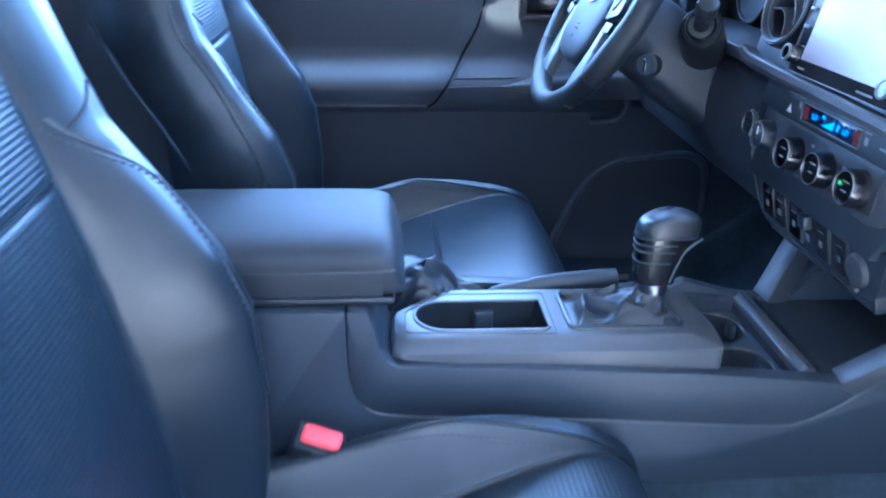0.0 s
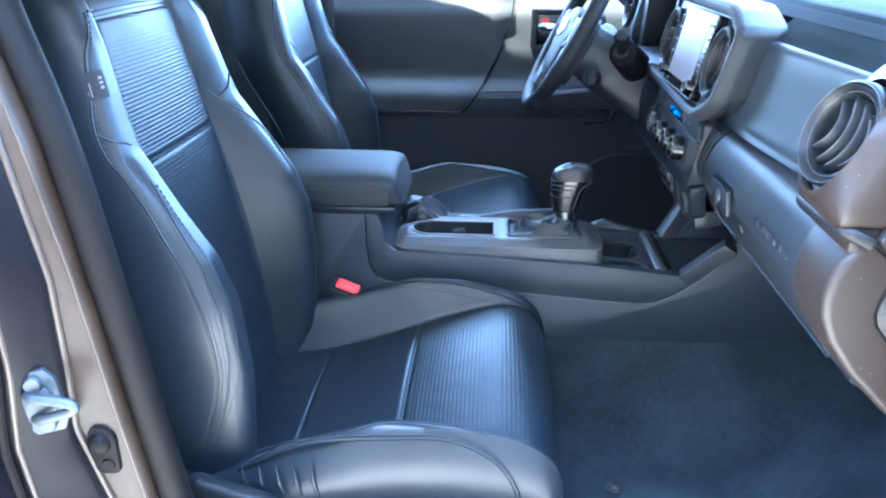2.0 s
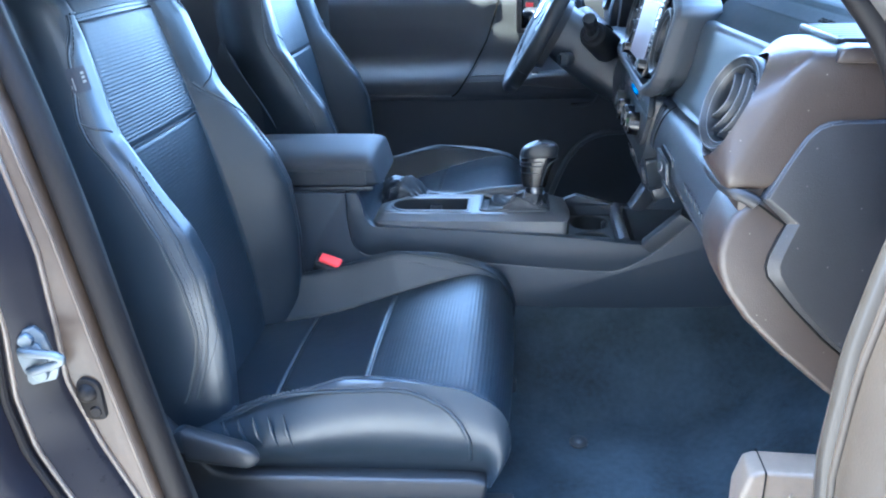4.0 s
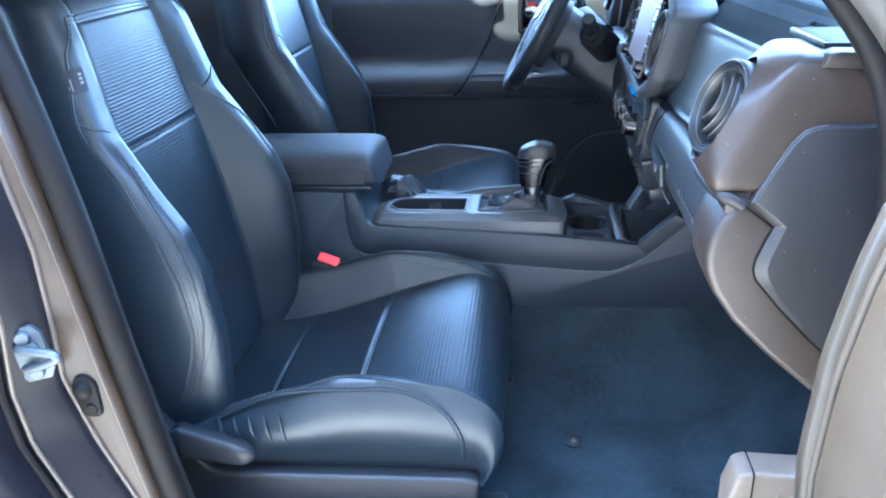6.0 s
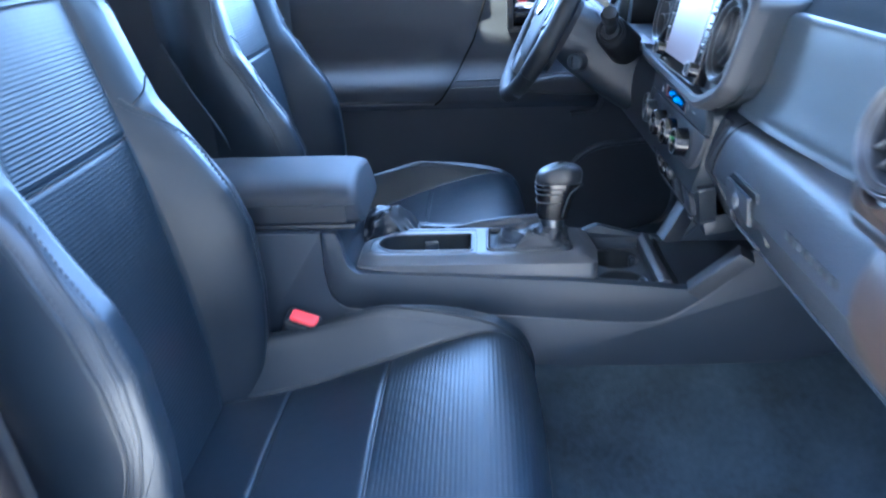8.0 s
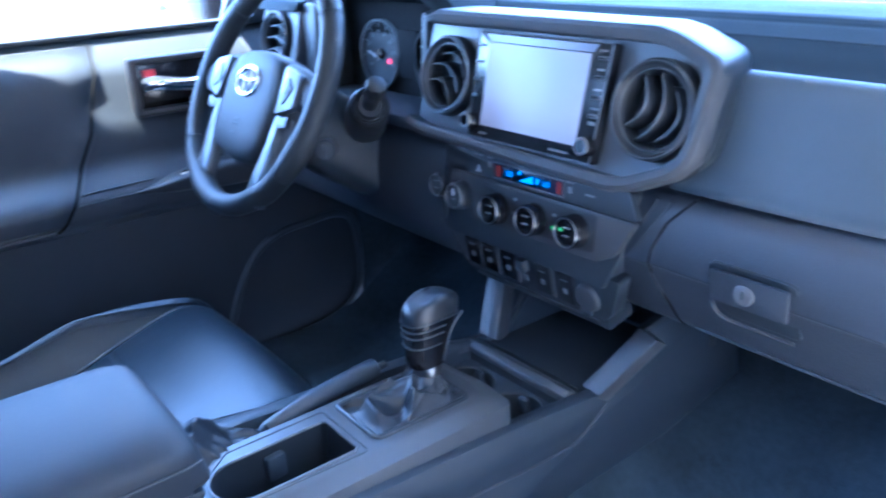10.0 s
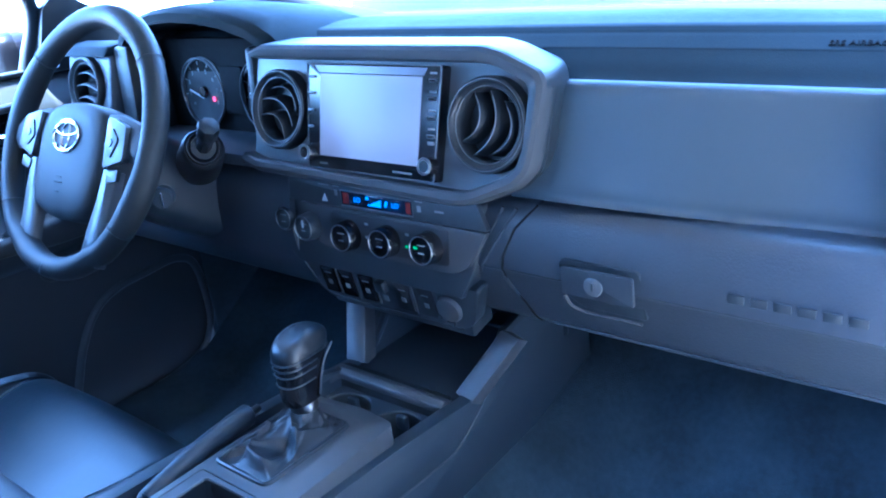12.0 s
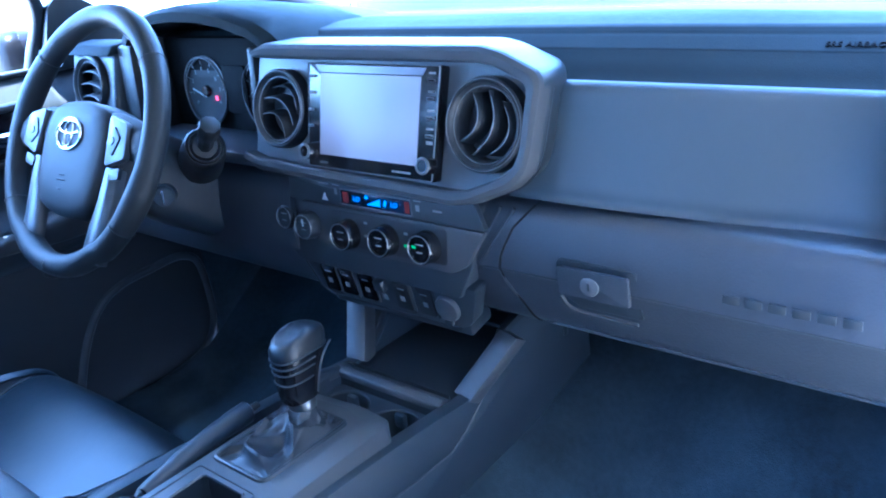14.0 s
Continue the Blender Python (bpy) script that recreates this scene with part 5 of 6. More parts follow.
def sweep(profile, ys, n=6, back=(0.03, 0, -0.004), shift=None):
    """A dashboard skin: a smooth side profile (x, z) carried across from y to y."""
    prof = smooth_path([(x, 0, z) for x, z in profile], n) if n else [Vector((x, 0, z)) for x, z in profile]
    rings = [[Vector((p.x, y, p.z)) + (Vector(shift(y)) if shift else Vector()) for p in prof] for y in ys]
    return thick(rings, back)


YR = np.linspace(-0.705, 0.735, 60)
top_prof = [(0.79, 1.240), (0.45, 1.288), (0.25, 1.3055), (0.165, 1.3050), (0.1480, 1.3035), (0.1420, 1.3000), (0.1380, 1.2965), (0.1340, 1.2942), (0.1215, 1.2865), (0.1180, 1.2843), (0.1165, 1.2825)]
part("top_pad", sweep(top_prof, YR, 6, (0.0, 0, -0.02), lambda y: (-0.032 * step(-0.56, -0.26, y), 0, -0.02 * step(0.55, 0.75, abs(y)) + 0.007 * step(-0.56, -0.26, y))), DASH_TOP, dash)
band = [(0.1172, 1.2832), (0.112, 1.2785), (0.102, 1.270), (0.090, 1.259), (0.080, 1.252)]
def bow(y):
    s = step(-0.56, -0.26, y)
    return (-0.032 * s, 0, 0.007 * s)


part("recess_band", sweep(band, np.linspace(-0.62, -0.20, 30), 4, (0.03, 0, 0.01), bow), DASH_TOP, dash)
upper_prof = [(0.076, 1.2555), (0.070, 1.250), (0.066, 1.235), (0.060, 1.20), (0.052, 1.165), (0.046, 1.145), (0.044, 1.134), (0.040, 1.128)]
part("upper_panel", sweep(upper_prof, np.linspace(-0.615, -0.19, 30), 5, (0.03, 0, 0), bow), DASH_SOFT, dash, "smooth soft-touch upper panel")
glove_prof = [(0.050, 1.130), (0.030, 1.1305), (0.012, 1.127), (0.001, 1.116), (-0.006, 1.095), (-0.011, 1.072), (-0.0128, 1.056), (-0.0125, 1.050), (-0.008, 1.044), (0.014, 1.005), (0.032, 0.972), (0.045, 0.960)]
def joint_y(z):
    return ip(z, [0.94, 0.996, 1.025, 1.068, 1.101, 1.125, 1.14], [-0.205, -0.192, -0.181, -0.186, -0.200, -0.222, -0.230])


def lid_sheet(y_a, y_b, n, shift=0.0):
    """The glove box skin between two lines that may run aslant."""
    prof = smooth_path([(x, 0, z) for x, z in glove_prof], 5)
    rings = []
    for t in np.linspace(0, 1, n):
        rings.append([Vector((p.x + shift, y_a(p.z) + (y_b(p.z) - y_a(p.z)) * t, p.z)) for p in prof])
    return thick(rings, (0.035, 0, -0.005))


gb = part("glove_box", lid_sheet(lambda z: -0.612, lambda z: joint_y(z) - 0.0014, 34), DASH_HARD, dash, "grained glove box lid")
part("glove_surround", lid_sheet(lambda z: joint_y(z) + 0.0014, lambda z: -0.112, 14, -0.002), DASH_HARD, dash, "grained panel beside the glove box")
knee_prof = [(0.040, 0.963), (0.055, 0.954), (0.10, 0.935), (0.20, 0.90), (0.40, 0.86), (0.60, 0.84)]
part("knee_panel", sweep(knee_prof, np.linspace(-0.66, -0.13, 24), 4, (0, 0, 0.02)), DASH_HARD, dash)
part("glove_side_gap", tube([(p.x - 0.0002, joint_y(p.z), p.z) for p in smooth_path([(x, 0, z) for x, z in glove_prof[2:]], 4)], 0.0017, 6), VOID, dash)
part("glove_gap", tube([(0.036, y, 0.9655) for y in np.linspace(-0.61, -0.22, 8)], 0.002, 6), BLACK, dash)


def glove_x(z):
    return ip(z, [0.96, 0.972, 1.005, 1.044, 1.050, 1.056, 1.072, 1.095, 1.116], [0.045, 0.032, 0.014, -0.008, -0.0125, -0.0128, -0.011, -0.006, 0.001])


# slanting ridges beside the climate panel
for (ya, za), (yb, zb) in (((-0.183, 1.124), (-0.135, 1.029)), ((-0.202, 1.124), (-0.148, 1.039))):
    part("cheek_ridge", tube([Vector((glove_x(za + (zb - za) * t) - 0.0015, ya + (yb - ya) * t, za + (zb - za) * t)) for t in np.linspace(0, 1, 12)], 0.0022, 8), DASH_HARD, dash)
# latch
lt = part("latch_recess", prism(rounded([(-0.358, 1.012), (-0.280, 1.012), (-0.262, 1.030), (-0.262, 1.078), (-0.358, 1.078)], 0.006), lambda a, b, d: Vector((glove_x(b) - d, a, b)), -0.004, 0.0035, 0.0015), BLACK, gb)
part("latch_paddle", prism(rounded([(-0.353, 1.037), (-0.267, 1.037), (-0.267, 1.073), (-0.353, 1.073)], 0.004), lambda a, b, d: Vector((glove_x(1.06) - 0.002 - d - 0.10 * (b - 1.055), a, b)), 0.0, 0.0055, 0.002), DASH_HARD, gb, "glove box release paddle")
part("latch_lip", tube(smooth_path([(-0.010, -0.266, 1.032), (-0.008, -0.272, 1.020), (-0.005, -0.288, 1.0135), (-0.004, -0.32, 1.0125), (-0.004, -0.356, 1.0125)], 4), 0.0022, 6), SURROUND, gb)
part("lock", lathe([(0.0, 0.0025), (0.009, 0.0025), (0.0110, 0.0015), (0.0115, 0.0)], (-0.0200, -0.307, 1.055), (-1, 0, 0.1), 26), SATIN, gb, "round key lock")
part("keyhole", box((-0.0230, -0.307, 1.0555), (0.001, 0.0025, 0.009), 0), BLACK, gb)
# embossed name, kept as plain raised shapes
W = 0.130 / 6
for k in range(6):
    yk = -0.447 - W * (k + 0.45)
    part("raised_bar", box((glove_x(1.068) - 0.0010, yk, 1.0685), (0.0018, W * 0.74, 0.0100), 0.0006, 2, (0, -6, 0)), BLACK, gb)

# passenger end of the dashboard with its vent pod
def crease_x(z):
    return ip(z, [1.138, 1.168, 1.186, 1.217, 1.245, 1.268, 1.287], [-0.021, -0.018, -0.008, 0.007, 0.021, 0.033, 0.048])


def pod_ring(off, f, grow=0.0, flat_x=None):
    """From the round mouth (f 0) to the squared end of the dashboard (f 1), off behind the crease."""
    e = 1.0 - 0.74 * f
    hy, hz = 0.0530 + (0.0095 + grow) * f, 0.0535 + (0.0175 + grow) * f
    cy, cz = -0.645 - 0.0025 * f, 1.2225 - 0.006 * f
    out = []
    for a in np.linspace(0, 2 * math.pi, 65)[:-1]:
        c_, s_ = math.cos(a), math.sin(a)
        y = cy + hy * math.copysign(abs(c_) ** e, c_)
        z = cz + hz * math.copysign(abs(s_) ** e, s_)
        x = crease_x(z) + off + 0.10 * (y - cy) * (1 - f)
        out.append(Vector((x if flat_x is None else flat_x, y, z)))
    return out


vent_pod = part("vent_pod", loft([pod_ring(-0.009, 0.0), pod_ring(-0.0185, 0.0), pod_ring(-0.0172, 0.08), pod_ring(-0.0135, 0.28), pod_ring(-0.0095, 0.52), pod_ring(-0.0055, 0.76), pod_ring(-0.0022, 0.95),
                                  pod_ring(0.0, 1.0), pod_ring(0.0030, 1.0, 0.0008), pod_ring(0.014, 1.0, 0.0012), pod_ring(0.05, 1.0, 0.0012), pod_ring(0, 1.0, 0.0012, 0.24)]), END_HARD, dash, "grained end pod", sharp=70)
lip = smooth_path([(-0.014, -0.590, 1.143), (-0.019, -0.610, 1.1435), (-0.0195, -0.655, 1.1445), (-0.016, -0.690, 1.1445), (-0.009, -0.7025, 1.143), (0.001, -0.7065, 1.139), (0.010, -0.708, 1.134)], 6)
part("pod_lip", tube(lip, [0.0040] + [0.0062] * (len(lip) - 2) + [0.0040], 14, flat=1.2), END_COVER, dash, "rounded dark lip under the vent")
part("pod_foot", box((0.034, -0.653, 1.137), (0.084, 0.096, 0.030), 0.004), END_HARD, dash)
part("lip_gap", tube([p + Vector((-0.0012, -0.0014, 0.0062)) for p in lip[4:]], 0.0013, 6), VOID, dash)
end_out = [(0.020, 1.140), (0.002, 1.131), (-0.012, 1.116), (-0.0195, 1.095), (-0.0225, 1.075), (-0.0205, 1.056), (-0.010, 1.030), (0.014, 0.996), (0.055, 0.955), (0.115, 0.903), (0.20, 0.845), (0.30, 0.79), (0.30, 1.140)]
part("lower_end", prism(end_out, xz, -0.7055, -0.614, 0.009, 4), END_HARD, dash, "grained lower end panel", sharp=60)
cover_foot = [(0.30, 1.226), (0.078, 1.2215), (0.066, 1.220), (0.057, 1.216), (0.046, 1.204), (0.032, 1.178), (0.0135, 1.139), (0.042, 1.1115), (0.036, 1.097), (0.029, 1.076), (0.0275, 1.064), (0.031, 1.052), (0.040, 1.041), (0.062, 1.015), (0.097, 0.979), (0.30, 0.80)]
cover_face = [(0.30, 1.223), (0.079, 1.2188), (0.068, 1.2172), (0.059, 1.2133), (0.0485, 1.2028), (0.0348, 1.1768), (0.0185, 1.1415), (0.0520, 1.1145), (0.0465, 1.098), (0.0405, 1.079), (0.0385, 1.067), (0.041, 1.057), (0.0475, 1.0455), (0.069, 1.0170), (0.1025, 0.9815), (0.30, 0.803)]
cover = part("end_cover", soften(loft([[xz(x, z, -0.700) for x, z in cover_foot], [xz(x, z, -0.7085) for x, z in cover_foot], [xz(x, z, -0.7165) for x, z in cover_face]]), 0.0014, 2, 18), END_COVER, dash, "clip-on end cover in a shaded tone", sharp=50)
part("cover_edge", loft([[xz(x, z, -0.7089), xz(u, w, -0.7168)] for (x, z), (u, w) in zip(cover_foot[7:], cover_face[7:])], False, False), END_COVER, cover, "chamfer of the cover")
# Pale bead paints the highlight along the cover's upper edge.
part("cover_edge", tube([xz((x + u) / 2, (z + w) / 2, -0.7128) for (x, z), (u, w) in zip(cover_foot[1:7], cover_face[1:7])], 0.0011, 6), SURROUND, cover, "pale bead as edge highlight")
part("cover_gap", tube([xz(0.008, 1.136, -0.7085)] + [xz(x - 0.0012, z - 0.0006, -0.7082) for x, z in cover_foot[7:]], 0.0013, 6), VOID, dash)
part("defroster_bezel", prism([(0.064, 1.276), (0.069, 1.2885), (0.080, 1.2915), (0.20, 1.2885), (0.20, 1.272)], xz, -0.7135, -0.683, 0.003, 2), END_HARD, dash, "grey side defroster bezel")
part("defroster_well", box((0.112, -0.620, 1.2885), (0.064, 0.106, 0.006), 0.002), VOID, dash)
for k in range(7):
    part("defroster_slat", box((0.112, -0.573 - 0.0157 * k, 1.2915), (0.062, 0.005, 0.005), 0.001, 2, (25, 0, 0)), BLACK, dash)
part("defroster_frame", joined(box((0.0775, -0.620, 1.2905), (0.006, 0.116, 0.008), 0.0015), box((0.1455, -0.620, 1.2905), (0.004, 0.116, 0.008), 0.0015), box((0.112, -0.564, 1.2905), (0.066, 0.004, 0.008), 0.0015), box((0.112, -0.676, 1.2905), (0.066, 0.004, 0.008), 0.0015)), END_COVER, dash)


def vent(center, axis, radius, slats, spin=0.0, bend=0.25, slat_material=ARM_GREY):
    """A round air vent: stepped ring, dark bore, broad curved slats."""
    c, ax = Vector(center), Vector(axis).normalized()
    q = ax.to_track_quat("Z", "Y")
    r = radius
    ringp = part("vent_ring", lathe([(r * 0.72, -0.032), (r * 0.735, -0.004), (r * 0.76, 0.002), (r * 0.785, 0.004), (r * 0.81, 0.0035), (r * 0.85, 0.0075), (r * 0.89, 0.0090), (r * 0.915, 0.0072), (r * 0.945, 0.0085), (r * 0.985, 0.0065), (r, 0.0), (r, -0.02)], c, ax, 56), VENT_BLACK, dash, "black stepped vent ring")
    for k, h, w in ((0.792, 0.0042, 0.010), (0.935, 0.0084, 0.012)):
        part("bright_ring", tube([c + q @ Vector((r * k * math.cos(a), r * k * math.sin(a), h)) for a in np.linspace(0, 2 * math.pi, 57)[:-1]], r * w, 6, True), SATIN, ringp, "thin satin grey ring")
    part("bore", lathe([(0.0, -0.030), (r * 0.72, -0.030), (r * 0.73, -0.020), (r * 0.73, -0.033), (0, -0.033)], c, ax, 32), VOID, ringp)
    R = Matrix.Rotation(radians(spin), 3, "Z")
    for k in range(slats):
        o = (k - (slats - 1) / 2) * r * 1.22 / slats
        half = math.sqrt(max(1e-6, (r * 0.70) ** 2 - o * o))
        rings = []
        for f in np.linspace(-1, 1, 15):
            x = o + bend * r * (1 - f * f) - bend * r * 0.5
            y = half * f
            rings.append([c + q @ (R @ Vector((x + dx, y, dz))) for dx, dz in ((-0.0011, 0.0), (0.0, 0.0012), (0.0012, 0.0), (0.0050, -0.012), (0.0070, -0.022), (0.0048, -0.022), (0.0026, -0.012))])
        part("slat", loft(rings), VENT_BLACK, ringp)
        # Pale tube paints the light along the black slat's front edge.
        part("slat_edge", tube([r_[1] for r_ in rings[1:-1]], 0.0007, 6), slat_material, ringp, "front edge of the slat with a painted glint")
    return ringp


POD_VENT, POD_AXIS = (-0.0075, -0.645, 1.2225), Vector((-0.91, -0.20, 0.36))
cutout(vent_pod, lathe([(0.0395, -0.055), (0.0395, 0.06)], POD_VENT, POD_AXIS, 40))
vent(POD_VENT, POD_AXIS, 0.0535, 4, -10, 0.30)
TH = math.atan(0.24)
SN = Vector((-math.cos(TH), 0, math.sin(TH)))
SV = Vector((math.sin(TH), 0, math.cos(TH)))
SO = Vector((-0.010, 0, 1.222))


def stack(u, v, w=0.0):
    """A point on the leaning centre face: u to the driver's side, v up, w out of it."""
    return SO + Vector((0, u, 0)) + SV * v + SN * w


def st3(a, b, d):
    return stack(a, b, d)


outer = [(0.236, 0.076), (0.205, 0.088), (-0.166, 0.087), (-0.193, 0.081), (-0.243, 0.061), (-0.250, 0.048), (-0.243, -0.026), (-0.238, -0.048), (-0.221, -0.066), (-0.167, -0.090), (-0.140, -0.096), (0.215, -0.088), (0.243, -0.080)]
inner = [(0.222, 0.068), (0.205, 0.068), (-0.160, 0.068), (-0.185, 0.064), (-0.226, 0.047), (-0.230, 0.038), (-0.226, -0.024), (-0.220, -0.042), (-0.208, -0.053), (-0.157, -0.075), (-0.136, -0.078), (0.215, -0.070), (0.240, -0.063)]


def frame_ring(outline, w):
    """The open outline with eased corners, lifted by w."""
    out = [outline[0]]
    for p, q, r in zip(outline, outline[1:], outline[2:]):
        a, c, e = Vector(p), Vector(q), Vector(r)
        k0, k1 = min(0.008, (a - c).length * 0.4), min(0.008, (e - c).length * 0.4)
        u, v = c + (a - c).normalized() * k0, c + (e - c).normalized() * k1
        out += [tuple(u * (1 - t) ** 2 + c * 2 * t * (1 - t) + v * t * t) for t in (0.0, 0.25, 0.5, 0.75, 1.0)]
    return [stack(x, y, w) for x, y in out + [outline[-1]]]


def between(f, w):
    return [a.lerp(b, f) + SN * w for a, b in zip(frame_ring(outer, 0), frame_ring(inner, 0))]


deep = [Vector((0.066, p.y * 0.955, 1.222 + (p.z - 1.222) * 0.95 + 0.006)) for p in frame_ring(outer, -0.012)]
part("surround_side", loft([deep, [p + Vector((0.035, 0, 0.002)) for p in frame_ring(outer, -0.012)], frame_ring(outer, -0.001)], False, False), BLACK, dash)
part("centre_surround", loft([frame_ring(outer, -0.014), frame_ring(outer, 0.0), between(0.12, 0.0045), between(0.40, 0.0075), between(0.80, 0.0065), between(0.95, 0.0045), frame_ring(inner, 0.001), frame_ring(inner, -0.022), [p + SN * -0.02 for p in frame_ring(outer, -0.002)]], False, False), SURROUND, dash, "satin dark grey faceted surround", sharp=28)
for k in (0, -1):
    part("surround_end", prism([(0, 0), (0, 1), (1, 1), (1, 0)], lambda a, b, d: frame_ring(outer, -0.016 + 0.022 * a)[k].lerp(frame_ring(inner, -0.016 + 0.022 * a)[k], b) + Vector((0, d, 0)), -0.003, 0.0, 0.001), SURROUND, dash)
centre_face = part("centre_face", prism([(0.234, 0.070)] + [(a * 0.998, b * 0.998) for a, b in inner[1:-1]] + [(0.238, -0.066)], st3, -0.030, -0.014, 0), SATIN, dash)
for y in (0.173, -0.176):
    cutout(centre_face, lathe([(0.0415, -0.06), (0.0415, 0.06)], stack(y, 0.0, -0.004), SN, 40))
    vent(stack(y, 0.0, -0.004), SN, 0.0545, 3, -14 if y < 0 else 58, 0.34)

# screen unit
scr = part("screen_unit", prism(rounded([(0.113, 0.064), (-0.113, 0.064), (-0.108, -0.072), (0.108, -0.072)], 0.004), st3, -0.014, 0.003, 0.002), GLOSS, dash, "gloss black screen unit")
part("display", prism([(0.087, 0.050), (-0.084, 0.050), (-0.082, -0.0545), (0.085, -0.0545)], st3, 0.0032, 0.0042, 0), SCREEN, scr, "bright washed-out display")
part("display_top", prism([(0.098, 0.0605), (-0.092, 0.0605), (-0.086, 0.0515), (0.089, 0.0515)], st3, 0.0032, 0.0036, 0), STATUS, scr, "dim status strip")
part("unit_edge", tube([stack(u, v, 0.0032) for u, v in rounded([(0.112, 0.0635), (-0.112, 0.0635), (-0.107, -0.0715), (0.107, -0.0715)], 0.004)], 0.0009, 6, True), ARM_GREY, scr)
for k, v in enumerate((0.046, 0.025, 0.003, -0.018)):
    part("screen_key", box(stack(-0.1005, v, 0.004), (0.003, 0.012, 0.0045), 0.001, 2, (0, math.degrees(-TH), 0)), SATIN_METAL, scr)
    part("key_slot", box(stack(-0.1005, v, 0.0056), (0.001, 0.0085, 0.0020), 0.0004, 2, (0, math.degrees(-TH), 0)), GLOSS, scr)
    part("key_print", box(stack(-0.1005, v + 0.0085, 0.0035), (0.0008, 0.010, 0.0022), 0), GREY_MARK, scr)
    part("screen_key", box(stack(0.1030, v, 0.004), (0.003, 0.009, 0.0035), 0.001, 2), SATIN_METAL, scr)
part("key_print", box(stack(-0.1005, -0.026, 0.0035), (0.0008, 0.010, 0.004), 0), GREY_MARK, scr)
part("key_print", box(stack(-0.058, -0.0645, 0.0035), (0.0008, 0.030, 0.0022), 0), GREY_MARK, scr)
part("key_print", box(stack(0.078, -0.0645, 0.0035), (0.0008, 0.014, 0.0022), 0), GREY_MARK, scr)
for y in (0.102, -0.102):
    k = part("screen_knob", lathe([(0.0, 0.014), (0.0075, 0.014), (0.0095, 0.012), (0.0105, 0.003), (0.0115, 0.0)], stack(y, -0.052, 0.003), SN, 30), GLOSS, scr)
    part("knob_ring", tube([stack(y, -0.052, 0.0165) + Vector((0, 0.0088 * math.cos(w), 0)) + SV * (0.0088 * math.sin(w)) for w in np.linspace(0, 2 * math.pi, 25)[:-1]], 0.0017, 8, True), SATIN, k, "pale ring")

# climate panel
CT = radians(6)


def clim(u, v, w=0.0):
    return Vector((-0.024, u, 1.078)) + Vector((math.sin(CT), 0, math.cos(CT))) * v + Vector((-math.cos(CT), 0, math.sin(CT))) * w


part("stack_core", prism([(0.235, 0.055), (-0.150, 0.055), (-0.160, 0.045), (-0.150, -0.03), (-0.128, -0.075), (0.165, -0.075), (0.235, -0.03)], clim, -0.06, -0.006, 0.004), BLACK, dash)
upper_strip = part("button_strip", prism(rounded([(0.165, 0.052), (-0.160, 0.052), (-0.175, 0.021), (0.165, 0.021)], 0.004), clim, -0.006, 0.003, 0.001), BLACK, dash)
part("climate_display", prism([(0.060, 0.044), (-0.062, 0.044), (-0.064, 0.026), (0.058, 0.026)], clim, 0.003, 0.0045, 0.0006), LCD, upper_strip)
part("display_frame", tube([clim(a, b, 0.0045) for a, b in ((0.061, 0.045), (-0.063, 0.045), (-0.065, 0.025), (0.059, 0.025))], 0.0009, 6, True), SATIN, upper_strip)
for a, b in ((0.057, 0.046), (-0.053, -0.061)):
    part("display_edge", prism([(a, 0.0425), (b, 0.0425), (b - 0.001, 0.0275), (a - 0.001, 0.0275)], clim, 0.0046, 0.0050, 0), LCD_RED, upper_strip)
FACE = Matrix(((0, math.sin(CT), -math.cos(CT)), (-1, 0, 0), (0, math.cos(CT), math.sin(CT)))).to_4x4()
for t, u in (("LO", 0.030), ("LO", -0.036)):
    part("reading", lettering(t, 0.0092, Matrix.Translation(clim(u, 0.035, 0.0054)) @ FACE, 0.0002), LCD_BLUE, upper_strip, "lit blue reading")
part("fan_bars", prism([(0.012, 0.030), (-0.012, 0.030), (-0.012, 0.040)], clim, 0.0050, 0.0056, 0), LCD_BLUE, upper_strip)
part("fan_mark", box(clim(0.012, 0.0395, 0.0052), (0.0006, 0.005, 0.004), 0), LCD_BLUE, upper_strip)
part("flow_mark", box(clim(-0.0205, 0.0355, 0.0052), (0.0006, 0.004, 0.008), 0.0, 2, (20, 0, 0)), LCD_BLUE, upper_strip)
part("hazard_mark", prism([(0.098, 0.026), (0.087, 0.026), (0.0925, 0.0365)], clim, 0.003, 0.0036, 0), WHITE_MARK, upper_strip, "pale hazard triangle")
for u, v, w, h in ((0.094, 0.049, 0.020, 0.0012), (0.070, 0.049, 0.012, 0.0012), (0.0705, 0.040, 0.005, 0.008), (-0.073, 0.045, 0.012, 0.0012), (-0.0735, 0.036, 0.006, 0.008), (-0.105, 0.036, 0.014, 0.0025)):
    part("button_print", box(clim(u, v, 0.0034), (0.0006, w, h), 0), GREY_MARK, upper_strip)
knob_plate = part("knob_plate", prism(rounded([(0.148, 0.019), (-0.174, 0.019), (-0.146, -0.028), (-0.124, -0.040), (0.100, -0.040), (0.108, -0.034), (0.150, -0.034)], 0.008), clim, -0.006, 0.002, 0.001), SURROUND, dash, "dark satin knob plate")
part("dark_plate", prism(rounded([(0.085, 0.014), (-0.118, 0.016), (-0.118, -0.032), (0.085, -0.034)], 0.008), clim, 0.002, 0.003, 0.0005), VENT_BLACK, knob_plate)


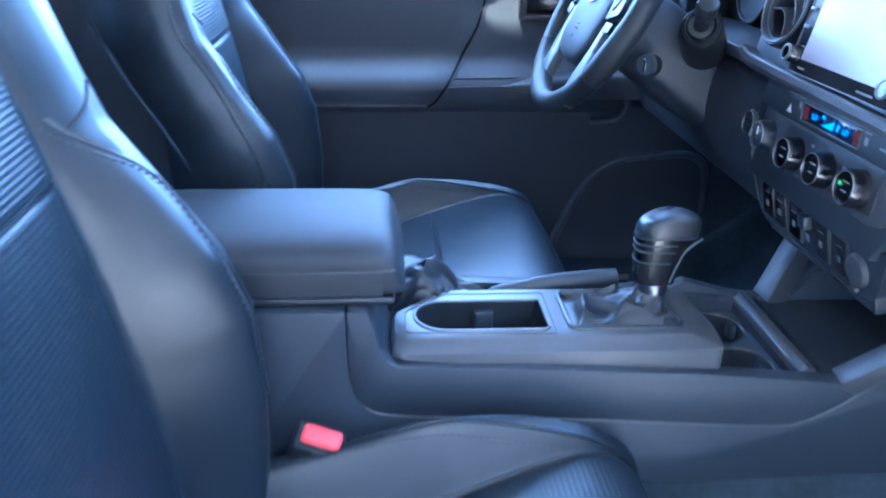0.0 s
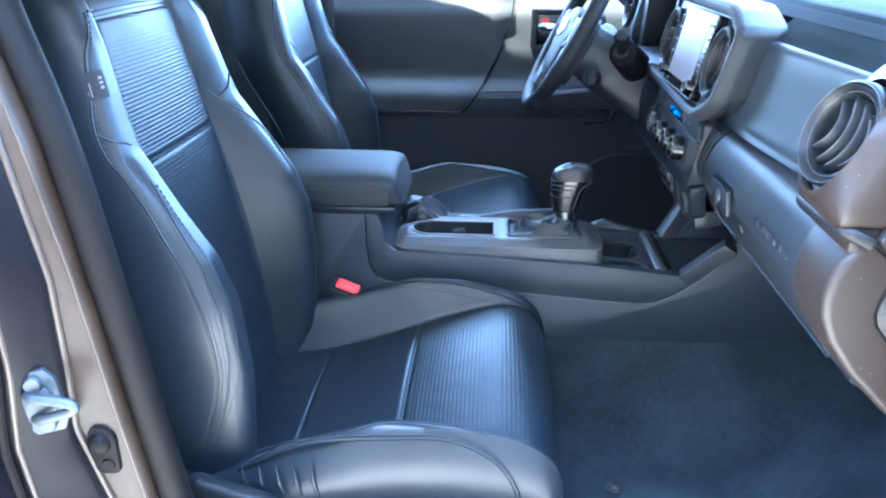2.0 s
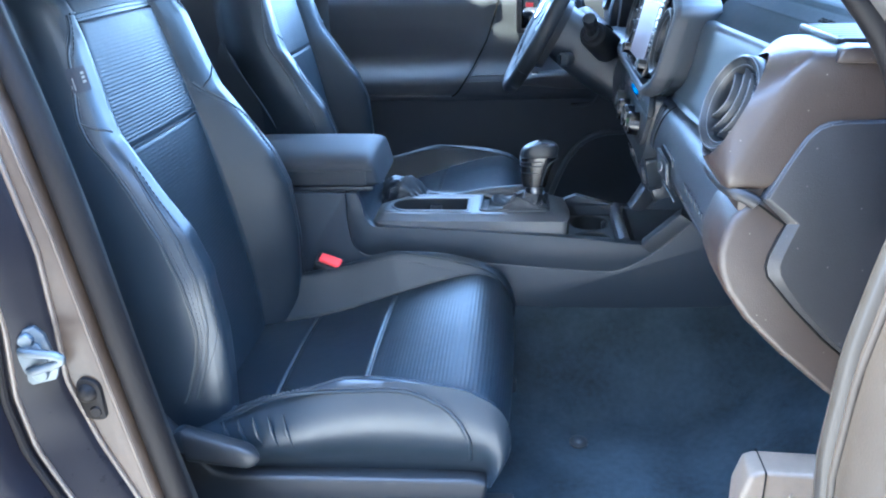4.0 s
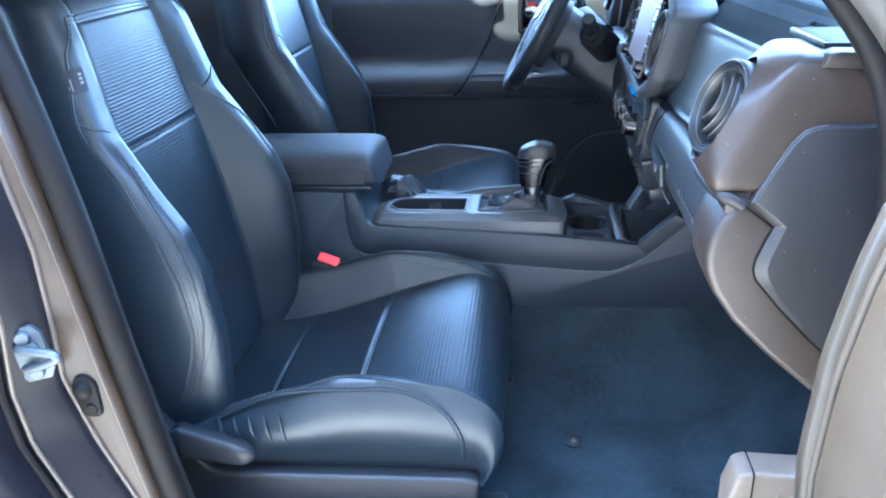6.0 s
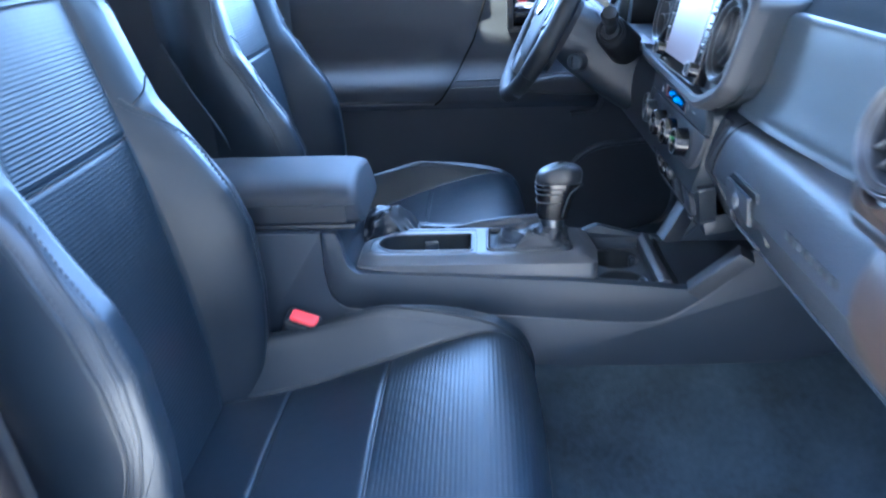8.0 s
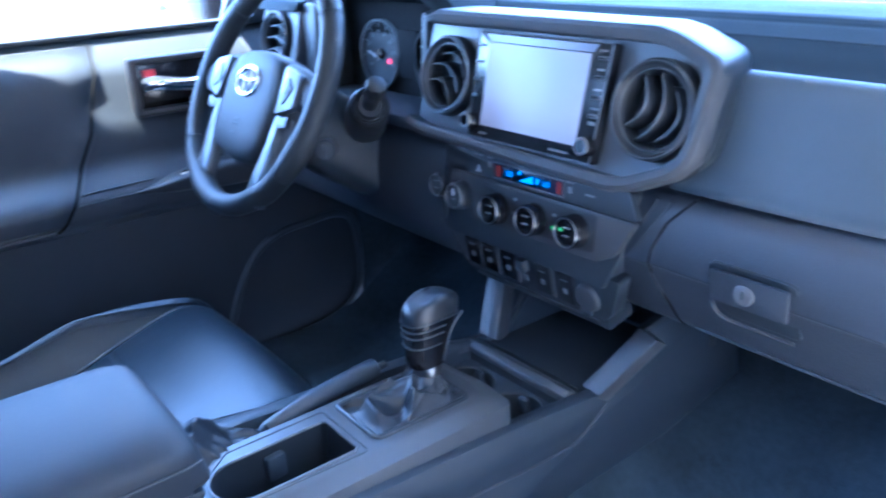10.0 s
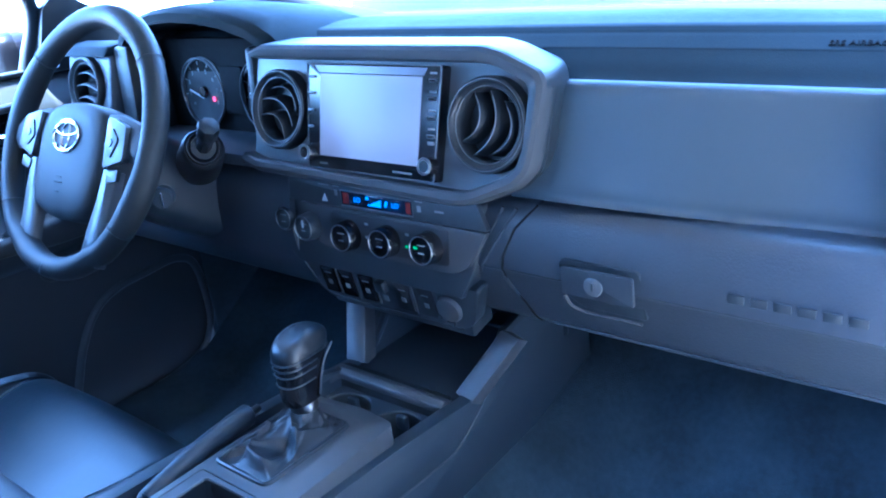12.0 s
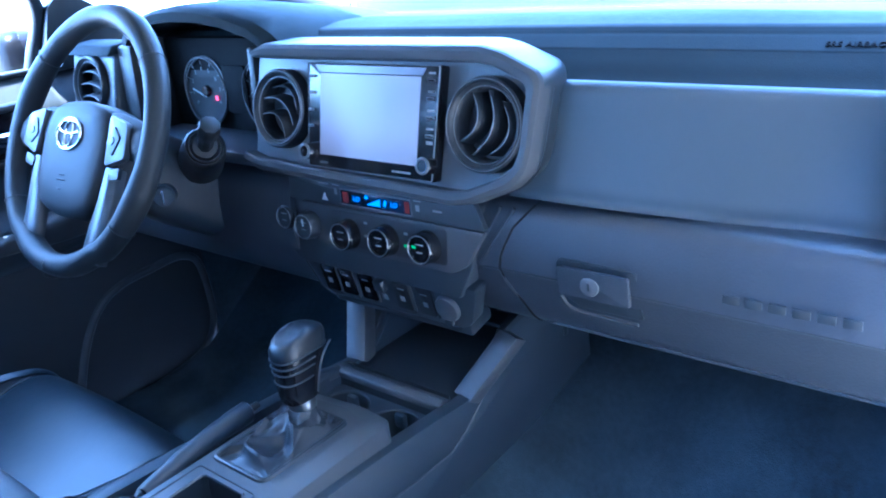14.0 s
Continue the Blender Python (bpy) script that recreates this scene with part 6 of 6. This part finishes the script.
def knob(u, v, r, parent, face=BLACK, depth=0.017, lit=None):
    c = clim(u, v, 0.002)
    ax = Vector((-math.cos(CT), 0, math.sin(CT)))
    k = part("dial", lathe([(0.0, depth - 0.0015), (r * 0.78, depth - 0.0015), (r * 0.80, depth), (r * 0.90, depth), (r * 0.97, depth - 0.003), (r, 0.004), (r * 1.04, 0.0)], c, ax, 36), face, parent)
    part("dial_ring", tube([c + ax * (depth + 0.0003) + Vector((0, r * 0.86 * math.cos(w), 0)) + Vector((math.sin(CT), 0, math.cos(CT))) * (r * 0.86 * math.sin(w)) for w in np.linspace(0, 2 * math.pi, 31)[:-1]], r * 0.035, 6, True), SATIN_METAL, k)
    for dv, w in ((0.006, 0.012), (-0.004, 0.009)):
        part("dial_print", box(clim(u, v + dv, 0.002 + depth - 0.001), (0.0006, w, 0.0013), 0), GREY_MARK, k)
    return k


knob(0.178, -0.010, 0.0175, knob_plate, BLACK, 0.006)
k2 = knob(0.126, -0.014, 0.0195, knob_plate, BLACK, 0.016)
part("dial_pointer", box(clim(0.126, -0.008, 0.0185), (0.001, 0.0025, 0.010), 0), WHITE_MARK, k2)
for u in (0.050, -0.019, -0.088):
    knob(u, -0.0155 + 0.06 * (0.05 - u) * 0.6, 0.0205, knob_plate, GLOSS, 0.019)
for u, v, m in ((-0.052, 0.0, GREY_MARK), (-0.052, -0.016, GREEN_LED), (0.018, 0.004, GREY_MARK), (0.018, -0.014, GREY_MARK), (-0.080, -0.008, GREEN_LED), (0.082, -0.020, GREY_MARK)):
    part("led" if m is GREEN_LED else "plate_print", box(clim(u, v, 0.0034 if u != -0.080 else 0.0212), (0.0006, 0.006, 0.0035), 0), m, knob_plate)

# switch row
LT = radians(-12)


def row(u, v, w=0.0):
    return Vector((-0.010, u, 0.981)) + Vector((math.sin(LT), 0, math.cos(LT))) * v + Vector((-math.cos(LT), 0, math.sin(LT))) * w


rowp = part("switch_panel", prism(rounded([(0.172, 0.036), (-0.150, 0.036), (-0.130, -0.022), (-0.112, -0.034), (0.130, -0.034), (0.150, -0.022)], 0.008), row, -0.022, 0.002, 0.002), BLACK, dash, "black switch and socket panel")
part("row_edge", tube([row(a, b, 0.002) for a, b in rounded([(0.172, 0.036), (0.150, -0.022), (0.130, -0.034), (-0.115, -0.034)], 0.008)], 0.0014, 6), SURROUND, rowp)
part("row_base", prism([(0.135, -0.02), (-0.12, -0.02), (-0.12, -0.05), (0.135, -0.05)], row, -0.05, -0.004, 0.004), BLACK, dash)
for u in (0.121, 0.086, 0.047, -0.019, -0.059):
    b = part("switch", prism(rounded([(u + 0.014, 0.020), (u - 0.014, 0.020), (u - 0.014, -0.024), (u + 0.014, -0.024)], 0.003), row, 0.001, 0.0045, 0.001), GLOSS if u > 0 else VENT_BLACK, rowp)
    part("switch_mark", box(row(u, -0.006, 0.0048), (0.0006, 0.0075, 0.0075), 0, 2, (0, -12, 0)), GREY_MARK, b)
    part("switch_mark", box(row(u, 0.010, 0.0048), (0.0006, 0.012, 0.0011), 0, 2, (0, -12, 0)), GREY_MARK, b)
    part("gap_strip", box(row(u - 0.018, -0.002, 0.003), (0.004, 0.0014, 0.046), 0.0005, 2, (0, -12, 0)), SURROUND, rowp)
part("rocker", box(row(0.016, 0.010, 0.006), (0.012, 0.018, 0.018), 0.003, 2, (0, -12, 0)), BLACK, rowp)
part("switch_mark", box(row(0.016, -0.012, 0.0034), (0.0006, 0.009, 0.009), 0, 2, (0, -12, 0)), GREY_MARK, rowp)
rx = Vector((-math.cos(LT), 0, math.sin(LT)))
sock = part("power_socket", lathe([(0.0, 0.007), (0.014, 0.007), (0.0175, 0.006), (0.0185, 0.004), (0.0195, 0.0)], row(-0.096, -0.003, 0.002), rx, 34), SURROUND, rowp, "round capped power socket")
part("socket_tab", box(row(-0.096, -0.024, 0.007), (0.006, 0.014, 0.006), 0.002), SURROUND, sock)

# driver's side: hood, cluster, vent, lower panel, column
hood_y = [0.195, 0.21, 0.24, 0.29, 0.34, 0.40, 0.46, 0.52, 0.57, 0.60, 0.615]
hood_z = [1.300, 1.316, 1.334, 1.349, 1.357, 1.360, 1.357, 1.347, 1.332, 1.316, 1.300]
rings = []
for x, dz, f in ((0.000, -0.006, 0.94), (0.010, 0.0, 1.0), (0.05, 0.002, 1.0), (0.12, -0.002, 1.0), (0.22, -0.014, 0.98), (0.34, -0.035, 0.94)):
    rings.append([Vector((x + 0.02 * (abs(y - 0.405) / 0.2) ** 2 * (x < 0.1), 0.405 + (y - 0.405) * f, 1.285 + (z - 1.285 + dz) * (1 if x < 0.2 else 0.9))) for y, z in zip(hood_y, hood_z)])
part("gauge_hood", thick(rings, (0, 0, -0.014)), DASH_TOP, dash, "arched hood over the instruments")
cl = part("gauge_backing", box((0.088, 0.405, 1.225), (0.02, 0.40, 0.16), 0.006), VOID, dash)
part("gauge_cheek", prism([(0.0, 1.14), (0.012, 1.30), (0.12, 1.315), (0.12, 1.13)], xz, 0.238, 0.252, 0.004), VENT_BLACK, dash)
part("gauge_cheek", prism([(0.0, 1.14), (0.012, 1.30), (0.12, 1.315), (0.12, 1.13)], xz, 0.560, 0.600, 0.004), VENT_BLACK, dash)
part("gauge_sill", box((0.03, 0.405, 1.145), (0.11, 0.36, 0.02), 0.006), DASH_HARD, dash)
GAX = Vector((-1, 0, 0.12)).normalized()
part("info_display", prism(rounded([(0.345, 1.185), (0.402, 1.185), (0.402, 1.262), (0.345, 1.262)], 0.006), lambda a, b, d: Vector((d, a, b)), 0.070, 0.076, 0.001), VOID, cl, "dark info display")
for gy in (0.298, 0.455):
    g = part("gauge", lathe([(0.0, 0.0), (0.052, 0.0), (0.054, 0.004), (0.057, 0.004), (0.058, 0.0)], (0.074, gy, 1.218), GAX, 44), VENT_BLACK, cl, "round dark gauge")
    part("gauge_ring", tube([Vector((0.069, gy + 0.0555 * math.cos(w), 1.2185 + 0.0555 * math.sin(w))) for w in np.linspace(0, 2 * math.pi, 45)[:-1]], 0.0014, 6, True), SATIN if gy > 0.4 else BLACK, g)
    for k in range(9):
        w = radians(215 - 30 * k)
        c, s = -math.cos(w), math.sin(w)
        part("tick", box((0.0725, gy + 0.048 * c, 1.218 + 0.048 * s), (0.0008, 0.006, 0.0014), 0, 2, (math.degrees(math.atan2(s, c)), 0, 0)), GREY_MARK, g)
        part("figure", lettering(str(k) if gy > 0.4 else str(20 * k), 0.010 if gy > 0.4 else 0.007, Matrix.Translation((0.0715, gy + 0.037 * c, 1.218 + 0.037 * s)) @ Matrix(((0, 0, -1), (-1, 0, 0), (0, 1, 0))).to_4x4(), 0.0002), GREY_MARK, g)
    part("hub", lathe([(0.0, 0.006), (0.008, 0.006), (0.010, 0.0)], (0.0735, gy, 1.218), GAX, 20), GLOSS, g)
    part("needle", box((0.070, gy + 0.018, 1.215), (0.0015, 0.036, 0.0022), 0, 2, (20, 0, 0)), WHITE_MARK, g)
part("warning_lamp", box((0.0700, 0.428, 1.208), (0.001, 0.006, 0.007), 0), NEEDLE, cl, "lit red warning lamp")
# driver's outer vent pod
driver_pod = part("driver_pod", prism([(0.20, 1.285), (0.06, 1.300), (0.022, 1.300), (0.006, 1.290), (-0.018, 1.19), (-0.020, 1.15), (0.20, 1.14)], xz, 0.600, 0.745, 0.012, 3), DASH_HARD, dash)
cutout(driver_pod, lathe([(0.0395, -0.055), (0.0395, 0.06)], (-0.010, 0.672, 1.236), (-1, 0, 0.2), 40))
vent((-0.010, 0.672, 1.236), (-1, 0, 0.2), 0.052, 3, 84, 0.12, SATIN)
part("pod_brow", prism([(-0.008, 1.287), (0.004, 1.303), (0.05, 1.307), (0.05, 1.287)], xz, 0.600, 0.742, 0.004), DASH_TOP, dash)
low = [(0.03, 1.145), (0.0, 1.135), (-0.022, 1.11), (-0.030, 1.06), (-0.022, 1.01), (0.0, 0.965), (0.03, 0.94), (0.15, 0.90), (0.35, 0.87)]
part("driver_lower_panel", sweep(low, np.linspace(0.165, 0.745, 34), 5, (0.03, 0, 0)), DASH_HARD, dash, "grained lower panel under the wheel")
part("panel_line", tube([(-0.0315, y, 1.045) for y in np.linspace(0.42, 0.74, 8)], 0.0022, 6), TRIM_GREY, dash)
part("cowl_left", sweep([(0.108, 1.288), (0.085, 1.262), (0.06, 1.20), (0.04, 1.13)], np.linspace(0.19, 0.26, 6), 4, (0.03, 0, 0)), DASH_HARD, dash)
part("airbag_print", lettering("SRS AIRBAG", 0.0098, Matrix.Translation((0.1217, -0.5170, 1.2897)) @ Matrix(((0.073, 0.866, -0.5), (-1, 0, 0), (-0.016, 0.5, 0.866))).to_4x4(), 0.0006), VOID, dash, "small dark embossed airbag lettering")

# ---- steering wheel and column ----
sc = thing("steering_column", (-0.05, 0.40, 1.1), "dark plastic steering column cover with stalks and key switch", "steering column")
WT = radians(28)
WN = Vector((-math.cos(WT), 0, math.sin(WT)))
WV = Vector((math.sin(WT), 0, math.cos(WT)))
WC = Vector((-0.182, 0.407, 1.202))


def wp(u, v, w=0.0):
    return WC + Vector((0, u, 0)) + WV * v + WN * w


def col_ring(d, w, h, dv):
    return [wp(0, 0) - WN * d + Vector((0, w * math.copysign(abs(math.cos(a)) ** 0.6, math.cos(a)), 0)) + WV * (dv + h * math.copysign(abs(math.sin(a)) ** 0.6, math.sin(a))) for a in np.linspace(0, 2 * math.pi, 33)[:-1]]


part("cover", loft([col_ring(0.035, 0.060, 0.052, -0.01), col_ring(0.042, 0.070, 0.060, -0.012), col_ring(0.09, 0.072, 0.064, -0.02), col_ring(0.16, 0.075, 0.066, -0.03), col_ring(0.22, 0.075, 0.066, -0.035)]), BLACK, sc)
for b, e in ((Vector((-0.085, 0.262, 1.172)), Vector((-0.102, 0.195, 1.236))), (Vector((-0.085, 0.558, 1.172)), Vector((-0.102, 0.625, 1.236)))):
    e = b.lerp(e, 0.74)
    part("stalk", tube([b, b.lerp(e, 0.4), b.lerp(e, 0.58), b.lerp(e, 0.64), b.lerp(e, 0.90), e.lerp(b, 0.03), e], [0.011, 0.011, 0.011, 0.0145, 0.0155, 0.0140, 0.009], 8), VENT_BLACK, sc, "black control stalk")
    part("stalk_base", lathe([(0.034, -0.10), (0.030, -0.01), (0.027, 0.0), (0.0255, 0.001), (0.0245, -0.002), (0.0225, 0.003), (0.021, 0.003), (0.0195, -0.002), (0.017, 0.006), (0.0, 0.006)], b.lerp(e, 0.2), (-0.40, -0.80 if e.y < 0.4 else 0.80, 0.40), 30), VENT_BLACK, sc, "ribbed dark stalk boot")
kb = part("key_switch", lathe([(0.016, -0.02), (0.016, 0.002), (0.013, 0.005), (0.0, 0.005)], (-0.145, 0.288, 1.122), (-0.6, -0.75, 0.1), 28), BLACK, sc)
part("key_blade", box((-0.150, 0.281, 1.123), (0.006, 0.003, 0.020), 0.001, 2, (0, 0, 40)), CHROME, kb)

swl = thing("steering_wheel", tuple(WC), "black leather three-spoke steering wheel with silver spokes", "steering wheel")
n = 72
rim = []
for k in range(n):
    a = 2 * math.pi * k / n
    r = 0.182 - (0.004 if math.sin(a) < -0.8 else 0)
    bump = 1.0 + 0.10 * max(0, math.cos(4 * (a - math.radians(22)))) ** 3
    cc, ss = math.cos(a), math.sin(a)
    rim.append([wp((r + 0.0165 * bump * math.cos(b)) * cc, (r + 0.0165 * bump * math.cos(b)) * ss, 0.017 * bump * math.sin(b)) for b in np.linspace(0, 2 * math.pi, 17)[:-1]])
rim.append(rim[0])
bm = loft(rim, True, False)
bmesh.ops.remove_doubles(bm, verts=bm.verts, dist=1e-6)
bmesh.ops.recalc_face_normals(bm, faces=bm.faces)
rimo = part("rim", bm, RIM_LEATHER, swl, "black leather rim")
for a in (40, 140, 215, 325, 270):
    w = radians(a)
    part("rim_seam", tube([wp((0.182 + 0.0176 * math.cos(b)) * math.cos(w), (0.182 + 0.0176 * math.cos(b)) * math.sin(w), 0.0182 * math.sin(b)) for b in np.linspace(0, 2 * math.pi, 17)[:-1]], 0.0007, 6, True), BLACK, rimo)
hub_out = smooth_path([(-0.080, 0.036, 0), (-0.054, 0.052, 0), (0, 0.058, 0), (0.054, 0.052, 0), (0.080, 0.036, 0), (0.090, -0.005, 0), (0.084, -0.062, 0), (0.066, -0.100, 0), (0.0, -0.111, 0), (-0.066, -0.100, 0), (-0.084, -0.062, 0), (-0.090, -0.005, 0)], 4, True)
rings = []
for w, f in ((-0.042, 0.96), (-0.022, 1.0), (0.000, 0.99), (0.008, 0.95), (0.013, 0.86), (0.016, 0.65), (0.0175, 0.35)):
    rings.append([wp(p.x * f, p.y * f, w) for p in hub_out])
hub = part("airbag_cover", loft(rings), HUB_VINYL, swl, "smooth grey airbag cover")
part("badge", lathe([(0.0, 0.0035), (0.014, 0.003), (0.0235, 0.002), (0.0245, 0.0)], wp(0, 0.006, 0.0155), WN, 40), SURROUND, hub)
for rx_, ry_, dv, thin in ((0.0325, 0.0220, 0.0, 0.0019), (0.0285, 0.0092, 0.0095, 0.0017), (0.0095, 0.0198, 0.0005, 0.0017)):
    part("badge_ring", tube([wp(rx_ * math.cos(a), 0.006 + dv + ry_ * math.sin(a), 0.0192) for a in np.linspace(0, 2 * math.pi, 41)[:-1]], thin, 8, True), CHROME, hub, "plain chrome oval badge")
for k, (v, w) in enumerate(((-0.040, 0.014), (-0.047, 0.022), (-0.060, 0.010))):
    part("airbag_mark", box(wp(0, v - 0.012, 0.0172), (0.0010, w, 0.0025), 0, 2, (0, math.degrees(-WT), 0)), SURROUND, hub)


def spoke(pts, wa, wb, material, name, label=""):
    rings = []
    m = len(pts)
    for i, p in enumerate(pts):
        p = Vector((*p, 0))
        a, b = Vector((*pts[max(i - 1, 0)], 0)), Vector((*pts[min(i + 1, m - 1)], 0))
        t = (b - a).normalized()
        side = Vector((-t.y, t.x, 0))
        half = wa + (wb - wa) * i / (m - 1)
        q0, q1 = p + side * half, p - side * half
        rings.append([wp(q0.x, q0.y, 0.002), wp(q0.x * 0.7 + q1.x * 0.3, q0.y * 0.7 + q1.y * 0.3, 0.008), wp(q1.x * 0.7 + q0.x * 0.3, q1.y * 0.7 + q0.y * 0.3, 0.008), wp(q1.x, q1.y, 0.002), wp(q1.x, q1.y, -0.012), wp(q0.x, q0.y, -0.012)])
    return part(name, soften(loft(rings), 0.002, 2, 30), material, swl, label)


for s in (-1, 1):
    spoke([(s * 0.060, 0.012), (s * 0.095, 0.016), (s * 0.13, 0.012), (s * 0.172, 0.002)], 0.032, 0.024, SURROUND, "spoke")
    pad_ = part("button_pad", prism(rounded([(s * 0.090, 0.040), (s * 0.136, 0.030), (s * 0.142, -0.016), (s * 0.098, -0.030)], 0.007), lambda a, b, d: wp(a, b, d), 0.004, 0.014, 0.003), SATIN, swl, "silver button pad")
    part("button", prism(rounded([(s * 0.108, 0.026), (s * 0.127, 0.010), (s * 0.114, -0.016), (s * 0.096, 0.001)], 0.005), lambda a, b, d: wp(a, b, d), 0.013, 0.0165, 0.001), BLACK, pad_)
    part("button_centre", prism(rounded([(s * 0.110, 0.012), (s * 0.118, 0.006), (s * 0.113, -0.002), (s * 0.105, 0.003)], 0.003), lambda a, b, d: wp(a, b, d), 0.0165, 0.0180, 0.0006), SATIN, pad_)
    part("button", prism(rounded([(s * 0.104, -0.034), (s * 0.130, -0.028), (s * 0.130, -0.044), (s * 0.106, -0.048)], 0.003), lambda a, b, d: wp(a, b, d), 0.004, 0.010, 0.001), BLACK, swl)
    spoke([(s * 0.100, -0.030), (s * 0.098, -0.075), (s * 0.092, -0.115), (s * 0.090, -0.160)], 0.015, 0.024, SATIN, "lower_spoke", "satin silver lower spoke")

# carpet fastener
cf = thing("carpet_fastener", (-0.130, -0.337, 0.556), "small round metal carpet fastener on the floor", "fastener")
part("washer", lathe([(0.016, 0.0), (0.016, 0.003), (0.011, 0.005), (0.0, 0.005)], (-0.130, -0.337, 0.561), (0, -0.1, 1), 24), BLACK, cf)
part("stud", lathe([(0.0085, 0.0), (0.0085, 0.005), (0.006, 0.007), (0.0, 0.007)], (-0.130, -0.337, 0.562), (0, -0.1, 1), 18), ZINC, cf)
